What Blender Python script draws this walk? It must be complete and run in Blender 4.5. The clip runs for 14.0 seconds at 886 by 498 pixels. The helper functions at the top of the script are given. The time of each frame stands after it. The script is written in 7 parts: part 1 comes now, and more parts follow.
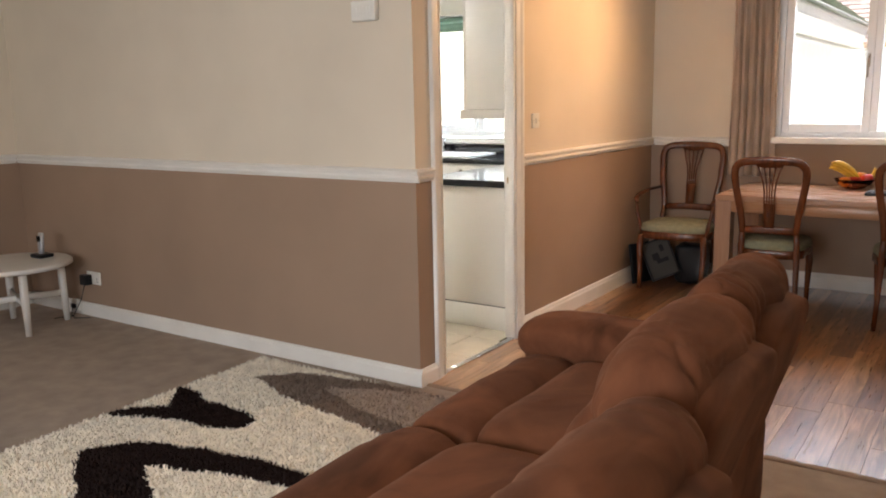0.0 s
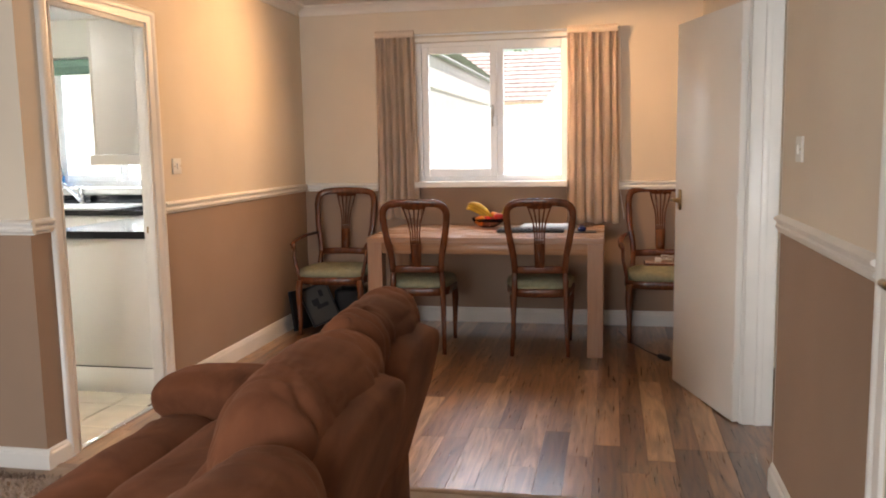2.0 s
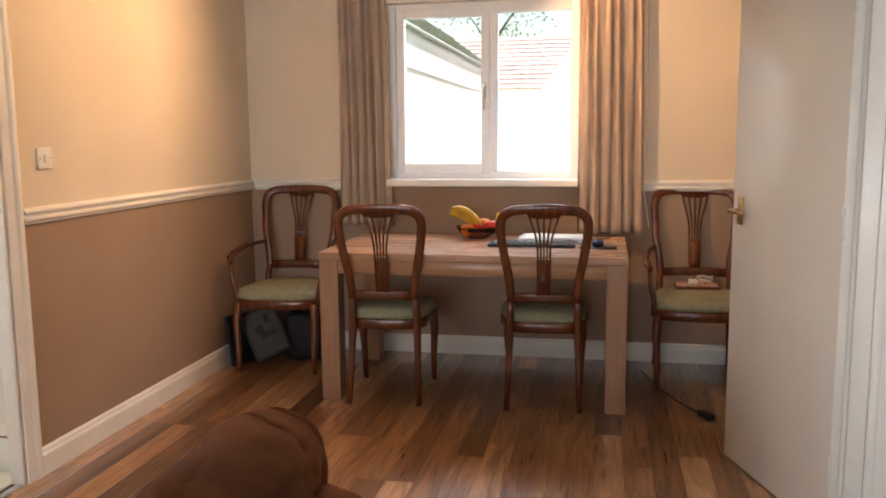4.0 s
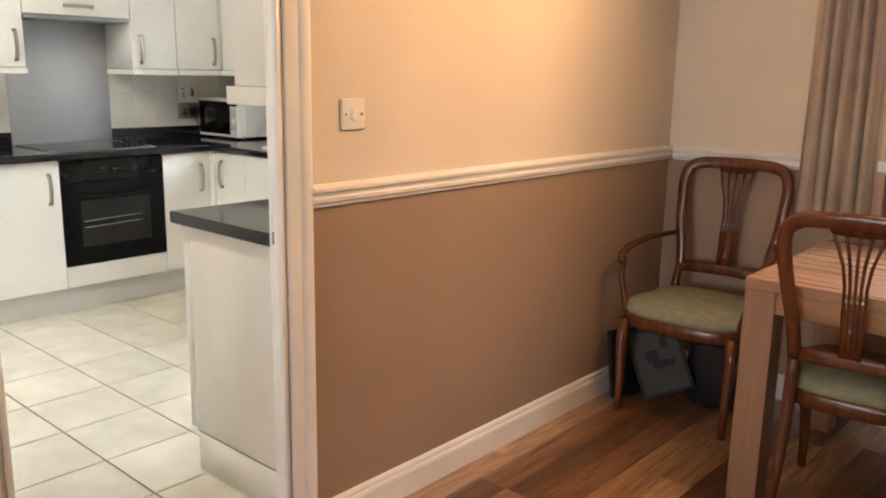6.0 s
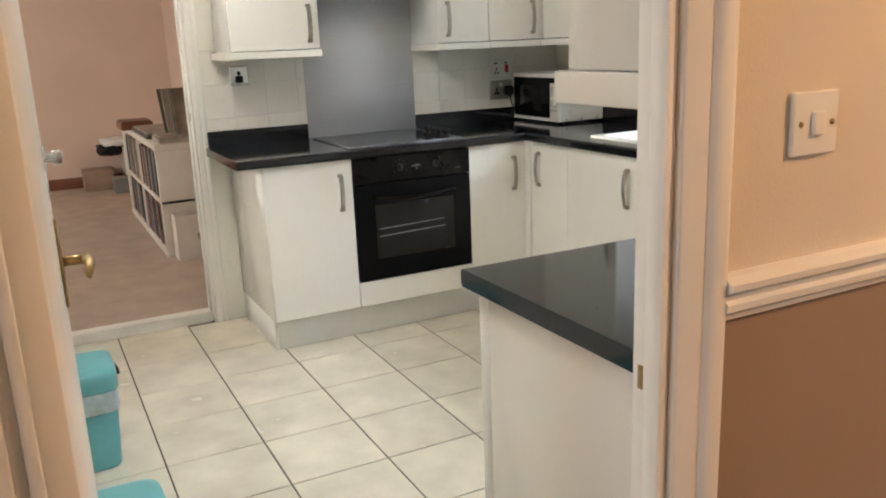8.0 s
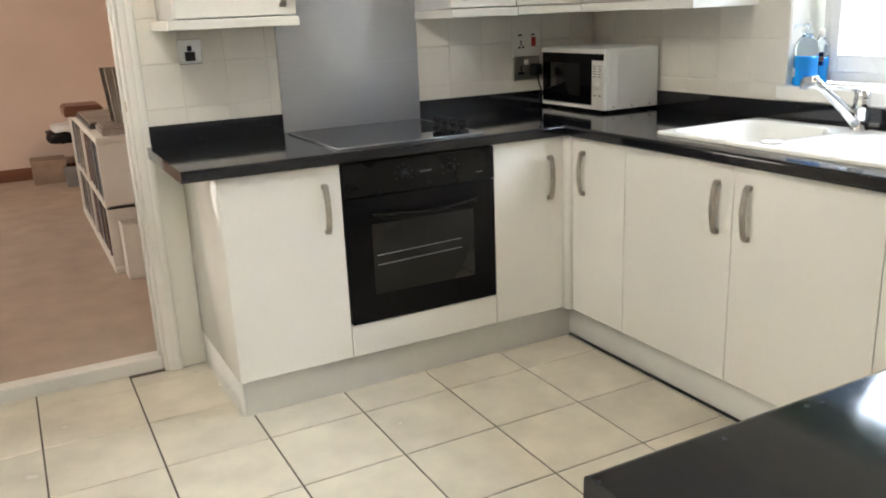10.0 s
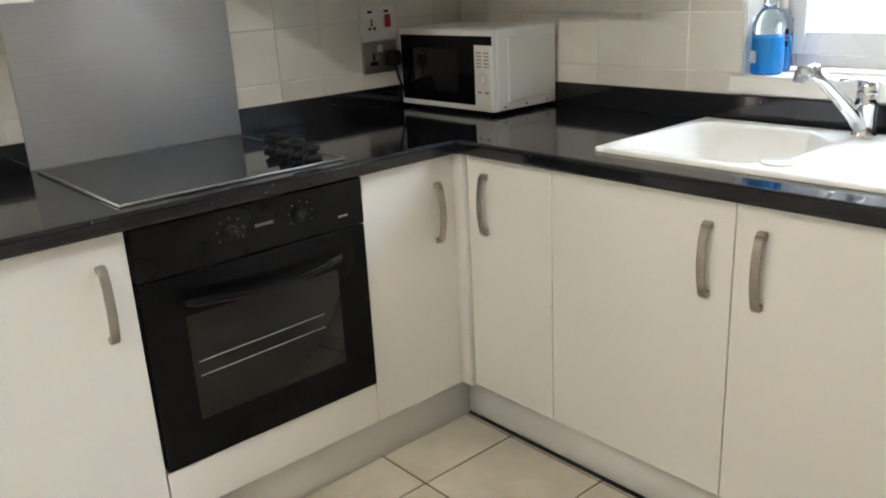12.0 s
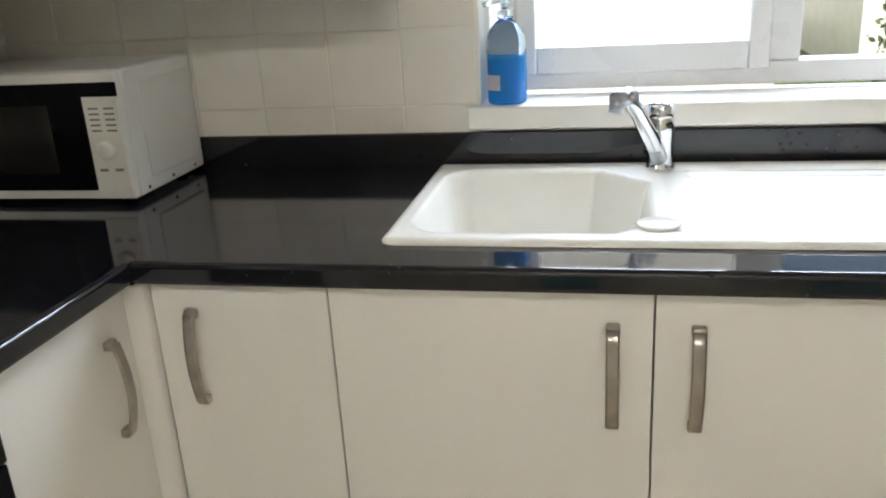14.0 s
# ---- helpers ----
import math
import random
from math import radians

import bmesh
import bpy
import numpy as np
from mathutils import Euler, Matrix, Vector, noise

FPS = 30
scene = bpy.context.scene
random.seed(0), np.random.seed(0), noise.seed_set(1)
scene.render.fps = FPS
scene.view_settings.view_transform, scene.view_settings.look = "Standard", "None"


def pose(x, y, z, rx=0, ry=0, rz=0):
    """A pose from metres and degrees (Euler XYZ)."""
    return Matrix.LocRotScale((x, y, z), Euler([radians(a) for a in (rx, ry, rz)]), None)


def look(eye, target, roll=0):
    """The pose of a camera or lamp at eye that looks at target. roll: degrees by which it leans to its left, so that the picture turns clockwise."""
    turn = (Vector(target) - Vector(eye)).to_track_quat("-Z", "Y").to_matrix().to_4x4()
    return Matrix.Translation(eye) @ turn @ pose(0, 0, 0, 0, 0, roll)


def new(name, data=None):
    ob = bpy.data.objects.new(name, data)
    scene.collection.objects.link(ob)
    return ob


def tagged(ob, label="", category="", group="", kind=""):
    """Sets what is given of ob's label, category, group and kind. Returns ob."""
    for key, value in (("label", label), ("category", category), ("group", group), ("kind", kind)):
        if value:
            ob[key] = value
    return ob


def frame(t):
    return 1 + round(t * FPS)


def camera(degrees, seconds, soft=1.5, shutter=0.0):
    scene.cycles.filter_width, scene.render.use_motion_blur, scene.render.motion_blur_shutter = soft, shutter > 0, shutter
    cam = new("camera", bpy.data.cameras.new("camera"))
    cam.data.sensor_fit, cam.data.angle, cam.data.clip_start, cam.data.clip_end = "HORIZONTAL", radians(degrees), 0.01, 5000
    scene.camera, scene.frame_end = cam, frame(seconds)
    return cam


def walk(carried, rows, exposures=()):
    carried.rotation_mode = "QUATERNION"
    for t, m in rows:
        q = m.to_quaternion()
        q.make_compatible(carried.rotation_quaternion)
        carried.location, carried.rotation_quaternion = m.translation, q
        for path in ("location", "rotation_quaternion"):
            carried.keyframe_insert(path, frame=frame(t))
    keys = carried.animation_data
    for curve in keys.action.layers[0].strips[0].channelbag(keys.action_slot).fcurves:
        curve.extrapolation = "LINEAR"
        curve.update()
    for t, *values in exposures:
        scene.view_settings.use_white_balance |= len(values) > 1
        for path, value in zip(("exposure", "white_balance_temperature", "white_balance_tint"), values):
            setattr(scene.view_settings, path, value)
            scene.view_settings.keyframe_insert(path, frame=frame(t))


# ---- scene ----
cam = camera(56.6, 14.0, 1.9)
PATH = [
    (0, (2.279, -3.145, 1.402), (1.175, -1.516, 1.041), -1.1),
    (0.5, (2.251, -3.159, 1.361), (1.47, -1.346, 1.038), -0.7),
    (1, (2.332, -3.146, 1.363), (1.755, -1.252, 1.083), -0.4),
    (1.5, (2.356, -3.149, 1.371), (1.906, -1.217, 1.119), -0.5),
    (2, (2.356, -2.985, 1.348), (1.958, -1.04, 1.099), -1.0),
    (2.2, (2.361, -2.86, 1.339), (1.975, -0.914, 1.085), -1.0),
    (4.3, (2.148, -1.527, 1.338), (1.762, 0.415, 1.056), -0.4),
    (4.5, (2.11, -1.386, 1.342), (1.675, 0.543, 1.045), -0.3),
    (5, (1.98, -1.026, 1.378), (1.337, 0.838, 1.048), -0.3),
    (5.5, (1.9, -0.679, 1.385), (0.886, 1.005, 1.017), 0.3),
    (6, (1.76, -0.384, 1.381), (0.463, 1.08, 0.962), 1.0),
    (6.5, (1.516, -0.155, 1.381), (0.009, 1.076, 0.921), 0.3),
    (7, (1.313, 0.055, 1.394), (-0.362, 1.038, 0.917), -1.0),
    (7.5, (1.069, 0.207, 1.38), (-0.668, 1.075, 0.904), -1.8),
    (8, (0.777, 0.25, 1.392), (-0.958, 1.115, 0.898), -2.4),
    (8.2, (0.691, 0.268, 1.379), (-1.042, 1.134, 0.882), -2.5),
    (10.3, (-0.264, 0.66, 1.358), (-1.966, 1.545, 0.794), -2.6),
    (10.5, (-0.335, 0.7, 1.366), (-2.032, 1.591, 0.796), -2.8),
    (11, (-0.575, 0.754, 1.346), (-2.232, 1.708, 0.76), -2.5),
    (11.5, (-0.842, 0.847, 1.359), (-2.393, 1.949, 0.742), -2.6),
    (12, (-1.098, 0.995, 1.347), (-2.534, 2.237, 0.719), -3.0),
    (12.5, (-1.338, 1.108, 1.343), (-2.622, 2.509, 0.721), -2.3),
    (13, (-1.606, 1.159, 1.333), (-2.637, 2.755, 0.708), -2.4),
    (13.5, (-1.815, 1.25, 1.305), (-2.583, 2.989, 0.682), -3.0),
    (14, (-2.01, 1.384, 1.345), (-2.409, 3.231, 0.69), -3.4),
]
walk(cam, [(t, look(e, g, r)) for t, e, g, r in PATH], [(0.0, 0.92), (5.0, 0.92), (5.5, 0.97), (6.0, 1.03), (6.5, 1.10), (7.0, 0.99), (7.5, 0.75), (8.2, 0.66), (10.5, 0.76), (11.0, 0.74), (11.5, 0.56), (12.5, 0.58), (13.0, 0.68), (13.5, 0.56), (14.0, 0.32)])

# ---- world, daylight and lamps ----
world = bpy.data.worlds.new("sky")
scene.world = world
world.use_nodes = True
wn = world.node_tree
sky = wn.nodes.new("ShaderNodeTexSky")
sky.sky_type = "NISHITA"
sky.sun_disc = False
sky.sun_elevation = radians(48)
sky.sun_rotation = radians(200)
sky.air_density, sky.dust_density = 1.5, 3.0
bg = wn.nodes["Background"]
bg.inputs["Strength"].default_value = 0.15
wn.links.new(sky.outputs["Color"], bg.inputs["Color"])


def lamp(name, kind, at, target, energy, color, **kw):
    data = bpy.data.lights.new(name, kind)
    data.energy, data.color = energy, color
    for k, v in kw.items():
        if k == "size":
            data.shape = "RECTANGLE"
            data.size, data.size_y = v
        elif k == "cone":
            data.spot_size, data.spot_blend = radians(v[0]), v[1]
        elif k == "soft":
            data.shadow_soft_size = v
        elif k == "angle":
            data.angle = radians(v)
    ob = new(name, data)
    ob.matrix_world = look(at, target)
    return ob


DAY = (0.92, 0.965, 1.06)
COOL = (0.83, 0.945, 1.11)
WARM = (1.0, 0.57, 0.28)
lamp("sun", "SUN", (5, -9, 13), (0, 0, 0), 5.0, (1.0, 0.96, 0.90), angle=1.0)
# daylight of the sky over the dining room window, the kitchen window, and in assumed, unseen lounge and bedroom window
# openings
lamp("sky_dining_window", "AREA", (1.47, 4.25, 2.95), (1.3, 1.6, 0.7), 95, DAY, size=(2.3, 1.5))
lamp("sky_kitchen_window", "AREA", (-1.65, 4.2, 2.9), (-1.9, 1.6, 0.6), 135, COOL, size=(2.3, 1.5))
lamp("sky_lounge_window", "AREA", (1.1, -5.22, 1.5), (0.0, 0.0, 0.7), 60, DAY, size=(2.3, 1.1))
lamp("sky_bedroom_window", "AREA", (-6.0, -2.42, 1.5), (-6.0, 1.0, 1.0), 34, (1.0, 0.93, 0.86), size=(1.6, 1.2))
# unseen lamp added to brighten the hall and its door jamb; no window here
lamp("added_hall_lamp", "AREA", (3.65, -2.22, 1.4), (3.5, 1.0, 1.0), 14, DAY, size=(0.7, 1.0))
# the spotlights on the dining room ceiling
lamp("spot_lamp_1", "SPOT", (1.28, 2.26, 2.25), (0.637, 1.494, 1.88), 62, WARM, cone=(150, 0.9), soft=0.09)
lamp("spot_lamp_2", "SPOT", (1.44, 2.32, 2.25), (2.48, 3.1, 1.50), 44, WARM, cone=(70, 0.5), soft=0.05)


# ---- materials ----
def material(name, color, rough=0.6, metal=0.0, vary=0.06, scale=3.0, bump=0.0, bump_scale=200.0, stretch=(1, 1, 1), spec=0.5, random_tint=0.0, second=None, coat=0.0):
    """A surface with coarse and fine variation of colour, and fine relief."""
    m = bpy.data.materials.new(name)
    m.use_nodes = True
    nt = m.node_tree
    p = nt.nodes["Principled BSDF"]
    p.inputs["Roughness"].default_value = rough
    p.inputs["Metallic"].default_value = metal
    p.inputs["Specular IOR Level"].default_value = spec
    p.inputs["Coat Weight"].default_value = coat
    p.inputs["Coat Roughness"].default_value = 0.12
    tc = nt.nodes.new("ShaderNodeTexCoord")
    mp = nt.nodes.new("ShaderNodeMapping")
    mp.inputs["Scale"].default_value = stretch
    nt.links.new(tc.outputs["Object"], mp.inputs["Vector"])
    n1 = nt.nodes.new("ShaderNodeTexNoise")
    n1.inputs["Scale"].default_value, n1.inputs["Detail"].default_value = scale, 8
    nt.links.new(mp.outputs["Vector"], n1.inputs["Vector"])
    mix = nt.nodes.new("ShaderNodeMix")
    mix.data_type = "RGBA"
    c2 = second or [c * (1 - 3.2 * vary) for c in color]
    c1 = color if second else [min(1, c * (1 + 1.6 * vary)) for c in color]
    mix.inputs["A"].default_value = (*c1, 1)
    mix.inputs["B"].default_value = (*c2, 1)
    ramp = nt.nodes.new("ShaderNodeMapRange")
    ramp.inputs["From Min"].default_value, ramp.inputs["From Max"].default_value = 0.3, 0.7
    nt.links.new(n1.outputs["Fac"], ramp.inputs["Value"])
    nt.links.new(ramp.outputs["Result"], mix.inputs["Factor"])
    out = mix.outputs["Result"]
    if random_tint:
        info = nt.nodes.new("ShaderNodeObjectInfo")
        hsv = nt.nodes.new("ShaderNodeHueSaturation")
        rr = nt.nodes.new("ShaderNodeMapRange")
        rr.inputs["To Min"].default_value, rr.inputs["To Max"].default_value = 1 - random_tint, 1 + random_tint
        nt.links.new(info.outputs["Random"], rr.inputs["Value"])
        nt.links.new(rr.outputs["Result"], hsv.inputs["Value"])
        nt.links.new(out, hsv.inputs["Color"])
        out = hsv.outputs["Color"]
        add = nt.nodes.new("ShaderNodeVectorMath")
        add.operation = "ADD"
        sc = nt.nodes.new("ShaderNodeVectorMath")
        sc.operation = "SCALE"
        sc.inputs[0].default_value = (37.0, 61.0, 23.0)
        nt.links.new(info.outputs["Random"], sc.inputs["Scale"])
        nt.links.new(tc.outputs["Object"], add.inputs[0])
        nt.links.new(sc.outputs["Vector"], add.inputs[1])
        nt.links.new(add.outputs["Vector"], mp.inputs["Vector"])
    nt.links.new(out, p.inputs["Base Color"])
    n2 = nt.nodes.new("ShaderNodeTexNoise")
    n2.inputs["Scale"].default_value, n2.inputs["Detail"].default_value = bump_scale, 4
    nt.links.new(mp.outputs["Vector"], n2.inputs["Vector"])
    rv = nt.nodes.new("ShaderNodeMapRange")
    rv.inputs["To Min"].default_value, rv.inputs["To Max"].default_value = max(0, rough - 0.06), min(1, rough + 0.06)
    nt.links.new(n1.outputs["Fac"], rv.inputs["Value"])
    nt.links.new(rv.outputs["Result"], p.inputs["Roughness"])
    if bump:
        b = nt.nodes.new("ShaderNodeBump")
        b.inputs["Strength"].default_value, b.inputs["Distance"].default_value = bump, 0.004
        nt.links.new(n2.outputs["Fac"], b.inputs["Height"])
        nt.links.new(b.outputs["Normal"], p.inputs["Normal"])
    return m


def grain_wood(name, light, dark, rough, along, scale=1.0, tint=0.0, coat=0.0):
    """Wood with long grain along an axis, knots and streaks."""
    st = [14 * scale, 14 * scale, 14 * scale]
    st["xyz".index(along)] = 0.9 * scale
    m = material(name, light, rough, 0, 0.05, 2.2, 0.12, 20.0, tuple(st), 0.5, tint, dark, coat)
    return m


def glass_like(name, color, rough=0.0, ior=1.45):
    m = bpy.data.materials.new(name)
    m.use_nodes = True
    p = m.node_tree.nodes["Principled BSDF"]
    p.inputs["Base Color"].default_value = (*color, 1)
    p.inputs["Transmission Weight"].default_value = 1.0
    p.inputs["Roughness"].default_value = rough
    p.inputs["IOR"].default_value = ior
    return m


def glowing(name, color, strength):
    m = bpy.data.materials.new(name)
    m.use_nodes = True
    p = m.node_tree.nodes["Principled BSDF"]
    p.inputs["Base Color"].default_value = (*color, 1)
    p.inputs["Emission Color"].default_value = (*color, 1)
    p.inputs["Emission Strength"].default_value = strength
    return m


def speckled(name, base, speck, rough):
    """Dark laminate with small pale flecks, as on stone-effect worktops."""
    m = material(name, base, rough, 0, 0.1, 60.0, 0.0, 200.0)
    nt = m.node_tree
    p = nt.nodes["Principled BSDF"]
    src = p.inputs["Base Color"].links[0].from_socket
    tc = [n for n in nt.nodes if n.type == "TEX_COORD"][0]
    v = nt.nodes.new("ShaderNodeTexVoronoi")
    v.inputs["Scale"].default_value = 55.0
    nt.links.new(tc.outputs["Object"], v.inputs["Vector"])
    n = nt.nodes.new("ShaderNodeTexNoise")
    n.inputs["Scale"].default_value = 16.0
    nt.links.new(tc.outputs["Object"], n.inputs["Vector"])
    less = nt.nodes.new("ShaderNodeMapRange")
    less.inputs["From Min"].default_value, less.inputs["From Max"].default_value = 0.12, 0.22
    less.inputs["To Min"].default_value, less.inputs["To Max"].default_value = 1, 0
    nt.links.new(v.outputs["Distance"], less.inputs["Value"])
    gate = nt.nodes.new("ShaderNodeMapRange")
    gate.inputs["From Min"].default_value, gate.inputs["From Max"].default_value = 0.56, 0.66
    nt.links.new(n.outputs["Fac"], gate.inputs["Value"])
    mul = nt.nodes.new("ShaderNodeMath")
    mul.operation = "MULTIPLY"
    nt.links.new(less.outputs["Result"], mul.inputs[0])
    nt.links.new(gate.outputs["Result"], mul.inputs[1])
    mix = nt.nodes.new("ShaderNodeMix")
    mix.data_type = "RGBA"
    nt.links.new(src, mix.inputs["A"])
    mix.inputs["B"].default_value = (*speck, 1)
    nt.links.new(mul.outputs["Value"], mix.inputs["Factor"])
    nt.links.new(mix.outputs["Result"], p.inputs["Base Color"])
    return m


CREAM = material("cream_wall_paint", (0.72, 0.63, 0.505), 0.75, 0, 0.025, 1.3, 0.12, 160.0)
TAUPE = material("taupe_wall_paint", (0.345, 0.235, 0.163), 0.75, 0, 0.03, 1.5, 0.12, 160.0)
KITCHEN_PAINT = material("kitchen_wall_paint", (0.80, 0.78, 0.70), 0.6, 0, 0.02, 1.4, 0.1, 160.0)
PINK_PAINT = material("pale_pink_wall_paint", (0.76, 0.60, 0.50), 0.75, 0, 0.02, 1.2, 0.1, 160.0)
CEILING_PAINT = material("ceiling_paint", (0.78, 0.74, 0.68), 0.85, 0, 0.02, 1.2, 0.15, 120.0)
TRIM = material("white_gloss_trim", (0.82, 0.79, 0.73), 0.32, 0, 0.02, 4.0, 0.03, 60.0)
DOOR_PAINT = material("white_gloss_door", (0.80, 0.77, 0.71), 0.36, 0, 0.02, 2.0, 0.05, 30.0)
PVC = material("white_upvc", (0.86, 0.87, 0.88), 0.28, 0, 0.01, 3.0)
RENDER = material("outer_wall_render", (0.62, 0.60, 0.56), 0.9, 0, 0.05, 2.0, 0.4, 60.0)
CARPET = material("beige_carpet", (0.43, 0.35, 0.285), 0.97, 0, 0.05, 9.0, 0.9, 420.0, spec=0.1)
PINK_CARPET = material("pale_carpet", (0.52, 0.42, 0.34), 0.97, 0, 0.04, 6.0, 0.9, 420.0, spec=0.1)
SUBFLOOR = material("floor_joint", (0.035, 0.025, 0.018), 0.8)
GROUT = material("tile_grout", (0.10, 0.075, 0.055), 0.9, 0, 0.1, 12.0)


def plank_wood(name):
    """Mixed walnut planks: each board has its own tone, with long streaks and a wavy figure."""
    m = bpy.data.materials.new(name)
    m.use_nodes = True
    nt = m.node_tree
    lk = nt.links.new
    p = nt.nodes["Principled BSDF"]
    p.inputs["Coat Weight"].default_value, p.inputs["Coat Roughness"].default_value = 0.7, 0.14
    info = nt.nodes.new("ShaderNodeObjectInfo")
    tone = nt.nodes.new("ShaderNodeValToRGB")
    r = tone.color_ramp
    r.elements[0].position, r.elements[0].color = 0.0, (0.130, 0.060, 0.028, 1)
    r.elements[1].position, r.elements[1].color = 1.0, (0.50, 0.310, 0.165, 1)
    for at, c in ((0.28, (0.22, 0.104, 0.047)), (0.55, (0.315, 0.162, 0.074)), (0.8, (0.41, 0.230, 0.115))):
        r.elements.new(at).color = (*c, 1)
    lk(info.outputs["Random"], tone.inputs["Fac"])
    tc = nt.nodes.new("ShaderNodeTexCoord")
    off = nt.nodes.new("ShaderNodeVectorMath")
    off.operation = "SCALE"
    off.inputs[0].default_value = (37.0, 61.0, 23.0)
    lk(info.outputs["Random"], off.inputs["Scale"])
    add = nt.nodes.new("ShaderNodeVectorMath")
    lk(tc.outputs["Object"], add.inputs[0])
    lk(off.outputs["Vector"], add.inputs[1])
    last = tone.outputs["Color"]
    for scale, stretch, detail, distort, lo, hi in ((3.0, (7.0, 0.7, 1.0), 6, 1.4, 0.55, 1.3), (5.0, (26.0, 0.9, 1.0), 4, 0.6, 0.86, 1.12)):
        mp = nt.nodes.new("ShaderNodeMapping")
        mp.inputs["Scale"].default_value = stretch
        lk(add.outputs["Vector"], mp.inputs["Vector"])
        n = nt.nodes.new("ShaderNodeTexNoise")
        n.inputs["Scale"].default_value, n.inputs["Detail"].default_value, n.inputs["Distortion"].default_value = scale, detail, distort
        lk(mp.outputs["Vector"], n.inputs["Vector"])
        rng_ = nt.nodes.new("ShaderNodeMapRange")
        rng_.inputs["From Min"].default_value, rng_.inputs["From Max"].default_value = 0.32, 0.68
        rng_.inputs["To Min"].default_value, rng_.inputs["To Max"].default_value = lo, hi
        lk(n.outputs["Fac"], rng_.inputs["Value"])
        mul = nt.nodes.new("ShaderNodeVectorMath")
        mul.operation = "SCALE"
        lk(last, mul.inputs[0])
        lk(rng_.outputs["Result"], mul.inputs["Scale"])
        last = mul.outputs["Vector"]
    lk(last, p.inputs["Base Color"])
    rough = nt.nodes.new("ShaderNodeMapRange")
    rough.inputs["To Min"].default_value, rough.inputs["To Max"].default_value = 0.20, 0.42
    lk(n.outputs["Fac"], rough.inputs["Value"])
    lk(rough.outputs["Result"], p.inputs["Roughness"])
    b = nt.nodes.new("ShaderNodeBump")
    b.inputs["Strength"].default_value, b.inputs["Distance"].default_value = 0.10, 0.003
    lk(n.outputs["Fac"], b.inputs["Height"])
    lk(b.outputs["Normal"], p.inputs["Normal"])
    return m


PLANK = plank_wood("walnut_laminate")
FLOOR_TILE = material("cream_floor_tile", (0.73, 0.67, 0.545), 0.25, 0, 0.05, 5.0, 0.03, 40.0, random_tint=0.04)
WALL_TILE = material("cream_wall_tile", (0.80, 0.755, 0.675), 0.16, 0, 0.02, 5.0, 0.02, 30.0, random_tint=0.02)
TILE_GROUT = material("wall_tile_grout", (0.75, 0.70, 0.625), 0.8)
OAK = grain_wood("oak_veneer", (0.40, 0.218, 0.120), (0.355, 0.188, 0.102), 0.28, "x", 1.6)
OAK_LEG = grain_wood("oak_veneer_leg", (0.36, 0.20, 0.115), (0.29, 0.15, 0.082), 0.36, "z", 1.6)
CHERRY = grain_wood("cherry_stained_wood", (0.155, 0.046, 0.016), (0.075, 0.020, 0.007), 0.24, "z", 1.4)
SAGE = material("sage_fabric", (0.30, 0.29, 0.19), 0.95, 0, 0.06, 30.0, 0.6, 500.0, spec=0.15)
SUEDE = material("brown_suede", (0.185, 0.068, 0.032), 0.95, 0, 0.13, 5.0, 0.16, 500.0, (1.0, 0.7, 1.0), spec=0.1, second=(0.062, 0.022, 0.011))
SUEDE.node_tree.nodes["Principled BSDF"].inputs["Sheen Weight"].default_value = 0.12
SUEDE.node_tree.nodes["Principled BSDF"].inputs["Sheen Tint"].default_value = (0.8, 0.45, 0.3, 1)
for nd in SUEDE.node_tree.nodes:
    if nd.bl_idname == "ShaderNodeTexNoise" and nd.inputs["Scale"].default_value < 10:
        nd.inputs["Distortion"].default_value = 0.8
CURTAIN = material("beige_curtain_fabric", (0.80, 0.66, 0.53), 0.9, 0, 0.04, 4.0, 0.4, 700.0, spec=0.15)
CAB = material("ivory_gloss_cabinet", (0.865, 0.84, 0.785), 0.18, 0, 0.005, 2.0)
CAB_BODY = material("white_cabinet_board", (0.82, 0.81, 0.78), 0.4, 0, 0.02, 3.0)
WORKTOP = speckled("black_stone_laminate", (0.010, 0.010, 0.013), (0.09, 0.09, 0.10), 0.08)
STEEL = material("brushed_steel", (0.42, 0.43, 0.45), 0.33, 1.0, 0.05, 2.0, 0.1, 30.0, (0.5, 120, 120))
HANDLE = material("brushed_nickel", (0.46, 0.42, 0.37), 0.34, 1.0, 0.05, 30.0)
CHROME = material("chrome", (0.80, 0.81, 0.83), 0.08, 1.0, 0.02, 10.0)
BRASS = material("aged_brass", (0.48, 0.34, 0.17), 0.3, 1.0, 0.12, 40.0)
BLACK_GLASS = material("black_glass", (0.004, 0.004, 0.005), 0.07, 0, 0.02, 3.0, spec=0.13)
BLACK = material("black_plastic", (0.012, 0.012, 0.013), 0.35, 0, 0.05, 20.0, spec=0.25)
DARK_GLASS = material("oven_window_glass", (0.016, 0.015, 0.014), 0.08, 0, 0.05, 3.0, spec=0.25)
HOB_GLASS = material("hob_glass", (0.006, 0.006, 0.008), 0.05, 0, 0.02, 3.0, spec=0.6)
SPLASH = material("brushed_steel_sheet", (0.78, 0.79, 0.82), 0.70, 1.0, 0.010, 1.6, 0.0, 3.0, (1.0, 1.2, 220.0))
WHITE_PLASTIC = material("white_plastic", (0.80, 0.77, 0.70), 0.35, 0, 0.02, 6.0)
WHITE_METAL = material("white_enamel", (0.80, 0.79, 0.75), 0.3, 0, 0.02, 4.0)
SINK = material("white_ceramic_sink", (0.84, 0.82, 0.76), 0.14, 0, 0.015, 4.0)
GREY_PRINT = material("grey_print", (0.25, 0.25, 0.25), 0.6)
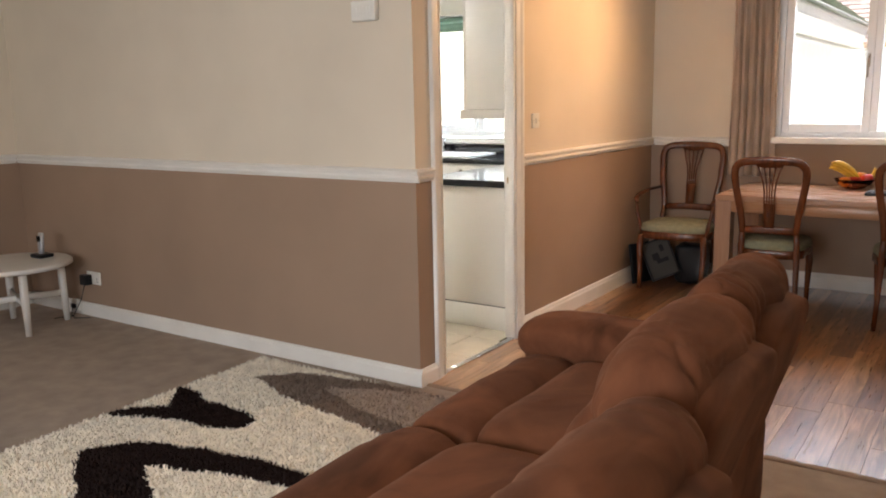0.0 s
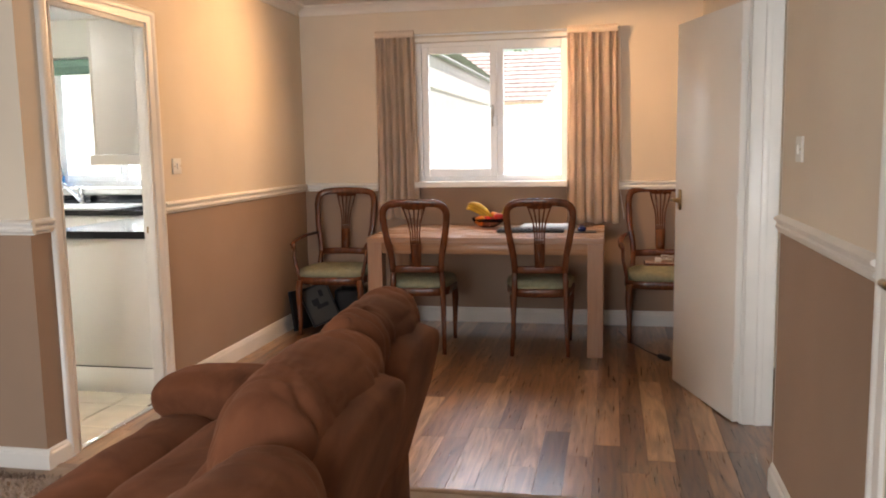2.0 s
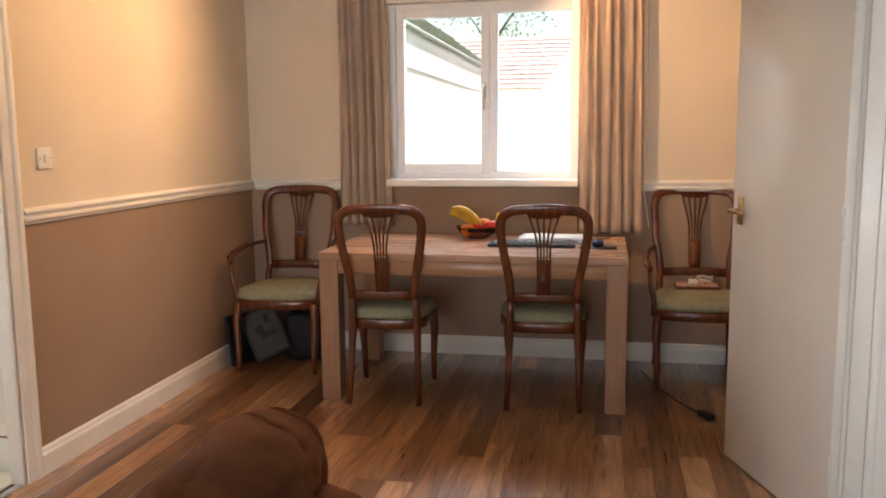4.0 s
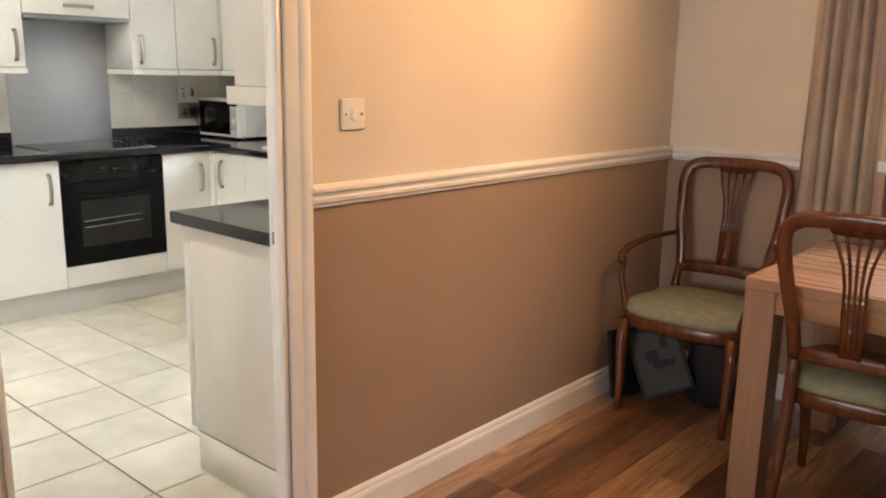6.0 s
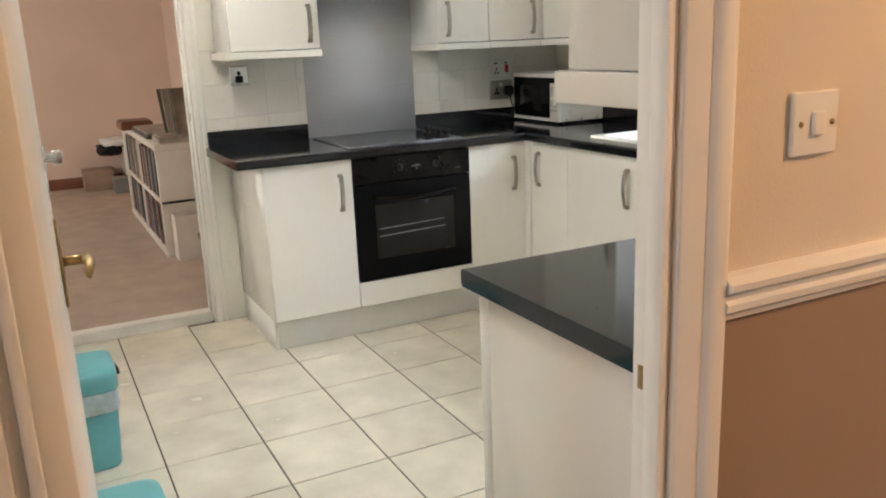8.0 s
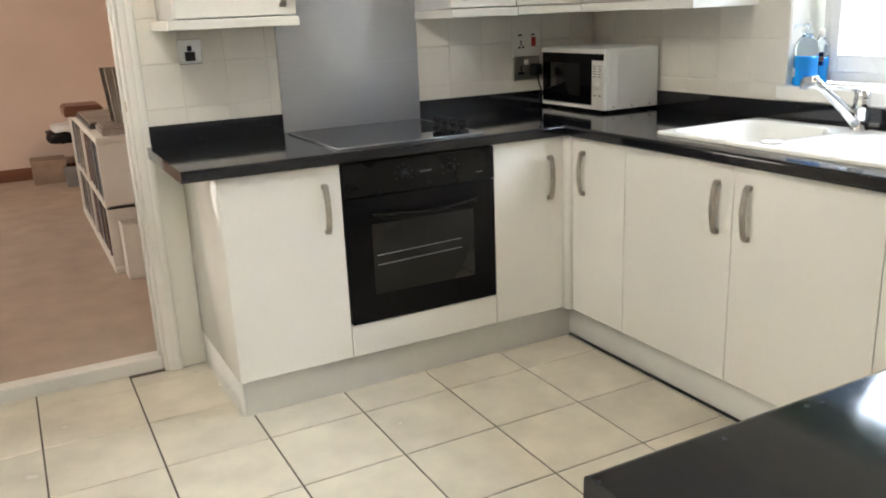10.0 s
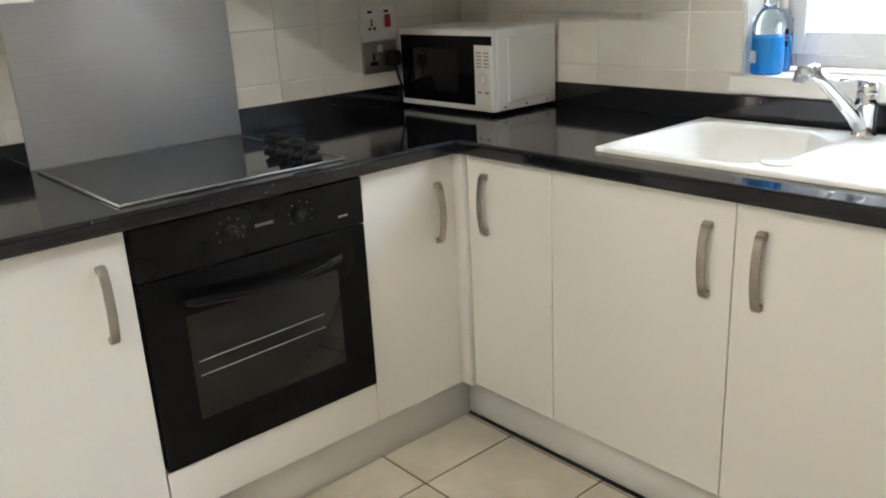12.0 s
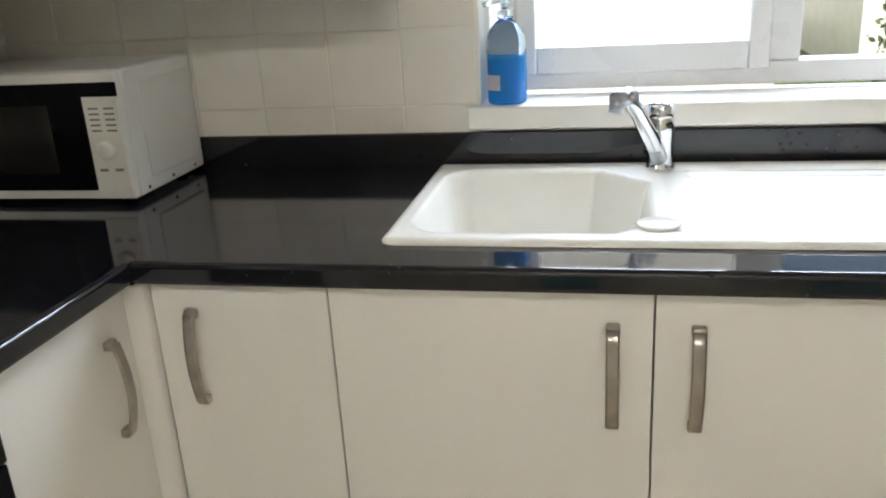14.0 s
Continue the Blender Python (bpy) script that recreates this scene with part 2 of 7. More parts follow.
DIM_PRINT = material("dim_print", (0.09, 0.09, 0.09), 0.5)
PALE_PRINT = material("pale_print", (0.55, 0.55, 0.52), 0.6)
RED = material("red_plastic", (0.55, 0.03, 0.03), 0.35)
TEAL = material("teal_plastic", (0.13, 0.40, 0.43), 0.4, 0, 0.05, 5.0)
BAG = material("clear_bin_liner", (0.72, 0.84, 0.86), 0.3, 0, 0.08, 30.0, 0.5, 60.0)
BAG.node_tree.nodes["Principled BSDF"].inputs["Transmission Weight"].default_value = 0.35
GLASS = glass_like("window_glass", (1, 1, 1))
BLUE_SOAP = material("blue_liquid", (0.015, 0.36, 0.90), 0.12, 0, 0.04, 6.0)
BLUE_SOAP.node_tree.nodes["Principled BSDF"].inputs["Transmission Weight"].default_value = 0.55
CLEAR = glass_like("clear_plastic", (0.85, 0.93, 1.0), 0.05, 1.3)
BANANA = material("banana_skin", (0.68, 0.42, 0.03), 0.5, 0, 0.1, 20.0)
APPLE = material("red_fruit_skin", (0.52, 0.03, 0.02), 0.3, 0, 0.15, 12.0)
GLOSS_BLACK = material("gloss_black_enamel", (0.006, 0.006, 0.006), 0.14, 0, 0.04, 8.0, spec=0.2)
ORANGE = material("orange_fruit_skin", (0.70, 0.22, 0.02), 0.45, 0, 0.05, 60.0, 0.3, 300.0)
BOWL = glass_like("tinted_bowl_glass", (0.9, 0.6, 0.5), 0.1, 1.2)
BLUE = material("blue_plastic", (0.02, 0.03, 0.14), 0.25)
PAPER = material("white_paper", (0.78, 0.78, 0.76), 0.7, 0, 0.02, 10.0)
SILVER = material("silver_plastic", (0.55, 0.56, 0.58), 0.3, 0.4, 0.03, 10.0)
CARD = material("brown_card", (0.36, 0.26, 0.19), 0.85, 0, 0.08, 8.0)
WHITE_BOARD = material("white_melamine", (0.72, 0.68, 0.62), 0.4, 0, 0.02, 4.0)
SLEEVES = [material("record_sleeve", c, 0.6, 0, 0.1, 15.0) for c in ((0.10, 0.09, 0.09), (0.35, 0.30, 0.26), (0.22, 0.10, 0.08), (0.08, 0.12, 0.18), (0.5, 0.46, 0.4))]
BROWN_WOOD = grain_wood("brown_skirting_wood", (0.22, 0.09, 0.05), (0.15, 0.06, 0.03), 0.4, "y")
RUG = [material("rug_pile", c, 0.97, 0, 0.06, 25.0, spec=0.1) for c in ((0.90, 0.83, 0.70), (0.024, 0.014, 0.012), (0.25, 0.185, 0.145), (0.46, 0.36, 0.285))]
BLIND = material("green_roller_blind", (0.30, 0.46, 0.36), 0.8, 0, 0.04, 10.0)
GRASS = material("lawn", (0.10, 0.14, 0.03), 0.9, 0, 0.15, 1.5, 0.5, 60.0)
LEAF = material("leaf", (0.07, 0.12, 0.03), 0.6, 0, 0.2, 3.0)
BARK = material("bark", (0.10, 0.075, 0.05), 0.9, 0, 0.2, 12.0, 0.6, 60.0)
ROOF_RED = material("red_roof_tile", (0.40, 0.32, 0.30), 0.8, 0, 0.12, 6.0, 0.3, 60.0)
ROOF_GREY = material("mossy_roof_tile", (0.30, 0.33, 0.24), 0.85, 0, 0.15, 5.0, 0.3, 60.0)
GUTTER = material("grey_gutter", (0.42, 0.42, 0.40), 0.5)
# glow of the unseen ceiling light added in the kitchen
ADDED_GLOW = glowing("added_kitchen_glow", (1.0, 0.97, 0.92), 33.0)
BULB = glowing("spot_bulb", (1.0, 0.72, 0.38), 60.0)


# ---- mesh helpers ----
SHIFT = {}


def link_mesh(name, bm, mats):
    me = bpy.data.meshes.new(name)
    bmesh.ops.recalc_face_normals(bm, faces=bm.faces)
    bm.to_mesh(me)
    bm.free()
    for m in mats if isinstance(mats, (list, tuple)) else [mats]:
        me.materials.append(m)
    return me


def smooth(me, angle=0.7):
    """Smooth shading in which large flat faces stay flat and their bevels take the bend."""
    nf, nv, ne = len(me.polygons), len(me.vertices), len(me.edges)
    me.polygons.foreach_set("use_smooth", [True] * nf)
    me.set_sharp_from_angle(angle=angle)
    normal, area = np.zeros(nf * 3), np.zeros(nf)
    me.polygons.foreach_get("normal", normal)
    me.polygons.foreach_get("area", area)
    total, start = np.zeros(nf, dtype=np.int32), np.zeros(len(me.loops), dtype=np.int32)
    me.polygons.foreach_get("loop_total", total)
    me.loops.foreach_get("vertex_index", start)
    owner = np.repeat(np.arange(nf), total)
    vn = np.zeros((nv, 3))
    np.add.at(vn, start, (normal.reshape(-1, 3) * area[:, None])[owner])
    length = np.linalg.norm(vn, axis=1)
    vn /= np.maximum(length, 1e-12)[:, None]
    ends = np.zeros(ne * 2, dtype=np.int32)
    me.edges.foreach_get("vertices", ends)
    sharp = np.array([e.use_edge_sharp for e in me.edges], dtype=bool)
    vn[ends.reshape(-1, 2)[sharp].ravel()] = 0
    vn[length < 1e-9] = 0
    me.normals_split_custom_set_from_vertices([tuple(v) for v in vn])


def thing(name, at, label, category, group="", kind="", turn=0.0, world_coords=True):
    """An empty at the base of a thing. Parts are given in world places, or in the thing's own frame."""
    ob = new(name)
    ob.empty_display_size = 0.1
    ob.matrix_world = pose(*at, 0, 0, turn)
    SHIFT[ob.name] = Vector(at) if world_coords else Vector((0, 0, 0))
    return tagged(ob, label, category, group, kind)


def part(name, bm, mats, parent, label="", flat=False):
    s = SHIFT[parent.name]
    bmesh.ops.translate(bm, verts=bm.verts, vec=-s)
    me = link_mesh(name, bm, mats)
    if not flat:
        smooth(me)
    ob = new(name, me)
    ob.parent = parent
    SHIFT[ob.name] = s
    if label:
        ob["label"] = label
    return ob


def setting(name, bm, mats, label="", category="", flat=True):
    me = link_mesh(name, bm, mats)
    if not flat:
        smooth(me)
    ob = new(name, me)
    SHIFT[ob.name] = Vector((0, 0, 0))
    return tagged(ob, label, category, "", "structure")


def B():
    return bmesh.new()


def box(bm, x0, x1, y0, y1, z0, z1, bevel=0.0, seg=2, mi=0, m=None):
    ret = bmesh.ops.create_cube(bm, size=1.0)
    vs = ret["verts"]
    for v in vs:
        v.co = Vector(((x0 + x1) / 2 + v.co.x * (x1 - x0), (y0 + y1) / 2 + v.co.y * (y1 - y0), (z0 + z1) / 2 + v.co.z * (z1 - z0)))
        if m is not None:
            v.co = m @ v.co
    fs = {f for v in vs for f in v.link_faces}
    for f in fs:
        f.material_index = mi
    if bevel:
        es = list({e for v in vs for e in v.link_edges})
        r = bmesh.ops.bevel(bm, geom=es, offset=bevel, segments=seg, affect="EDGES", profile=0.5)
        for f in r["faces"]:
            f.material_index = mi
    return bm


def sweep(bm, pts, sizes, seg=8, up=(0, 0, 1), power=2.0, mi=0, cap=True):
    """A bar along points; sizes: half width and half height at each point (or one pair for all); power 2 round, 4 squarish."""
    pts = [Vector(p) for p in pts]
    if not isinstance(sizes, list):
        sizes = [sizes] * len(pts)
    rings = []
    side = None
    for i, p in enumerate(pts):
        d = (pts[min(i + 1, len(pts) - 1)] - pts[max(i - 1, 0)]).normalized()
        s = d.cross(Vector(up))
        if s.length < 0.05:
            s = side if side is not None else d.cross(Vector((1, 0, 0)))
        s.normalize()
        if side is not None and s.dot(side) < 0:
            s = -s
        side = s
        u = s.cross(d).normalized()
        a, b = sizes[i]
        ring = []
        for k in range(seg):
            t = 2 * math.pi * (k + 0.5) / seg
            c, n = math.cos(t), math.sin(t)
            e = 2.0 / power
            ring.append(bm.verts.new(p + s * a * math.copysign(abs(c) ** e, c) + u * b * math.copysign(abs(n) ** e, n)))
        rings.append(ring)
    for r0, r1 in zip(rings, rings[1:]):
        for k in range(seg):
            f = bm.faces.new((r0[k], r0[(k + 1) % seg], r1[(k + 1) % seg], r1[k]))
            f.material_index = mi
    if cap:
        for r in (rings[0], rings[-1]):
            bm.faces.new(r).material_index = mi
    return bm


def rod(bm, p0, p1, r0, r1=None, seg=12, mi=0):
    r1 = r0 if r1 is None else r1
    return sweep(bm, [p0, p1], [(r0, r0), (r1, r1)], seg, (0.31, 0.17, 0.9) if abs((Vector(p1) - Vector(p0)).normalized().z) > 0.9 else (0, 0, 1), 2.0, mi)


def lathe(bm, profile, at=(0, 0, 0), seg=20, mi=0, m=None):
    rings = []
    for r, z in profile:
        ring = []
        for k in range(seg):
            a = 2 * math.pi * k / seg
            co = Vector((r * math.cos(a), r * math.sin(a), z))
            co = (m @ co) if m is not None else co
            ring.append(bm.verts.new(co + Vector(at)))
        rings.append(ring)
    for r0, r1 in zip(rings, rings[1:]):
        for k in range(seg):
            bm.faces.new((r0[k], r0[(k + 1) % seg], r1[(k + 1) % seg], r1[k])).material_index = mi
    bm.faces.new(rings[0]).material_index = mi
    bm.faces.new(rings[-1]).material_index = mi
    return bm


def prism(bm, outline, depth, m, mi=0):
    """An outline in x, z of its own plane, pushed along y by depth, at the pose m."""
    a = [bm.verts.new(m @ Vector((x, 0, z))) for x, z in outline]
    b = [bm.verts.new(m @ Vector((x, depth, z))) for x, z in outline]
    n = len(a)
    bm.faces.new(a).material_index = mi
    bm.faces.new(list(reversed(b))).material_index = mi
    for i in range(n):
        bm.faces.new((a[i], b[i], b[(i + 1) % n], a[(i + 1) % n])).material_index = mi
    return bm


def cushion(bm, c, s, e=(0.45, 0.45), m=None, n=20, wrinkle=0.0, seed=0.0, freq=7.0, mi=0):
    """A soft rounded body of size s about c; small exponents are boxy."""
    rows = []
    for i in range(n + 1):
        v = -math.pi / 2 + math.pi * i / n
        row = []
        for k in range(2 * n):
            u = 2 * math.pi * k / (2 * n)
            f = lambda q, ex: math.copysign(abs(q) ** ex, q)
            co = Vector((f(math.cos(v), e[0]) * f(math.cos(u), e[1]), f(math.cos(v), e[0]) * f(math.sin(u), e[1]), f(math.sin(v), e[0])))
            w = 0.0
            if wrinkle:
                q = Vector((co.x * s[0], co.y * s[1], co.z * s[2])) * freq
                w = wrinkle * (noise.noise(q + Vector((seed, seed * 2, 0))) + 0.5 * noise.noise(q * 2.7 + Vector((0, seed, 5))))
            co = Vector((co.x * (s[0] / 2 + w), co.y * (s[1] / 2 + w), co.z * (s[2] / 2 + w)))
            if m is not None:
                co = m @ co
            row.append(bm.verts.new(co + Vector(c)))
        rows.append(row)
    for r0, r1 in zip(rows, rows[1:]):
        for k in range(2 * n):
            k2 = (k + 1) % (2 * n)
            f = bm.faces.new((r0[k], r0[k2], r1[k2], r1[k]))
            f.material_index = mi
    bmesh.ops.remove_doubles(bm, verts=rows[0] + rows[-1], dist=1e-5)
    return bm


def moulding(name, p0, p1, profile, outward, mats, label, category):
    """A long strip from p0 to p1 with a profile of (proud, height)."""
    bm = B()
    p0, p1, o = Vector(p0), Vector(p1), Vector(outward)
    a = [bm.verts.new(p0 + o * d + Vector((0, 0, h))) for d, h in profile]
    b = [bm.verts.new(p1 + o * d + Vector((0, 0, h))) for d, h in profile]
    n = len(a)
    bm.faces.new(a)
    bm.faces.new(list(reversed(b)))
    for i in range(n):
        bm.faces.new((a[i], b[i], b[(i + 1) % n], a[(i + 1) % n]))
    return setting(name, bm, mats, label, category)


# ---- the shell ----
H = 2.42
DADO = 1.05


def paint_of(c, n):
    """Which paint a wall face carries, by the room that it looks into."""
    x, y, z = c + n * 0.02
    if y > 3.40 or x > 4.25 or y < -5.3 or x < -8.6:
        return 4
    if x < -3.5 and y > -2.6:
        return 3 if y < 1.8 else 4
    if x < -0.005 and y > 0.02:
        return 2
    if x > 3.0:
        return 0
    return 1 if z < DADO else 0


PAINTS = [CREAM, TAUPE, KITCHEN_PAINT, PINK_PAINT, RENDER]


def wall(name, x0, x1, y0, y1, holes=(), label="plain painted wall", z1=H):
    """A wall box with holes (from, to, bottom, top) along its long side."""
    along_x = (x1 - x0) > (y1 - y0)
    lo, hi = (x0, x1) if along_x else (y0, y1)
    mid = {0.0} if along_x and lo < 0.0 < hi else set()
    us = sorted({lo, hi, *mid, *[h[0] for h in holes], *[h[1] for h in holes]})
    zs = sorted({0.0, DADO, z1, *[h[2] for h in holes], *[h[3] for h in holes]})
    solid = {}
    for i in range(len(us) - 1):
        for k in range(len(zs) - 1):
            u, z = (us[i] + us[i + 1]) / 2, (zs[k] + zs[k + 1]) / 2
            solid[i, k] = not any(h[0] < u < h[1] and h[2] < z < h[3] for h in holes)
    bm = B()
    pt = lambda u, t, z: Vector((u, t, z)) if along_x else Vector((t, u, z))
    t0, t1 = (y0, y1) if along_x else (x0, x1)

    def quad(a, b, c, d, nrm):
        f = bm.faces.new([bm.verts.new(q) for q in (a, b, c, d)])
        f.material_index = paint_of((a + b + c + d) / 4, nrm)
    ex = Vector((1, 0, 0)) if along_x else Vector((0, 1, 0))
    et = Vector((0, 1, 0)) if along_x else Vector((1, 0, 0))
    ez = Vector((0, 0, 1))
    for (i, k), s in solid.items():
        if not s:
            continue
        a, b, c, d = us[i], us[i + 1], zs[k], zs[k + 1]
        quad(pt(a, t0, c), pt(b, t0, c), pt(b, t0, d), pt(a, t0, d), -et)
        quad(pt(a, t1, c), pt(b, t1, c), pt(b, t1, d), pt(a, t1, d), et)
        if not solid.get((i - 1, k)):
            quad(pt(a, t0, c), pt(a, t1, c), pt(a, t1, d), pt(a, t0, d), -ex)
        if not solid.get((i + 1, k)):
            quad(pt(b, t0, c), pt(b, t1, c), pt(b, t1, d), pt(b, t0, d), ex)
        if not solid.get((i, k - 1)):
            quad(pt(a, t0, c), pt(b, t0, c), pt(b, t1, c), pt(a, t1, c), -ez)
        if not solid.get((i, k + 1)):
            quad(pt(a, t0, d), pt(b, t0, d), pt(b, t1, d), pt(a, t1, d), ez)
    bmesh.ops.remove_doubles(bm, verts=bm.verts, dist=1e-5)
    return setting(name, bm, PAINTS, label, "wall")


KD0, KD1 = 0.195, 0.965          # kitchen doorway along y
BD0, BD1 = 0.27, 1.01            # bedroom doorway along y
RD0, RD1 = 0.26, 1.03            # hall doorway along y
WX0, WX1, WZ0, WZ1 = 0.888, 2.06, 1.075, 2.115      # dining window
KX0, KX1, KZ0, KZ1 = -2.29, -1.02, 1.035, 2.12      # kitchen window
wall("wall_dining_kitchen", -0.06, 0.0, 0.0, 3.17, [(KD0, KD1, 0, 2.0)], "cream and taupe painted wall with a doorway")
wall("wall_lounge_kitchen", -3.56, -0.06, 0.0, 0.12, [], "cream over taupe painted wall with dado rail")
wall("wall_kitchen_bedroom", -3.56, -3.44, 0.12, 3.17, [(BD0, BD1, 0, 2.0)], "white painted kitchen wall with a doorway")
wall("wall_windows", -3.56, 3.1, 3.17, 3.42, [(WX0, WX1, WZ0, WZ1), (KX0, KX1, KZ0, KZ1)], "outer wall with two windows")
wall("wall_hall", 2.98, 3.1, -5.2, 3.17, [(RD0, RD1, 0, 2.0), (-1.78, -1.0, 0, 2.0)], "cream over taupe painted wall with doorways")
wall("wall_lounge_end", -3.56, 3.1, -5.32, -5.2, [(-0.1, 2.3, 0.9, 2.1)], "cream over taupe painted wall behind")
wall("wall_lounge_side", -3.56, -3.44, -5.2, 0.0, [], "cream over taupe painted wall")
wall("wall_bedroom_end", -8.62, -8.5, -2.5, 1.84, [], "pale pink painted bedroom wall")
wall("wall_bedroom_side", -8.5, -3.56, 1.72, 1.84, [], "pale pink painted bedroom wall")
wall("wall_bedroom_window", -8.5, -3.56, -2.62, -2.5, [(-6.8, -5.2, 0.9, 2.1)], "pale pink painted bedroom wall")
wall("wall_hall_far", 4.2, 4.32, -2.4, 2.2, [], "plain painted hall wall")
wall("wall_hall_end", 3.1, 4.2, 2.08, 2.2, [], "plain painted hall wall")
wall("wall_hall_start", 3.1, 4.2, -2.4, -2.28, [], "plain painted hall wall")

bm = B()
box(bm, -8.62, 4.32, -5.32, 3.42, H, H + 0.12)
setting("ceiling", bm, CEILING_PAINT, "off-white painted ceiling", "ceiling")
COVE = [(0, -0.07), (0.012, -0.07), (0.02, -0.045), (0.045, -0.02), (0.07, -0.012), (0.07, 0), (0, 0)]
moulding("trim_coving_window", (0.0, 3.17, H), (2.98, 3.17, H), COVE, (0, -1, 0), CEILING_PAINT, "off-white plaster coving", "coving")
moulding("trim_coving_dining", (0, 0.0, H), (0, 3.1, H), COVE, (1, 0, 0), CEILING_PAINT, "off-white plaster coving", "coving")
moulding("trim_coving_lounge", (-3.44, 0, H), (0, 0, H), COVE, (0, -1, 0), CEILING_PAINT, "off-white plaster coving", "coving")

bm = B()
box(bm, -3.44, 2.98, -5.2, 0.04, -0.08, 0.0)
setting("floor_carpet", bm, CARPET, "beige fitted carpet in the lounge", "carpet")
bm = B()
box(bm, -0.005, 2.98, 0.04, 3.17, -0.08, -0.006)
dining_floor = setting("floor_dining", bm, SUBFLOOR, "walnut-look laminate plank floor", "floor")
bm = B()
box(bm, -3.50, -0.005, 0.12, 3.17, -0.08, -0.003)
kitchen_floor = setting("floor_kitchen", bm, GROUT, "cream ceramic floor tiles with dark grout", "floor")
bm = B()
box(bm, -8.5, -3.54, -2.5, 1.72, -0.08, 0.045)
setting("floor_bedroom", bm, PINK_CARPET, "pale beige bedroom carpet", "carpet")
bm = B()
box(bm, 2.98, 4.2, -2.28, 2.08, -0.08, -0.001)
setting("floor_hall", bm, PLANK, "laminate floor in the hall", "floor")
bm = B()
box(bm, -3.548, -3.475, BD0 + 0.013, BD1 - 0.013, -0.02, 0.055, 0.006)
setting("trim_bedroom_threshold", bm, TRIM, "white painted raised threshold", "threshold", False)
bm = B()
sweep(bm, [(-0.012, KD0 + 0.013, 0.004), (-0.012, KD1 - 0.013, 0.004)], (0.018, 0.006), 8, power=2.5)
setting("trim_metal_threshold", bm, CHROME, "metal threshold strip", "threshold", False)
bm = B()
sweep(bm, [(0.02, 0.04, 0.001), (2.96, 0.04, 0.001)], (0.02, 0.006), 8, power=2.5)
setting("trim_carpet_strip", bm, CARD, "beige strip between carpet and laminate", "threshold", False)

SKIRT = [(0, 0), (0.018, 0), (0.018, 0.080), (0.015, 0.088), (0.011, 0.093), (0.011, 0.101), (0.006, 0.110), (0, 0.112)]
RAIL = [(0, 0), (0.010, 0), (0.012, 0.008), (0.020, 0.014), (0.021, 0.024), (0.015, 0.029), (0.017, 0.038), (0.026, 0.044), (0.027, 0.053), (0.012, 0.061), (0, 0.064)]
RZ = 1.010


def skirting(tag, p0, p1, o, mats=TRIM, tall=1.0):
    moulding("baseboard_" + tag, p0, p1, [(d, h * tall) for d, h in SKIRT], o, mats, "white painted skirting board", "skirting")


def dado(tag, p0, p1, o):
    moulding("trim_dado_" + tag, (p0[0], p0[1], RZ), (p1[0], p1[1], RZ), RAIL, o, TRIM, "cream painted dado rail", "dado rail")


skirting("lounge", (-3.44, 0, 0), (0.018, 0, 0), (0, -1, 0), tall=0.78)
skirting("return", (0, 0.0, 0), (0, KD0 - 0.065, 0), (1, 0, 0), tall=0.78)
skirting("dining", (0, KD1 + 0.08, 0), (0, 3.17, 0), (1, 0, 0))
skirting("window", (0.018, 3.17, 0), (2.962, 3.17, 0), (0, -1, 0))
skirting("hall_1", (2.98, RD1 + 0.07, 0), (2.98, 3.17, 0), (-1, 0, 0))
skirting("hall_2", (2.98, -0.92, 0), (2.98, RD0 - 0.003, 0), (-1, 0, 0))
skirting("side", (-3.44, -5.2, 0), (-3.44, -0.018, 0), (1, 0, 0), tall=0.78)
moulding("baseboard_bedroom", (-8.5, -2.5, 0.045), (-8.5, 1.72, 0.045), SKIRT, (1, 0, 0), BROWN_WOOD, "brown wooden skirting board", "skirting")
dado("lounge", (-3.44, 0), (0.027, 0), (0, -1, 0))
dado("return", (0, 0.0), (0, KD0 - 0.065), (1, 0, 0))
dado("dining", (0, KD1 + 0.08), (0, 3.17), (1, 0, 0))
dado("window_1", (0.027, 3.17), (WX0 - 0.03, 3.17), (0, -1, 0))
dado("window_2", (WX1 + 0.03, 3.17), (2.953, 3.17), (0, -1, 0))
dado("hall_1", (2.98, RD1 + 0.07), (2.98, 3.17), (-1, 0, 0))
dado("hall_2", (2.98, -0.92), (2.98, RD0 - 0.004), (-1, 0, 0))
dado("side", (-3.44, -5.2), (-3.44, -0.027), (1, 0, 0))


def architrave(tag, x, side, y0, y1, wl=0.065, wr=0.08, top=2.0, label="white painted moulded architrave"):
    """Moulded door casing on a wall face at x; side is its outward direction; mitred at the head."""
    bm = B()
    prof = [(0.0, 0.0), (0.0, 0.010), (0.04, 0.012), (0.46, 0.014), (0.50, 0.0125), (0.54, 0.0125), (0.60, 0.0185), (0.68, 0.0215), (0.78, 0.0215), (0.90, 0.0185), (1.0, 0.0165), (1.0, 0.0)]
    rows = []
    for u, t in prof:
        zt = top + 0.07 * u
        line = [(y0 - wl * u, 0.0), (y0 - wl * u, zt)] if wl > 0.01 else [(y0, zt)]
        line += [(y1 + wr * u, zt), (y1 + wr * u, 0.0)]
        rows.append([bm.verts.new((x + side * t, y, z)) for y, z in line])
    for r0, r1 in zip(rows, rows[1:]):
        for k in range(len(r0) - 1):
            bm.faces.new((r0[k], r0[k + 1], r1[k + 1], r1[k]))
    setting("trim_architrave_" + tag, bm, TRIM, label, "architrave", False)


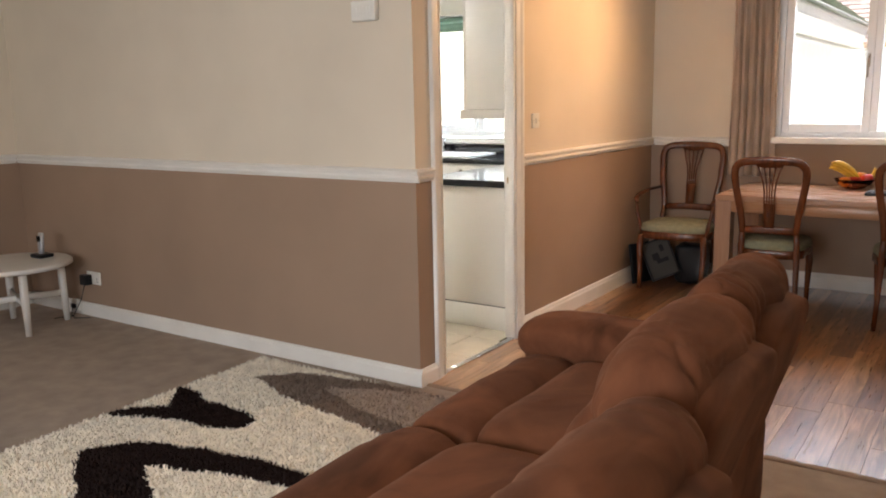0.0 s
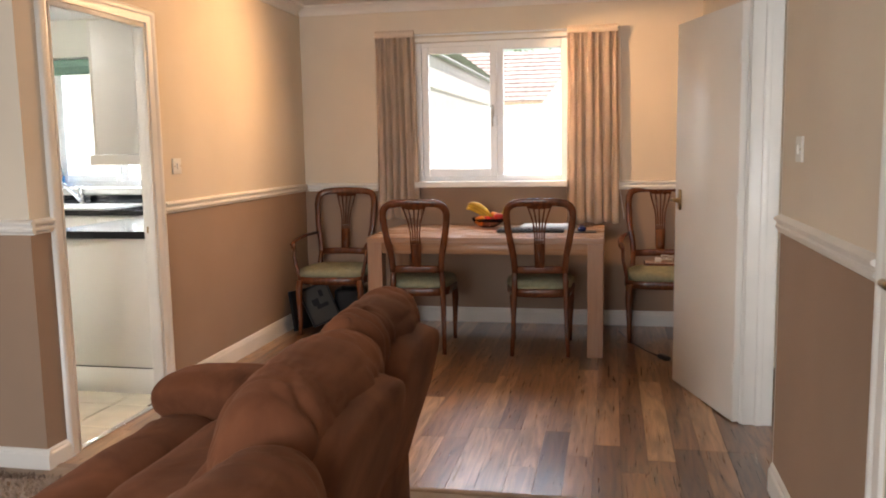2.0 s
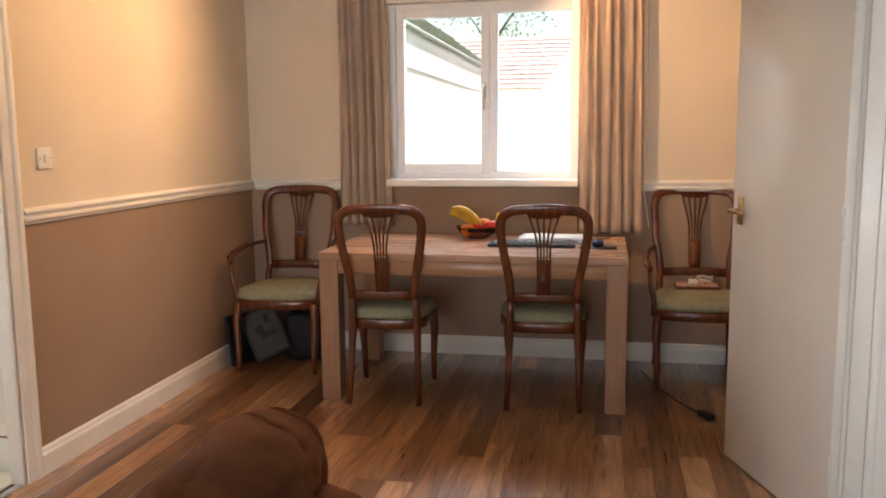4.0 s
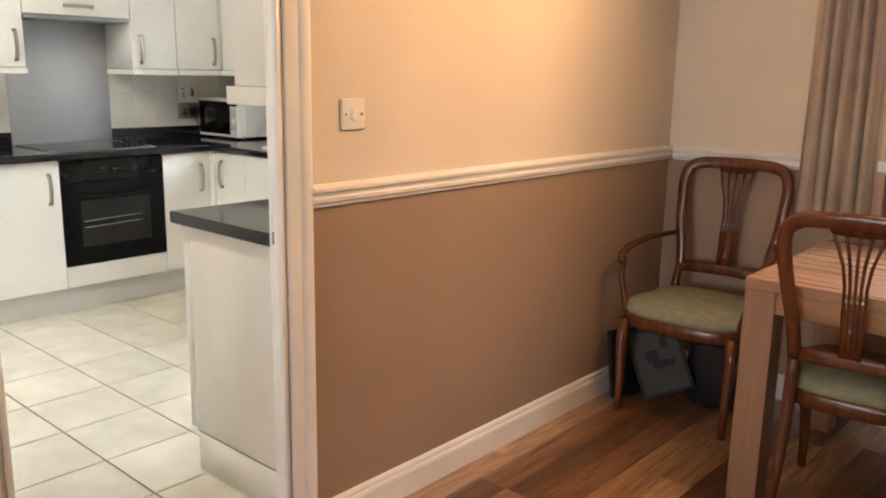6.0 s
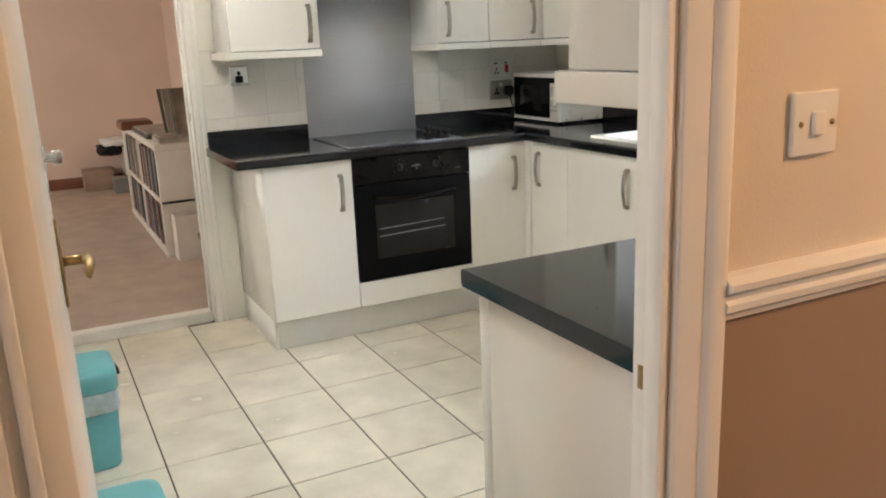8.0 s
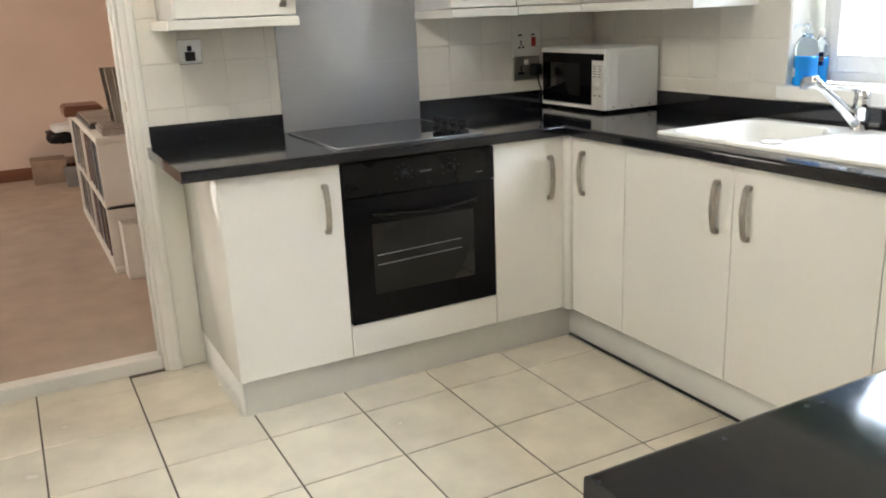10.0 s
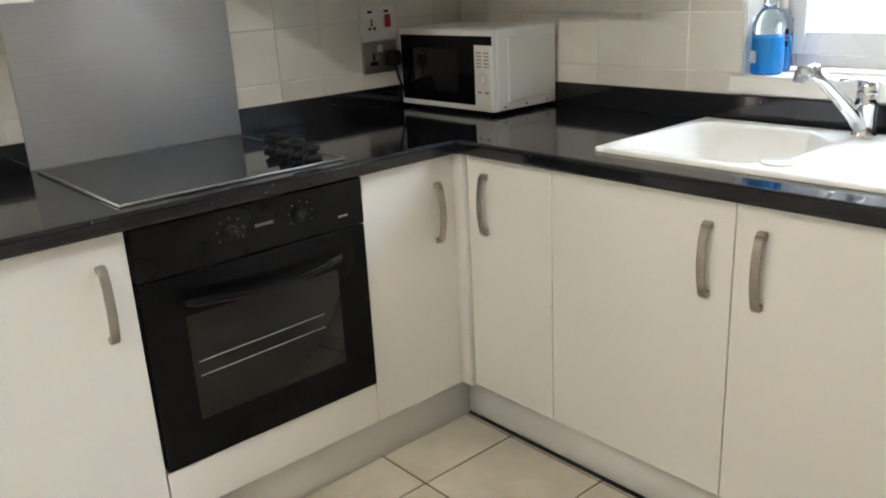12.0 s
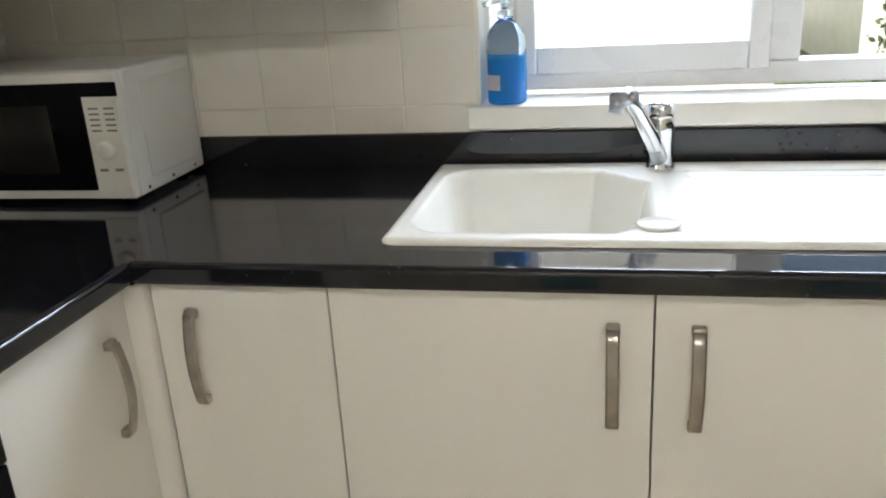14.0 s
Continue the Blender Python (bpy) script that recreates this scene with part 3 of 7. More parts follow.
def lining(tag, x0, x1, y0, y1, stop_at, top=2.0):
    bm = B()
    box(bm, x0, x1, y0, y0 + 0.012, 0, top, 0.001, 1)
    box(bm, x0, x1, y1 - 0.012, y1, 0, top, 0.001, 1)
    box(bm, x0, x1, y0 + 0.012, y1 - 0.012, top - 0.012, top, 0.001, 1)
    box(bm, stop_at - 0.015, stop_at + 0.015, y0 + 0.012, y0 + 0.024, 0, top - 0.012, 0.001, 1)
    box(bm, stop_at - 0.015, stop_at + 0.015, y1 - 0.024, y1 - 0.012, 0, top - 0.012, 0.001, 1)
    box(bm, stop_at - 0.015, stop_at + 0.015, y0 + 0.024, y1 - 0.024, top - 0.024, top - 0.012, 0.001, 1)
    return setting("trim_lining_" + tag, bm, TRIM, "white painted door lining", "door frame", False)


architrave("kitchen", 0.0, 1, KD0, KD1)
architrave("kitchen_inner", -0.06, -1, KD0, KD1, 0.06, 0.06)
lin = lining("kitchen", -0.0595, -0.0005, KD0, KD1, -0.008)
bm = B()
box(bm, -0.048, -0.038, KD1 - 0.0135, KD1 - 0.0115, 0.915, 0.950, 0.0005, 1)
part("striker_plate", bm, BRASS, lin, "small brass striker plate")
architrave("bedroom", -3.44, 1, BD0, BD1, 0.055, 0.055)
lin = lining("bedroom", -3.56, -3.44, BD0, BD1, -3.50)
bm = B()
box(bm, -3.478, -3.462, BD1 - 0.0135, BD1 - 0.0115, 1.048, 1.088, 0.0005, 1)
part("striker_plate", bm, BRASS, lin, "small brass striker plate")
architrave("hall", 2.98, -1, RD0, RD1, 0.0, 0.06)
lining("hall", 2.98, 3.114, RD0, RD1, 3.05)
architrave("cupboard", 2.98, -1, -1.78, -1.0, 0.07, 0.075)


def panel_door(name, hinge, turn, width, label, thick=0.038, height=1.965, plate=(0.98, 1.09)):
    """A flush door leaf. In its own frame it lies along +x from the hinge, thickness along y."""
    d = thing(name, hinge, label, "door", "", "structure", turn, False)
    bm = B()
    box(bm, 0, width, 0, thick, 0.008, 0.008 + height, 0.002, 1)
    part("leaf", bm, DOOR_PAINT, d)
    for hz in (0.25, 1.05, 1.75):
        bm = B()
        rod(bm, (-0.004, thick + 0.003, hz - 0.05), (-0.004, thick + 0.003, hz + 0.05), 0.006)
        part("hinge", bm, TRIM, d)
    for sgn, y in ((1, thick), (-1, 0.0)):
        bm = B()
        box(bm, width - 0.085, width - 0.045, min(y, y + sgn * 0.006), max(y, y + sgn * 0.006), plate[0], plate[1], 0.002, 1)
        pl = part("handle_plate", bm, BRASS, d, "brass handle plate")
        bm = B()
        rod(bm, (width - 0.065, y, 1.035), (width - 0.065, y + sgn * 0.045, 1.035), 0.009)
        sweep(bm, [(width - 0.060, y + sgn * 0.045, 1.035), (width - 0.11, y + sgn * 0.050, 1.037), (width - 0.165, y + sgn * 0.044, 1.032)], [(0.010, 0.010), (0.008, 0.011), (0.006, 0.010)], 10)
        part("lever", bm, BRASS, pl, "brass lever handle")
    bm = B()
    box(bm, width - 0.0005, width + 0.0015, thick / 2 - 0.011, thick / 2 + 0.011, 0.95, 1.07, 0.0005, 1)
    part("latch_plate", bm, BRASS, d, "small brass latch plate")
    return d


# hall door, swung back towards the window wall; kitchen door, swung into the kitchen; closed cupboard door
dx, dy = 2.765 - 2.985, 1.71 - 1.035
panel_door("door_1", (2.972, 1.04, 0), math.degrees(math.atan2(dy, dx)), 0.735, "open white gloss painted flush door with brass handle")
kd = panel_door("door_2", (-0.066, 0.247, 0), 178.0, 0.80, "open white painted door with aged brass handle", plate=(0.955, 1.115))
bm = B()
lathe(bm, [(0.022, 0), (0.022, 0.004), (0.008, 0.006), (0.008, 0.016), (0.0, 0.016)], (0.722, 0.0, 1.222), 16, m=pose(0, 0, 0, 90, 0, 0))
box(bm, 0.714, 0.730, -0.003, 0.0, 1.150, 1.185, 0.001, 1)
box(bm, 0.719, 0.725, -0.032, -0.014, 1.210, 1.234, 0.002, 1)
part("door_lock", bm, CHROME, kd, "small chrome bolt knob and keyhole plate")
panel_door("door_3", (3.02, -1.775, 0), 90.0, 0.77, "closed white painted flush door")


# ---- windows ----
def bar(bm, x0, x1, z0, z1, y0, y1, bev=0.005):
    box(bm, x0, x1, y0, y1, z0, z1, bev, 2)


def frame_bars(bm, x0, x1, z0, z1, w, y0, y1, bottom=None):
    wb = bottom or w
    bar(bm, x0, x0 + w, z0, z1, y0, y1)
    bar(bm, x1 - w, x1, z0, z1, y0, y1)
    bar(bm, x0 + w, x1 - w, z0, z0 + wb, y0 + 0.001, y1)
    bar(bm, x0 + w, x1 - w, z1 - w, z1, y0 + 0.001, y1)


def window(name, x0, x1, z0, z1, y, mull, label, rim=0.065, inset=0.07, stile=0.05):
    """Two-light uPVC window: an opening sash beside a fixed light."""
    w = thing(name, ((x0 + x1) / 2, y + 0.03, z0), label, "window", "", "structure")
    bm = B()
    frame_bars(bm, x0, x1, z0, z1, rim, y, y + 0.07, 0.05)
    bar(bm, mull[0], mull[1], z0 + 0.05, z1 - 0.05, y + 0.002, y + 0.069)
    part("window_frame", bm, PVC, w)
    bm = B()
    frame_bars(bm, x0 + inset, mull[0] + 0.012, z0 + 0.035, z1 - 0.035, stile, y - 0.014, y + 0.045, 0.062)
    sash = part("sash", bm, PVC, w, "opening white sash")
    bm = B()
    box(bm, mull[0] - 0.028, mull[0] - 0.008, y - 0.026, y - 0.013, (z0 + z1) / 2 - 0.04, (z0 + z1) / 2 + 0.05, 0.003)
    sweep(bm, [(mull[0] - 0.018, y - 0.03, (z0 + z1) / 2 + 0.03), (mull[0] - 0.018, y - 0.045, (z0 + z1) / 2 + 0.01), (mull[0] - 0.018, y - 0.045, (z0 + z1) / 2 - 0.11)], (0.007, 0.006), 8, (1, 0, 0))
    part("window_handle", bm, HANDLE, sash, "grey metal window handle")
    for a, b, q in ((x0 + inset + stile - 0.006, mull[0] + 0.018 - stile, 0.092), (mull[1] - 0.004, x1 - 0.045, 0.046)):
        bm = B()
        box(bm, a, b, y + 0.02, y + 0.026, z0 + q, z1 - q)
        pane = part("pane", bm, GLASS, w, flat=True)
        pane.visible_shadow = False
    return w


win = window("window_1", WX0, WX1, WZ0, WZ1, 3.185, (1.512, 1.57), "white uPVC two-light window above the dining table")
bm = B()
box(bm, WX0 + 0.02, WX1 - 0.01, 3.075, 3.184, 1.037, 1.080, 0.006)
setting("trim_sill_dining", bm, TRIM, "white painted window sill", "sill", False)
bm = B()
box(bm, WX0 - 0.02, WX1 + 0.02, 3.15, 3.18, WZ1 + 0.002, WZ1 + 0.035, 0.004)
setting("trim_window_head", bm, TRIM, "white painted strip above the window", "trim", False)
window("window_2", KX0 + 0.03, KX1 - 0.03, KZ0 + 0.022, KZ1, 3.30, (-1.690, -1.615), "white uPVC kitchen window above the sink", 0.05, 0.035, 0.045)
bm = B()
box(bm, KX0 - 0.03, KX1 + 0.03, 3.142, 3.31, 0.996, 1.048, 0.006)
setting("trim_sill_kitchen", bm, TRIM, "white painted kitchen window sill", "sill", False)
bm = B()
rod(bm, (KX0 + 0.02, 3.22, 2.08), (KX1 - 0.02, 3.22, 2.08), 0.028, seg=16)
box(bm, KX0 + 0.03, KX1 - 0.03, 3.236, 3.239, 2.0, 2.085)
box(bm, KX0 + 0.03, KX1 - 0.03, 3.231, 3.244, 1.985, 2.001, 0.003)
ob = setting("roller_blind", bm, BLIND, "pale green roller blind, rolled up", "blind", False)
ob["kind"] = "thing"


def curtain(x0, x1, y, z0, z1, folds, flare, label, seed):
    """A pleated curtain hanging from a heading tape, gathered at the top."""
    rng = random.Random(seed)
    c = thing("curtain", ((x0 + x1) / 2, y, z0), label, "curtain", "curtains at the dining window")
    nx, nz = folds * 12, 26
    ph = [rng.uniform(-0.5, 0.5) for _ in range(folds + 2)]
    am = [rng.uniform(0.7, 1.25) for _ in range(folds + 2)]
    bm = B()
    grid = []
    for j in range(nz + 1):
        v = j / nz
        z = z0 + (z1 - z0) * v
        row = []
        for i in range(nx + 1):
            u = i / nx
            k = u * folds
            kk = int(min(k, folds - 1e-6))
            amp = (0.025 * (1 - 0.45 * v)) * am[kk]
            fold = math.sin(2 * math.pi * k + ph[kk] * (1 - v)) * amp + 0.008 * math.sin(9 * k + 4 * v)
            spread = 1 + flare * (1 - v) ** 1.5
            xc = (x0 + x1) / 2
            x = xc + (u - 0.5) * (x1 - x0) * spread + 0.010 * math.sin(2 * math.pi * k * 1.0 + 1.3) * (1 - v)
            zz = z + (0.006 * math.sin(2 * math.pi * k * 2) if j == nz else 0) + (0.008 * math.sin(k * 3.1) if j == 0 else 0)
            row.append(bm.verts.new((x, y + fold, zz)))
        grid.append(row)
    for j in range(nz):
        for i in range(nx):
            bm.faces.new((grid[j][i], grid[j][i + 1], grid[j + 1][i + 1], grid[j + 1][i]))
    bmesh.ops.solidify(bm, geom=bm.faces[:], thickness=0.004)
    part("drape", bm, CURTAIN, c)
    bm = B()
    n = folds * 6
    for i in range(n):
        x = x0 + (x1 - x0) * (i + 0.5) / n
        rod(bm, (x, y - 0.022 - 0.004 * (i % 2), z1 - 0.055), (x, y - 0.022 - 0.004 * (i % 2), z1 - 0.004), 0.006, seg=6)
    part("pleated_heading", bm, CURTAIN, c)
    return c


curtain(0.615, 0.915, 3.115, 0.80, 2.205, 6, 0.12, "beige pleated curtain drawn to the window side", 3)
curtain(2.045, 2.40, 3.115, 0.77, 2.185, 6, 0.06, "beige pleated curtain lit by a warm lamp", 8)
bm = B()
rod(bm, (0.60, 3.135, 2.17), (2.41, 3.135, 2.16), 0.008)
tagged(setting("trim_curtain_track", bm, PVC, "slim white curtain track", "curtain rail", False), kind="structure")


# ---- small wall fittings ----
def switch_plate(name, at, out, label, w=0.086, h=0.086):
    """A white switch; out: the wall's outward axis, as a turn about z of a plate that faces +x."""
    s = thing(name, at, label, "switch", "", "", out, False)
    bm = B()
    box(bm, 0, 0.009, -w / 2, w / 2, -h / 2, h / 2, 0.003)
    part("plate", bm, WHITE_PLASTIC, s)
    bm = B()
    box(bm, 0.008, 0.016, -0.010, 0.010, -0.016, 0.016, 0.002, m=pose(0, 0, 0, 0, 0, 0))
    part("rocker", bm, WHITE_PLASTIC, s)
    for yy in (-0.030, 0.030):
        bm = B()
        rod(bm, (0.008, yy, 0), (0.0102, yy, 0), 0.004, seg=8)
        part("screw", bm, BRASS, s)
    return s


switch_plate("light_switch", (0.0005, 1.203, 1.262), 0, "white single light switch on the cream wall")
switch_plate("light_switch", (2.9795, -0.033, 1.316), 180, "white light switch beside the hall doorway")

chime = thing("door_chime", (-0.258, -0.001, 1.81), "small white plastic chime box on the wall", "door chime")
bm = B()
box(bm, -0.33, -0.185, -0.038, -0.001, 1.765, 1.86, 0.008)
part("cover", bm, WHITE_PLASTIC, chime)
bm = B()
for i in range(5):
    box(bm, -0.30 + 0.02 * i, -0.29 + 0.02 * i, -0.0395, -0.037, 1.79, 1.83, 0.0008, 1)
part("grille", bm, TRIM, chime)

# ceiling spotlights over the dining table
spot = thing("ceiling_spotlight", (1.34, 2.29, H), "ceiling spotlight bar with lit warm bulbs", "ceiling light")
bm = B()
lathe(bm, [(0.0, 0), (0.055, 0), (0.055, -0.018), (0.045, -0.026), (0.0, -0.026)], (1.34, 2.29, H), 24)
sweep(bm, [(1.20, 2.29, H - 0.045), (1.48, 2.29, H - 0.045)], (0.011, 0.011), 10)
rod(bm, (1.34, 2.29, H - 0.02), (1.34, 2.29, H - 0.045), 0.012)
part("base", bm, CHROME, spot)
for sx, tg in ((1.245, (0.55, 1.3, 2.0)), (1.435, (2.45, 3.1, 1.35)), (1.34, (1.7, -1.5, 1.6))):
    o = Vector((sx, 2.29, H - 0.085))
    d = (Vector(tg) - o).normalized()
    mm = d.to_track_quat("Z", "Y").to_matrix().to_4x4()
    bm = B()
    rod(bm, (sx, 2.29, H - 0.045), o, 0.006)
    lathe(bm, [(0.012, -0.04), (0.022, -0.03), (0.032, 0.01), (0.036, 0.04), (0.033, 0.04), (0.028, 0.02), (0.0, 0.015)], o, 20, m=mm)
    head = part("spot_head", bm, CHROME, spot)
    bm = B()
    lathe(bm, [(0.0, 0.018), (0.024, 0.022), (0.026, 0.032), (0.012, 0.040), (0.0, 0.041)], o, 16, m=mm)
    part("bulb", bm, BULB, head, "glowing warm bulb")

# assumed ceiling light, out of view, added to brighten the kitchen; its form is made up
kitchen_lamp = thing("assumed_kitchen_light", (-1.9, 0.60, H), "assumed unseen kitchen ceiling light, lit", "ceiling light")
bm = B()
box(bm, -2.55, -1.25, 0.555, 0.645, H - 0.04, H - 0.001, 0.006)
part("housing", bm, WHITE_METAL, kitchen_lamp)
bm = B()
box(bm, -2.52, -1.28, 0.560, 0.640, H - 0.085, H - 0.041, 0.012, 3)
part("diffuser", bm, ADDED_GLOW, kitchen_lamp, "glowing white face of the assumed light")


# ---- lounge ----
def roll(bm, c, r, length, m=None, ends=0.35, wob=0.006, seed=0.0, n=26, ribs=0.0, flat=1.0):
    """A plump roll along y: round in section, with soft ends and fine gathers."""
    rows = []
    f = lambda q, ex: math.copysign(abs(q) ** ex, q)
    for i in range(n + 1):
        v = -math.pi / 2 + math.pi * i / n
        row = []
        for k in range(2 * n):
            u = 2 * math.pi * k / (2 * n)
            cv = f(math.cos(v), ends)
            co = Vector((cv * f(math.cos(u), 0.85) * r[0], f(math.sin(v), ends) * length / 2, cv * f(math.sin(u), 0.85) * r[1] * flat))
            w = wob * noise.noise(Vector((co.x * 5 + seed, co.y * 7, co.z * 5))) + 0.45 * wob * noise.noise(Vector((co.x * 9, co.y * 30 + seed, co.z * 9)))
            if ribs:
                fold = 1 - abs(noise.noise(Vector((co.x * 5 + seed, co.y * 26 + 2.0 * noise.noise(Vector((co.x * 9, co.z * 9, seed))), co.z * 4))))
                w -= ribs * (fold ** 7 - 0.3)
            d = Vector((co.x, 0, co.z))
            if d.length > 1e-4:
                co += d.normalized() * w
            if m is not None:
                co = m @ co
            row.append(bm.verts.new(co + Vector(c)))
        rows.append(row)
    for r0, r1 in zip(rows, rows[1:]):
        for k in range(2 * n):
            k2 = (k + 1) % (2 * n)
            bm.faces.new((r0[k], r0[k2], r1[k2], r1[k]))
    bmesh.ops.remove_doubles(bm, verts=rows[0] + rows[-1], dist=1e-5)
    return bm


def build_sofa():
    s = thing("sofa", (1.3, -1.5, 0), "brown suede three-seat recliner sofa with plump cushions", "sofa")
    lean = pose(0, 0, 0, 0, 15, 0)
    bm = B()
    box(bm, 0.97, 1.67, -2.55, -0.43, 0.05, 0.34, 0.03, 3)
    part("base", bm, SUEDE, s)
    bm = B()
    cushion(bm, (1.645, -1.44, 0.27), (0.22, 1.80, 0.46), (0.35, 0.20), None, 24, 0.004, 5.0, 4)
    part("base_back", bm, SUEDE, s)
    for sc, sw in ((-1.00, 0.74), (-1.85, 0.94)):
        bm = B()
        cushion(bm, (1.36, sc, 0.425), (0.44, sw, 0.23), (0.42, 0.26), None, 26, 0.006, 3.1 * sw, 5)
        part("seat_cushion", bm, SUEDE, s)
        bm = B()
        roll(bm, (1.035, sc, 0.365), (0.150, 0.160), sw, None, 0.22, 0.010, 7.7 * sw, 40, 0.003)
        part("front_roll", bm, SUEDE, s)
    # three backs, the near one reclined a little
    for i, (ya, yb, bx, bz) in enumerate(((-0.52, -1.02, 1.685, 0.780), (-1.02, -1.62, 1.705, 0.765), (-1.62, -2.32, 1.765, 0.705))):
        c, w = (ya + yb) / 2, ya - yb
        bm = B()
        roll(bm, (bx - 0.085, c, bz - 0.175), (0.115, 0.19), w * 0.99, lean, 0.30, 0.012, 1.3 + i, 40, 0.005)
        part("lumbar_cushion", bm, SUEDE, s)
        bm = B()
        roll(bm, (bx, c, bz), ((0.108, 0.145), (0.122, 0.152), (0.116, 0.142))[i], w * 1.04, lean, (0.42, 0.50, 0.50)[i], 0.015, 11.0 + 2 * i, 84, (0.013, 0.008, 0.003)[i])
        part("head_cushion", bm, SUEDE, s, "gathered plump head cushion")
        bm = B()
        cushion(bm, (bx + 0.036, c, bz - 0.270), (0.112, w * 0.975, 0.66), (0.42, 0.27), pose(0, 0, 0, 0, 17, 0), 22, 0.004, 21.0 + i, 4)
        part("back_panel", bm, SUEDE, s)
    for yc in (-0.525, -2.445):
        bm = B()
        cushion(bm, (1.24, yc, 0.29), (0.70, 0.20, 0.50), (0.35, 0.30), None, 20, 0.004, yc, 4)
        part("arm", bm, SUEDE, s)
        bm = B()
        cushion(bm, (1.18, yc, 0.540), (0.62, 0.26, 0.19), (0.75, 0.45), None, 22, 0.006, yc + 4, 6)
        part("arm_pad", bm, SUEDE, s, "padded rounded arm top")
    for x in (1.05, 1.54):
        for y in (-2.48, -0.50):
            bm = B()
            lathe(bm, [(0.022, 0), (0.028, 0.01), (0.03, 0.055)], (x, y, 0), 12)
            part("foot", bm, BLACK, s)
    return s


build_sofa()


def seg_dist(p, a, b):
    ab, ap = (b[0] - a[0], b[1] - a[1]), (p[0] - a[0], p[1] - a[1])
    t = max(0, min(1, (ab[0] * ap[0] + ab[1] * ap[1]) / (ab[0] ** 2 + ab[1] ** 2)))
    return math.hypot(ap[0] - t * ab[0], ap[1] - t * ab[1]), t


# swirls of the rug: points with half widths
DARK = [[(-0.95, -1.05, 0.03), (-0.80, -0.93, 0.05), (-0.62, -0.84, 0.09), (-0.42, -0.84, 0.07), (-0.36, -0.80, 0.02)], [(-0.95, -0.68, 0.02), (-0.85, -0.74, 0.05), (-0.70, -0.84, 0.06)],
        [(-0.64, -1.36, 0.05), (-0.52, -1.28, 0.08), (-0.30, -1.20, 0.07), (-0.05, -1.14, 0.055), (0.30, -1.10, 0.045), (0.55, -1.12, 0.04)], [(-0.55, -1.36, 0.09), (-0.35, -1.48, 0.09), (-0.15, -1.62, 0.10), (0.0, -1.85, 0.10)]]
TAUPE_LEAF = [(-0.77, -0.37), (-0.62, -0.20), (-0.30, -0.14), (0.01, -0.08), (0.80, -0.05), (0.80, -0.75), (0.17, -0.60), (-0.12, -0.55), (-0.47, -0.48)]
INNER_LEAF = [(-0.36, -0.31), (-0.10, -0.19), (0.12, -0.13), (0.80, -0.10), (0.80, -0.63), (0.20, -0.48), (-0.08, -0.43)]


def inside(p, outline):
    """Whether a point lies within an outline."""
    hit = False
    for a, b in zip(outline, outline[1:] + outline[:1]):
        if (a[1] > p[1]) != (b[1] > p[1]) and p[0] < a[0] + (p[1] - a[1]) * (b[0] - a[0]) / (b[1] - a[1]):
            hit = not hit
    return hit


def rug_colour(x, y):
    p = (x + 0.02 * noise.noise(Vector((x * 9, y * 9, 0))), y + 0.02 * noise.noise(Vector((x * 9, y * 9, 7))))
    for ln in DARK:
        for a, b in zip(ln, ln[1:]):
            d, t = seg_dist(p, a, b)
            if d < (a[2] + (b[2] - a[2]) * t) * 1.35:
                return 1
    if inside(p, TAUPE_LEAF):
        return 3 if inside(p, INNER_LEAF) else 2
    return 0


def build_rug():
    r = thing("rug", (-0.2, -1.2, 0), "cream shaggy rug with dark brown swirls", "rug")
    x0, x1, y0, y1 = -0.985, 0.72, -2.5, -0.11
    bm = B()
    box(bm, x0, x1, y0, y1, 0.0005, 0.014, 0.005)
    part("backing", bm, RUG[0], r)
    rng = random.Random(5)
    verts, faces, mats = [], [], []
    step = 0.0074
    nx, ny = int((x1 - x0) / step), int((y1 + 1.95 - 0) / step)
    for i in range(nx):
        for j in range(ny):
            x, y = x0 + (i + rng.random()) * step, -1.95 + (j + rng.random()) * step
            a = rng.uniform(0, 6.283)
            h, ln, w = rng.uniform(0.010, 0.024), rng.uniform(0.003, 0.015), rng.uniform(0.0026, 0.0048)
            c, s = math.cos(a), math.sin(a)
            b = rng.uniform(0, 6.283)
            tx, ty = x + math.cos(b) * ln, y + math.sin(b) * ln
            n0 = len(verts)
            verts += [(x - c * w, y - s * w, 0.010), (x + c * w, y + s * w, 0.010), (tx + c * w * 0.7, ty + s * w * 0.7, 0.010 + h), (tx - c * w * 0.7, ty - s * w * 0.7, 0.010 + h * 0.94)]
            faces.append((n0, n0 + 1, n0 + 2, n0 + 3))
            mats.append(rug_colour(x, y))
    cell = 0.015
    for i in range(int((x1 - x0 - 0.01) / cell)):
        for j in range(int((y1 + 1.95 - 0.005) / cell)):
            x, y = x0 + 0.005 + i * cell, -1.95 + j * cell
            n0 = len(verts)
            verts += [(x, y, 0.0175), (x + cell, y, 0.0175), (x + cell, y + cell, 0.0175), (x, y + cell, 0.0175)]
            faces.append((n0, n0 + 1, n0 + 2, n0 + 3))
            mats.append(rug_colour(x + cell / 2, y + cell / 2))
    me = bpy.data.meshes.new("pile")
    me.from_pydata(verts, [], faces)
    for m in RUG:
        me.materials.append(m)
    me.polygons.foreach_set("material_index", mats)
    ob = new("pile", me)
    ob.parent = r
    me.transform(Matrix.Translation(-SHIFT[r.name]))
    ob["kind"] = "stuff"
    ob["label"] = "deep shaggy pile"


build_rug()


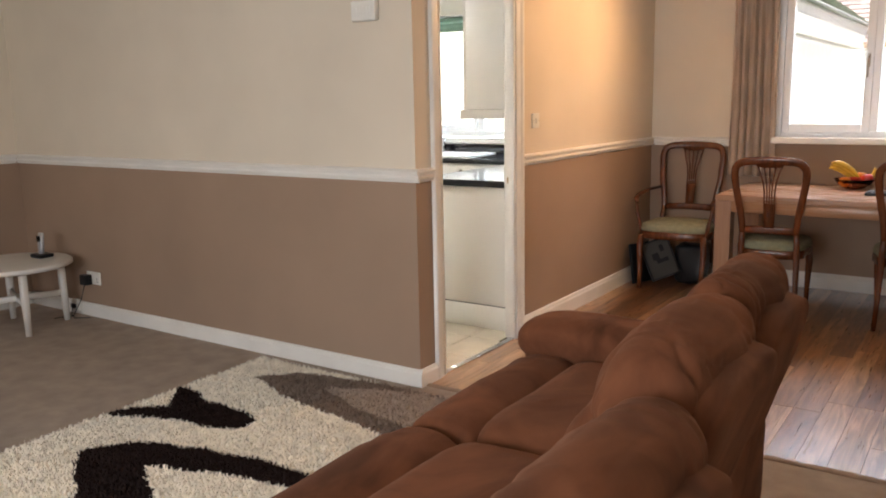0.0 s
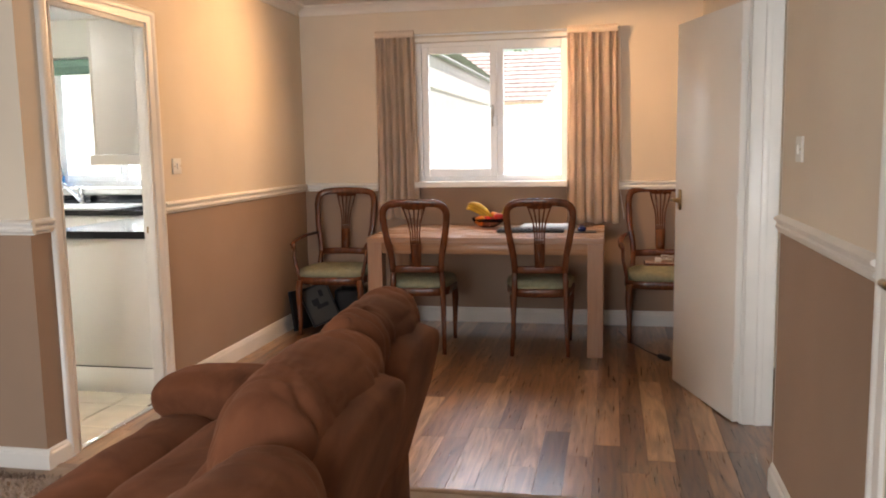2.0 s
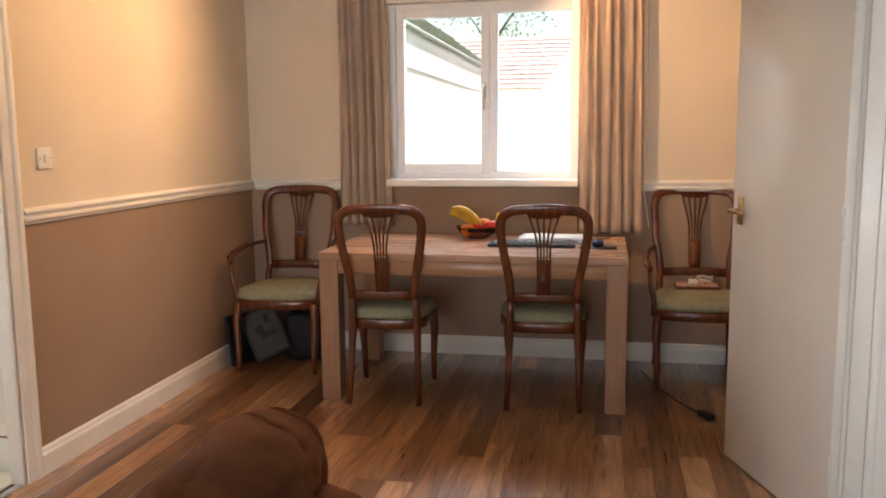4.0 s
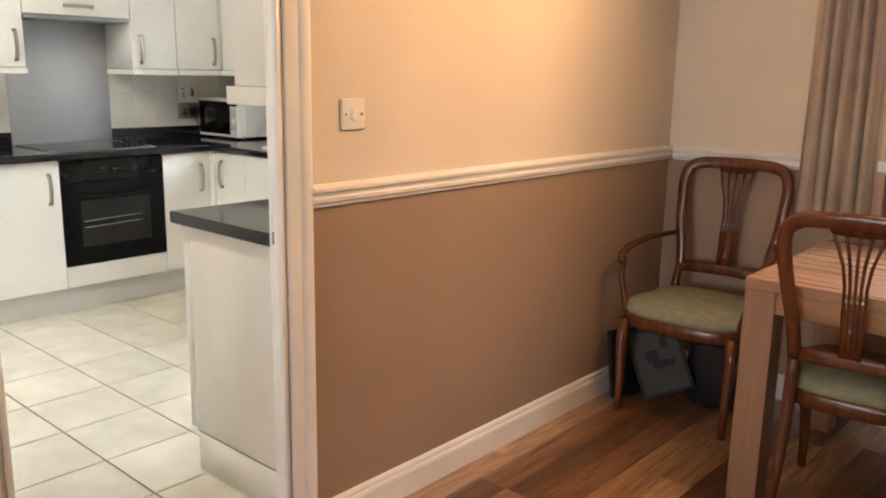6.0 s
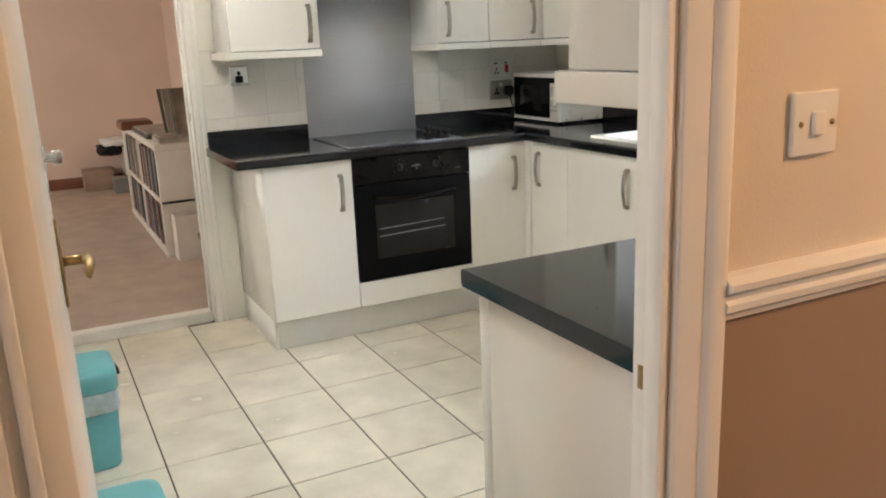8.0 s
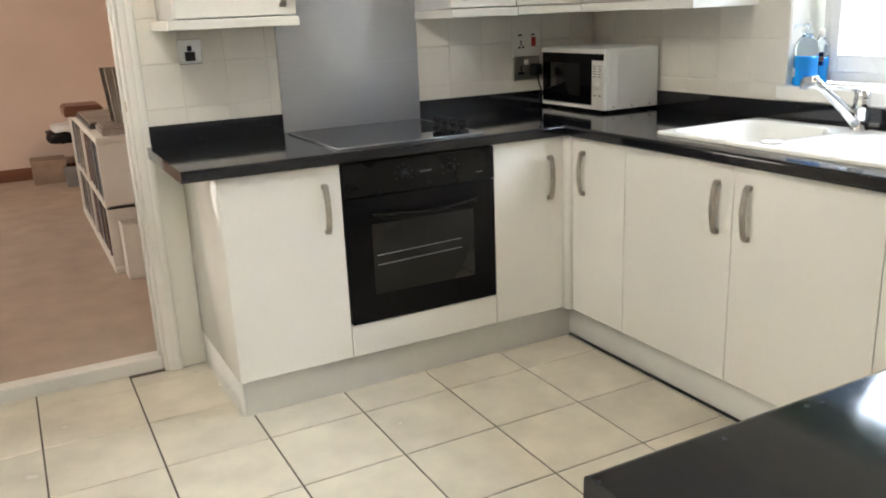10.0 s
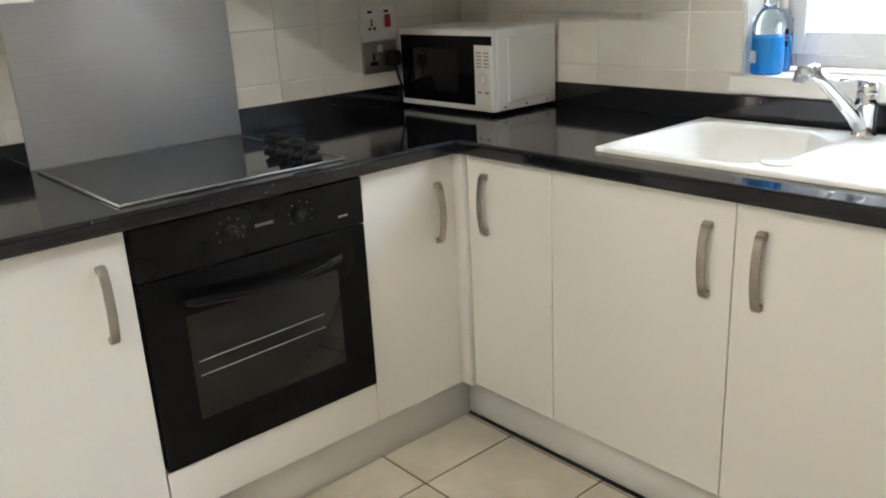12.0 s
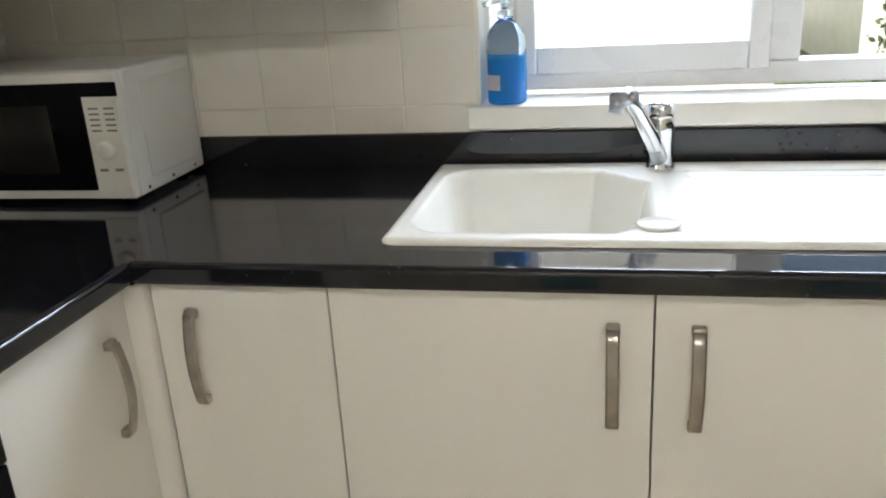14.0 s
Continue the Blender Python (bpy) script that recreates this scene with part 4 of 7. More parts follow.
def build_side_table():
    t = thing("side_table", (-2.87, -0.42, 0), "small round white painted wooden side table", "table")
    cx, cy = -2.87, -0.42
    bm = B()
    lathe(bm, [(0, 0.395), (0.33, 0.395), (0.345, 0.402), (0.345, 0.422), (0.335, 0.430), (0, 0.430)], (cx, cy, 0), 40)
    part("tabletop", bm, WHITE_BOARD, t)
    for a in (-20, 70, 160, 250):
        c, s = math.cos(radians(a)), math.sin(radians(a))
        bm = B()
        sweep(bm, [(cx + 0.27 * c, cy + 0.27 * s, 0.396), (cx + 0.275 * c, cy + 0.275 * s, 0.2), (cx + 0.28 * c, cy + 0.28 * s, 0.0)], [(0.024, 0.024), (0.022, 0.022), (0.017, 0.017)], 12, (1, 0, 0), 3)
        part("leg", bm, WHITE_BOARD, t)
    for a in (-20, 70):
        c, s = math.cos(radians(a)), math.sin(radians(a))
        bm = B()
        sweep(bm, [(cx - 0.27 * c, cy - 0.27 * s, 0.19), (cx + 0.27 * c, cy + 0.27 * s, 0.19)], (0.012, 0.02), 8, power=4)
        part("stretcher", bm, WHITE_BOARD, t)


build_side_table()
ph = thing("cordless_phone", (-2.85, -0.24, 0.43), "black cordless phone standing in its cradle", "telephone")
bm = B()
box(bm, -2.91, -2.79, -0.29, -0.19, 0.4305, 0.455, 0.01, 3)
part("cradle", bm, BLACK, ph)
bm = B()
sweep(bm, [(-2.85, -0.245, 0.445), (-2.85, -0.24, 0.52), (-2.85, -0.232, 0.59)], [(0.022, 0.013), (0.023, 0.014), (0.020, 0.011)], 12, (0, 1, 0), 3.5)
hs = part("handset", bm, SILVER, ph, "silver and black handset")
bm = B()
box(bm, -2.865, -2.835, -0.258, -0.250, 0.535, 0.572, 0.002)
part("screen", bm, BLACK_GLASS, hs)


def wall_socket(name, at, turn, mat_plate, label, w=0.146, h=0.086, gangs=2):
    s = thing(name, at, label, "socket", "", "", turn, False)
    bm = B()
    box(bm, 0, 0.010, -w / 2, w / 2, -h / 2, h / 2, 0.003)
    part("plate", bm, mat_plate, s)
    for g in range(gangs):
        yc = (g - (gangs - 1) / 2) * w / max(gangs, 1)
        bm = B()
        box(bm, 0.0095, 0.0112, yc - 0.003, yc + 0.003, -0.010, 0.004, 0.0004, 1)
        box(bm, 0.0095, 0.0112, yc - 0.014, yc - 0.006, -0.026, -0.021, 0.0004, 1)
        box(bm, 0.0095, 0.0112, yc + 0.006, yc + 0.014, -0.026, -0.021, 0.0004, 1)
        part("pin_holes", bm, BLACK, s)
        bm = B()
        box(bm, 0.0095, 0.015, yc - 0.008, yc + 0.008, 0.014, 0.032, 0.0015)
        part("switch_rocker", bm, WHITE_PLASTIC, s)
    return s


wall_socket("wall_socket", (-2.665, -0.0005, 0.265), -90, WHITE_PLASTIC, "white double wall socket with black adaptors")
ad = thing("power_adaptor", (-2.71, -0.013, 0.25), "black plug-in power adaptor in the wall socket", "adaptor")
bm = B()
box(bm, -2.745, -2.675, -0.065, -0.012, 0.22, 0.29, 0.008, 3)
sweep(bm, [(-2.71, -0.05, 0.225), (-2.73, -0.07, 0.13), (-2.76, -0.12, 0.02), (-2.86, -0.2, 0.006)], (0.003, 0.003), 6)
part("body", bm, BLACK, ad)
jb = thing("phone_socket", (-2.86, -0.02, 0.02), "white telephone socket on the skirting board", "socket")
bm = B()
box(bm, -2.90, -2.82, -0.045, -0.0185, 0.025, 0.105, 0.004)
part("cover", bm, WHITE_PLASTIC, jb)
bm = B()
box(bm, -2.88, -2.84, -0.062, -0.0445, 0.045, 0.075, 0.004)
sweep(bm, [(-2.86, -0.06, 0.05), (-2.83, -0.09, 0.01), (-2.74, -0.12, 0.006), (-2.66, -0.06, 0.006)], (0.003, 0.003), 6)
part("plug", bm, BLACK, jb, "black plug with cable")


# ---- dining room ----
def build_table():
    t = thing("dining_table", (1.55, 2.6, 0), "oak-veneer rectangular dining table with square legs", "table")
    x0, x1, y0, y1 = 0.79, 2.318, 2.17, 3.03
    bm = B()
    box(bm, x0, x1, y0, y1, 0.725, 0.762, 0.003)
    part("tabletop", bm, OAK, t)
    for a, b in ((x0 + 0.002, x0 + 0.10), (x1 - 0.10, x1 - 0.002)):
        for c, d in ((y0 + 0.002, y0 + 0.10), (y1 - 0.10, y1 - 0.002)):
            bm = B()
            box(bm, a, b, c, d, 0, 0.7245, 0.003)
            part("leg", bm, OAK_LEG, t)
    for c, d in ((y0 + 0.006, y0 + 0.03), (y1 - 0.03, y1 - 0.006)):
        bm = B()
        box(bm, x0 + 0.10, x1 - 0.10, c, d, 0.655, 0.7245, 0.002, 1)
        part("apron", bm, OAK, t)
    for a, b in ((x0 + 0.006, x0 + 0.03), (x1 - 0.03, x1 - 0.006)):
        bm = B()
        box(bm, a, b, y0 + 0.10, y1 - 0.10, 0.655, 0.7245, 0.002, 1)
        part("apron", bm, OAK, t)
    return t


build_table()


def build_chair(name, at, turn, arms, label, group):
    """A cherry-stained chair in its own frame: it faces +y, with a rounded back at -y."""
    c = thing(name, at, label, "chair", group, "", turn, False)
    w, d = (0.235, 0.225) if arms else (0.205, 0.205)
    top = 1.005 if not arms else 1.03
    bw = 0.205 if not arms else 0.225

    def leanback(z):
        return -d - 0.012 - max(0, z - 0.46) * 0.19
    # seat
    bm = B()
    out = []
    for k in range(32):
        a = 2 * math.pi * k / 32
        cx, sy = math.cos(a), math.sin(a)
        out.append((math.copysign(abs(cx) ** 0.55, cx), math.copysign(abs(sy) ** 0.55, sy)))
    rings = []
    for q, z in ((1.0, 0.425), (1.01, 0.44), (0.99, 0.462), (0.90, 0.478), (0.6, 0.488), (0.2, 0.491)):
        rings.append([bm.verts.new(((w + 0.005) * q * x * (1.06 if y > 0 else 0.96), d * q * y, z)) for x, y in out])
    for r0, r1 in zip(rings, rings[1:]):
        for k in range(32):
            bm.faces.new((r0[k], r0[(k + 1) % 32], r1[(k + 1) % 32], r1[k]))
    bm.faces.new(rings[0])
    bm.faces.new(rings[-1])
    part("seat", bm, SAGE, c, "sage green upholstered seat pad")
    bm = B()
    rings = []
    for q, z in ((0.985, 0.370), (1.015, 0.375), (1.015, 0.420), (0.99, 0.426)):
        rings.append([bm.verts.new(((w + 0.005) * q * x * (1.06 if y > 0 else 0.96), d * q * y, z)) for x, y in out])
    for r0, r1 in zip(rings, rings[1:]):
        for k in range(32):
            bm.faces.new((r0[k], r0[(k + 1) % 32], r1[(k + 1) % 32], r1[k]))
    bm.faces.new(rings[0])
    bm.faces.new(rings[-1])
    part("seat_frame", bm, CHERRY, c)
    # front legs
    for sx in (-1, 1):
        bm = B()
        sweep(bm, [(sx * (w - 0.012), d - 0.035, 0.40), (sx * (w - 0.005), d - 0.03, 0.30), (sx * (w - 0.012), d - 0.022, 0.12), (sx * (w - 0.012), d - 0.014, 0.0)], [(0.023, 0.023), (0.022, 0.022), (0.016, 0.016), (0.013, 0.013)], 10, (0, 1, 0), 3)
        part("front_leg", bm, CHERRY, c)
        # back leg, which goes on upwards as the stile
        bm = B()
        pts = [(sx * (w - 0.028), -d - 0.075, 0.0), (sx * (w - 0.034), -d - 0.035, 0.16), (sx * (w - 0.040), -d - 0.012, 0.36), (sx * (w - 0.042), -d - 0.012, 0.47), (sx * (w - 0.048), leanback(0.56), 0.56)]
        part("back_leg", sweep(bm, pts, [(0.013, 0.015), (0.015, 0.018), (0.019, 0.022), (0.019, 0.021), (0.017, 0.018)], 10, (0, 1, 0), 3), CHERRY, c)
    # balloon-shaped back loop
    pts, sz = [], []
    outline = [(-(w - 0.048), 0.54), (-(w - 0.040), 0.64), (-(w - 0.020), 0.75), (-bw * 0.98, 0.85), (-bw * 1.0, 0.92), (-bw * 0.93, top - 0.045), (-bw * 0.72, top - 0.020), (-bw * 0.35, top - 0.014), (0, top - 0.013)]
    outline += [(-x, z) for x, z in reversed(outline[:-1])]
    for i, (x, z) in enumerate(outline):
        mid = abs(i - (len(outline) - 1) / 2) / ((len(outline) - 1) / 2)
        pts.append((x, leanback(z) - 0.015 * (1 - (x / bw) ** 2), z))
        sz.append((0.026 - 0.006 * mid, 0.015))
    fine_p, fine_s = [], []
    for i in range(len(pts) - 1):
        for k in range(3):
            f = k / 3
            p0, p1, p2, p3 = (Vector(pts[max(0, min(len(pts) - 1, j))]) for j in (i - 1, i, i + 1, i + 2))
            fine_p.append(0.5 * ((2 * p1) + (p2 - p0) * f + (2 * p0 - 5 * p1 + 4 * p2 - p3) * f * f + (3 * p1 - p0 - 3 * p2 + p3) * f ** 3))
            fine_s.append((sz[i][0] * (1 - f) + sz[i + 1][0] * f, sz[i][1] * (1 - f) + sz[i + 1][1] * f))
    fine_p.append(Vector(pts[-1]))
    fine_s.append(sz[-1])
    bm = B()
    sweep(bm, fine_p, fine_s, 10, (0, 1, 0.2), 2.6)
    part("back_loop", bm, CHERRY, c, "glossy rounded back frame")
    # lower cross rail
    bm = B()
    zr = 0.555
    sweep(bm, [(x, leanback(zr) - 0.012 * (1 - (x / w) ** 2), zr + 0.004 * math.cos(x * 12)) for x in (-(w - 0.05), -0.08, 0, 0.08, w - 0.05)], (0.010, 0.024), 10, (0, 0, 1), 3)
    part("cross_rail", bm, CHERRY, c)
    # splat: a shaped head, fanned rods and a foot
    bm = B()
    foot = [(-0.032, 0.565), (0.032, 0.565), (0.028, 0.62), (0.034, 0.70), (0.034, 0.725), (-0.034, 0.725), (-0.034, 0.70), (-0.028, 0.62)]
    vs0 = [bm.verts.new((x, leanback(z) - 0.018, z)) for x, z in foot]
    vs1 = [bm.verts.new((x, leanback(z) - 0.006, z)) for x, z in foot]
    bm.faces.new(vs0)
    bm.faces.new(vs1)
    for i in range(len(foot)):
        bm.faces.new((vs0[i], vs1[i], vs1[(i + 1) % len(foot)], vs0[(i + 1) % len(foot)]))
    part("splat_foot", bm, CHERRY, c)
    bm = B()
    head = [(-0.072, top - 0.050), (-0.088, top - 0.025), (0.088, top - 0.025), (0.072, top - 0.050), (0.03, top - 0.056), (-0.03, top - 0.056)]
    vs0 = [bm.verts.new((x, leanback(z) - 0.022, z)) for x, z in head]
    vs1 = [bm.verts.new((x, leanback(z) - 0.008, z)) for x, z in head]
    bm.faces.new(vs0)
    bm.faces.new(vs1)
    for i in range(len(head)):
        bm.faces.new((vs0[i], vs1[i], vs1[(i + 1) % len(head)], vs0[(i + 1) % len(head)]))
    part("splat_head", bm, CHERRY, c)
    for k in range(5):
        q = (k - 2) / 2
        bm = B()
        pp = [(q * 0.028, 0.60), (q * 0.029, 0.73), (q * 0.030, 0.80), (q * 0.038, 0.86), (q * 0.054, 0.915), (q * 0.070, top - 0.045)]
        sweep(bm, [(x, leanback(z) - 0.013, z) for x, z in pp], (0.0050, 0.006), 8, (0, 1, 0), 2.5)
        part("splat_rod", bm, CHERRY, c)
        if k < 4:
            bm = B()
            box(bm, q * 0.029 + 0.003, q * 0.029 + 0.0115, leanback(0.755) - 0.017, leanback(0.755) - 0.009, 0.750, 0.757, 0.001, 1)
            part("splat_bead", bm, HANDLE, c)
    if arms:
        for sx in (-1, 1):
            bm = B()
            sweep(bm, [(sx * (w - 0.015), leanback(0.70) + 0.01, 0.70), (sx * (w + 0.03), -d * 0.4, 0.695), (sx * (w + 0.05), d * 0.25, 0.675), (sx * (w + 0.045), d * 0.62, 0.655), (sx * (w + 0.03), d * 0.75, 0.63)], [(0.013, 0.011), (0.016, 0.012), (0.019, 0.013), (0.019, 0.014), (0.013, 0.013)], 10)
            part("armrest", bm, CHERRY, c)
            bm = B()
            sweep(bm, [(sx * (w + 0.035), d * 0.62, 0.645), (sx * (w + 0.032), d * 0.70, 0.56), (sx * (w + 0.004), d * 0.68, 0.44), (sx * (w - 0.002), d * 0.68, 0.39)], [(0.012, 0.012), (0.011, 0.012), (0.014, 0.015), (0.014, 0.015)], 10, (0, 1, 0), 2.6)
            part("arm_post", bm, CHERRY, c)
    return c


build_chair("dining_chair", (1.112, 2.40, 0), 4, False, "cherry-stained dining chair pushed under the oak table", "dining chairs at the table")
build_chair("dining_chair", (1.908, 2.435, 0), 3, False, "cherry-stained dining chair pushed under the oak table", "dining chairs at the table")
build_chair("armchair", (0.365, 2.78, 0), 183, True, "cherry-stained dining armchair standing in the corner", "dining armchairs by the wall")
build_chair("armchair", (2.71, 2.82, 0), 180, True, "cherry-stained dining armchair with papers on its seat", "dining armchairs by the wall")

# on the table
fb = thing("fruit_bowl", (1.50, 2.84, 0.762), "shallow reddish glass bowl on the table", "bowl")
bm = B()
lathe(bm, [(0.0, 0.7625), (0.05, 0.7625), (0.06, 0.768), (0.10, 0.795), (0.125, 0.83), (0.121, 0.83), (0.096, 0.80), (0.055, 0.774), (0.0, 0.772)], (1.50, 2.84, 0), 28)
part("bowl", bm, BOWL, fb)
bn = thing("banana_bunch", (1.44, 2.83, 0.80), "bunch of ripe yellow bananas in the bowl", "bananas")
for k in range(3):
    bm = B()
    pts = []
    for i in range(9):
        f = i / 8
        a = radians(20 + 85 * f)
        pts.append((1.53 - 0.17 * f - 0.012 * k, 2.80 + 0.035 * k, 0.80 + 0.125 * math.sin(a) - 0.02 * k + 0.012 * f))
    sweep(bm, pts, [(r, r) for r in (0.008, 0.013, 0.017, 0.019, 0.0195, 0.019, 0.017, 0.011, 0.005)], 7, (0, 1, 0))
    part("banana", bm, BANANA, bn)
for x, y, z, mt, lb in ((1.50, 2.85, 0.815, APPLE, "red apple in the bowl"), (1.575, 2.84, 0.83, APPLE, "red apple in the bowl"), (1.53, 2.90, 0.835, ORANGE, "orange in the bowl"), (1.45, 2.79, 0.812, ORANGE, "orange in the bowl")):
    fr = thing("fruit", (x, y, z - 0.035), lb, "fruit")
    bm = B()
    lathe(bm, [(0.0, -0.030), (0.015, -0.034), (0.032, -0.018), (0.038, 0.004), (0.030, 0.026), (0.012, 0.033), (0.004, 0.028), (0.0, 0.027)], (x, y, z), 18)
    part("flesh", bm, mt, fr)
    bm = B()
    rod(bm, (x, y, z + 0.026), (x + 0.004, y, z + 0.042), 0.0016, seg=6)
    part("stalk", bm, BARK, fr)
bn2 = thing("banana", (1.60, 2.86, 0.83), "single yellow banana standing up in the bowl", "banana")
bm = B()
sweep(bm, [(1.575, 2.87, 0.83), (1.60, 2.87, 0.85), (1.615, 2.87, 0.88), (1.612, 2.87, 0.905)], [(0.012, 0.012), (0.016, 0.016), (0.013, 0.013), (0.004, 0.004)], 8, (0, 1, 0))
part("skin", bm, BANANA, bn2)

kb = thing("keyboard", (1.83, 2.54, 0.762), "black computer keyboard lying on the table", "keyboard")
km = pose(1.83, 2.555, 0.762, 0, 0, 2)
bm = B()
box(bm, -0.225, 0.225, -0.075, 0.075, 0.001, 0.018, 0.005, m=km)
part("case", bm, BLACK, kb)
bm = B()
for i in range(15):
    for j in range(5):
        box(bm, -0.21 + i * 0.028, -0.187 + i * 0.028, -0.062 + j * 0.025, -0.042 + j * 0.025, 0.0178, 0.025, 0, 1, m=km)
kk = part("keys", bm, material("key_plastic", (0.045, 0.047, 0.05), 0.4), kb, "rows of dark keys", True)
kk["kind"] = "stuff"
lp = thing("laptop", (1.92, 2.80, 0.762), "closed silver laptop lying on the table", "laptop")
lm = pose(1.925, 2.80, 0.762, 0, 0, -2)
bm = B()
box(bm, -0.18, 0.18, -0.125, 0.125, 0.001, 0.014, 0.004, m=lm)
part("base", bm, SILVER, lp)
bm = B()
box(bm, -0.18, 0.18, -0.125, 0.125, 0.0145, 0.022, 0.003, m=lm)
part("lid", bm, SILVER, lp)
pp = thing("paper", (1.93, 2.79, 0.785), "loose sheets of white paper on the laptop", "paper")
bm = B()
box(bm, -0.15, 0.14, -0.10, 0.10, 0.0225, 0.0245, m=lm)
box(bm, -0.10, 0.165, -0.11, 0.07, 0.0248, 0.0262, m=lm @ pose(0, 0, 0, 0, 0, 9))
part("sheet", bm, PAPER, pp, flat=True)
mm_ = thing("mouse_mat", (2.18, 2.53, 0.762), "thin black mouse mat on the table", "mouse mat")
bm = B()
box(bm, 2.075, 2.265, 2.46, 2.64, 0.7625, 0.7655, 0.001, 1)
part("mat", bm, BLACK, mm_)
mo = thing("computer_mouse", (2.17, 2.56, 0.7655), "dark blue computer mouse on its mat", "mouse")
bm = B()
cushion(bm, (2.17, 2.56, 0.783), (0.062, 0.105, 0.035), (0.8, 0.8), None, 12)
part("shell", bm, BLUE, mo)
bm = B()
rod(bm, (2.163, 2.585, 0.798), (2.177, 2.585, 0.798), 0.006, seg=10)
part("scroll_wheel", bm, BLACK, mo)
for nm, pts, lb in (("mouse_cable", [(2.17, 2.61, 0.770), (2.16, 2.72, 0.767), (2.10, 2.82, 0.767), (2.14, 2.92, 0.768), (2.25, 2.97, 0.768), (2.315, 3.0, 0.768)], "black cable trailing across the table"),
                    ("keyboard_cable", [(1.75, 2.632, 0.768), (1.70, 2.67, 0.767), (1.80, 2.66, 0.767), (2.05, 2.68, 0.767), (2.12, 2.78, 0.767), (2.24, 2.90, 0.767)], "thin black keyboard cable on the table")):
    cb = thing(nm, pts[0], lb, "cable")
    bm = B()
    sweep(bm, pts, (0.0025, 0.0025), 6)
    part("cord", bm, BLACK, cb)
# things by the armchairs
pc = thing("picture", (0.21, 2.78, 0), "framed grey print leaning under the armchair", "picture")
pm = pose(0.30, 2.74, 0.055, 0, 0, -62) @ pose(0, 0, 0, 20, -12, 0)
bm = B()
box(bm, -0.012, 0.012, -0.11, 0.11, 0.004, 0.30, 0.002, m=pm)
part("frame", bm, BLACK, pc)
bm = B()
box(bm, 0.0122, 0.0140, -0.095, 0.095, 0.018, 0.285, m=pm)
art = part("print", bm, material("grey_art_print", (0.055, 0.048, 0.04), 0.7), pc, flat=True)
bm = B()
box(bm, 0.0142, 0.0152, -0.03, 0.06, 0.12, 0.15, m=pm)
box(bm, 0.0142, 0.0152, -0.05, 0.00, 0.15, 0.20, m=pm)
box(bm, 0.0142, 0.0152, 0.02, 0.05, 0.20, 0.25, m=pm)
part("motif", bm, BLACK, art, flat=True)
bg2 = thing("bag", (0.42, 2.90, 0), "black fabric bag on the floor under the armchair", "bag")
bm = B()
cushion(bm, (0.43, 2.90, 0.15), (0.24, 0.16, 0.30), (0.4, 0.4), None, 16, 0.012, 2.0, 9)
part("body", bm, BLACK, bg2)
fo = thing("folder", (0.10, 2.72, 0), "dark folder leaning on the wall under the armchair", "folder")
bm = B()
box(bm, -0.01, 0.01, -0.12, 0.12, 0.002, 0.30, 0.003, m=pose(0.115, 2.76, 0, 0, -9, -20))
part("cover", bm, BLACK, fo)
tr = thing("tray", (2.71, 2.93, 0.4935), "flowered tray propped on the armchair seat", "tray")
bm = B()
box(bm, 2.59, 2.83, 2.865, 2.995, 0.4935, 0.508, 0.004)
part("rim", bm, CHERRY, tr)
bm = B()
box(bm, 2.60, 2.82, 2.875, 2.985, 0.5085, 0.515, 0.002)
part("pad", bm, material("flowered_cloth", (0.62, 0.50, 0.40), 0.9, 0, 0.15, 45.0, second=(0.30, 0.12, 0.09)), tr, "patterned cream cloth")
ch = thing("phone_charger", (2.70, 2.93, 0.515), "white phone charger with a coiled cable", "charger")
bm = B()
box(bm, 2.665, 2.71, 2.90, 2.94, 0.5155, 0.543, 0.006)
part("plug", bm, WHITE_PLASTIC, ch)
bm = B()
sweep(bm, [(2.75 + 0.042 * math.cos(a * 0.5), 2.93 + 0.02 * math.sin(a * 0.5), 0.53 + 0.018 * math.sin(a * 0.37) + 0.012) for a in range(0, 40)], (0.0022, 0.0022), 6)
part("cable", bm, WHITE_PLASTIC, ch)
wc = thing("pull_cord", (2.44, 3.14, 0.8), "white curtain cord hanging beside the curtain", "cord")
bm = B()
sweep(bm, [(2.425, 3.14, 2.10), (2.43, 3.14, 1.5), (2.425, 3.13, 1.0), (2.45, 3.13, 0.84), (2.455, 3.13, 0.80)], (0.003, 0.003), 6, (0, 1, 0))
part("cord", bm, WHITE_PLASTIC, wc)
ex = thing("extension_cable", (2.70, 2.25, 0), "black cable with an inline switch on the floor", "cable")
bm = B()
sweep(bm, [(2.42, 2.95, 0.006), (2.50, 2.62, 0.006), (2.60, 2.36, 0.006), (2.66, 2.24, 0.010)], (0.004, 0.004), 6)
part("cord", bm, BLACK, ex)
bm = B()
cushion(bm, (2.69, 2.19, 0.016), (0.045, 0.11, 0.030), (0.5, 0.5), pose(0, 0, 0, 0, 0, 30), 10)
part("inline_switch", bm, BLACK, ex)


# ---- kitchen ----
FX = -2.81      # door faces of the oven run
FY = 2.546      # door faces of the sink run
WT0, WT1 = 0.874, 0.914


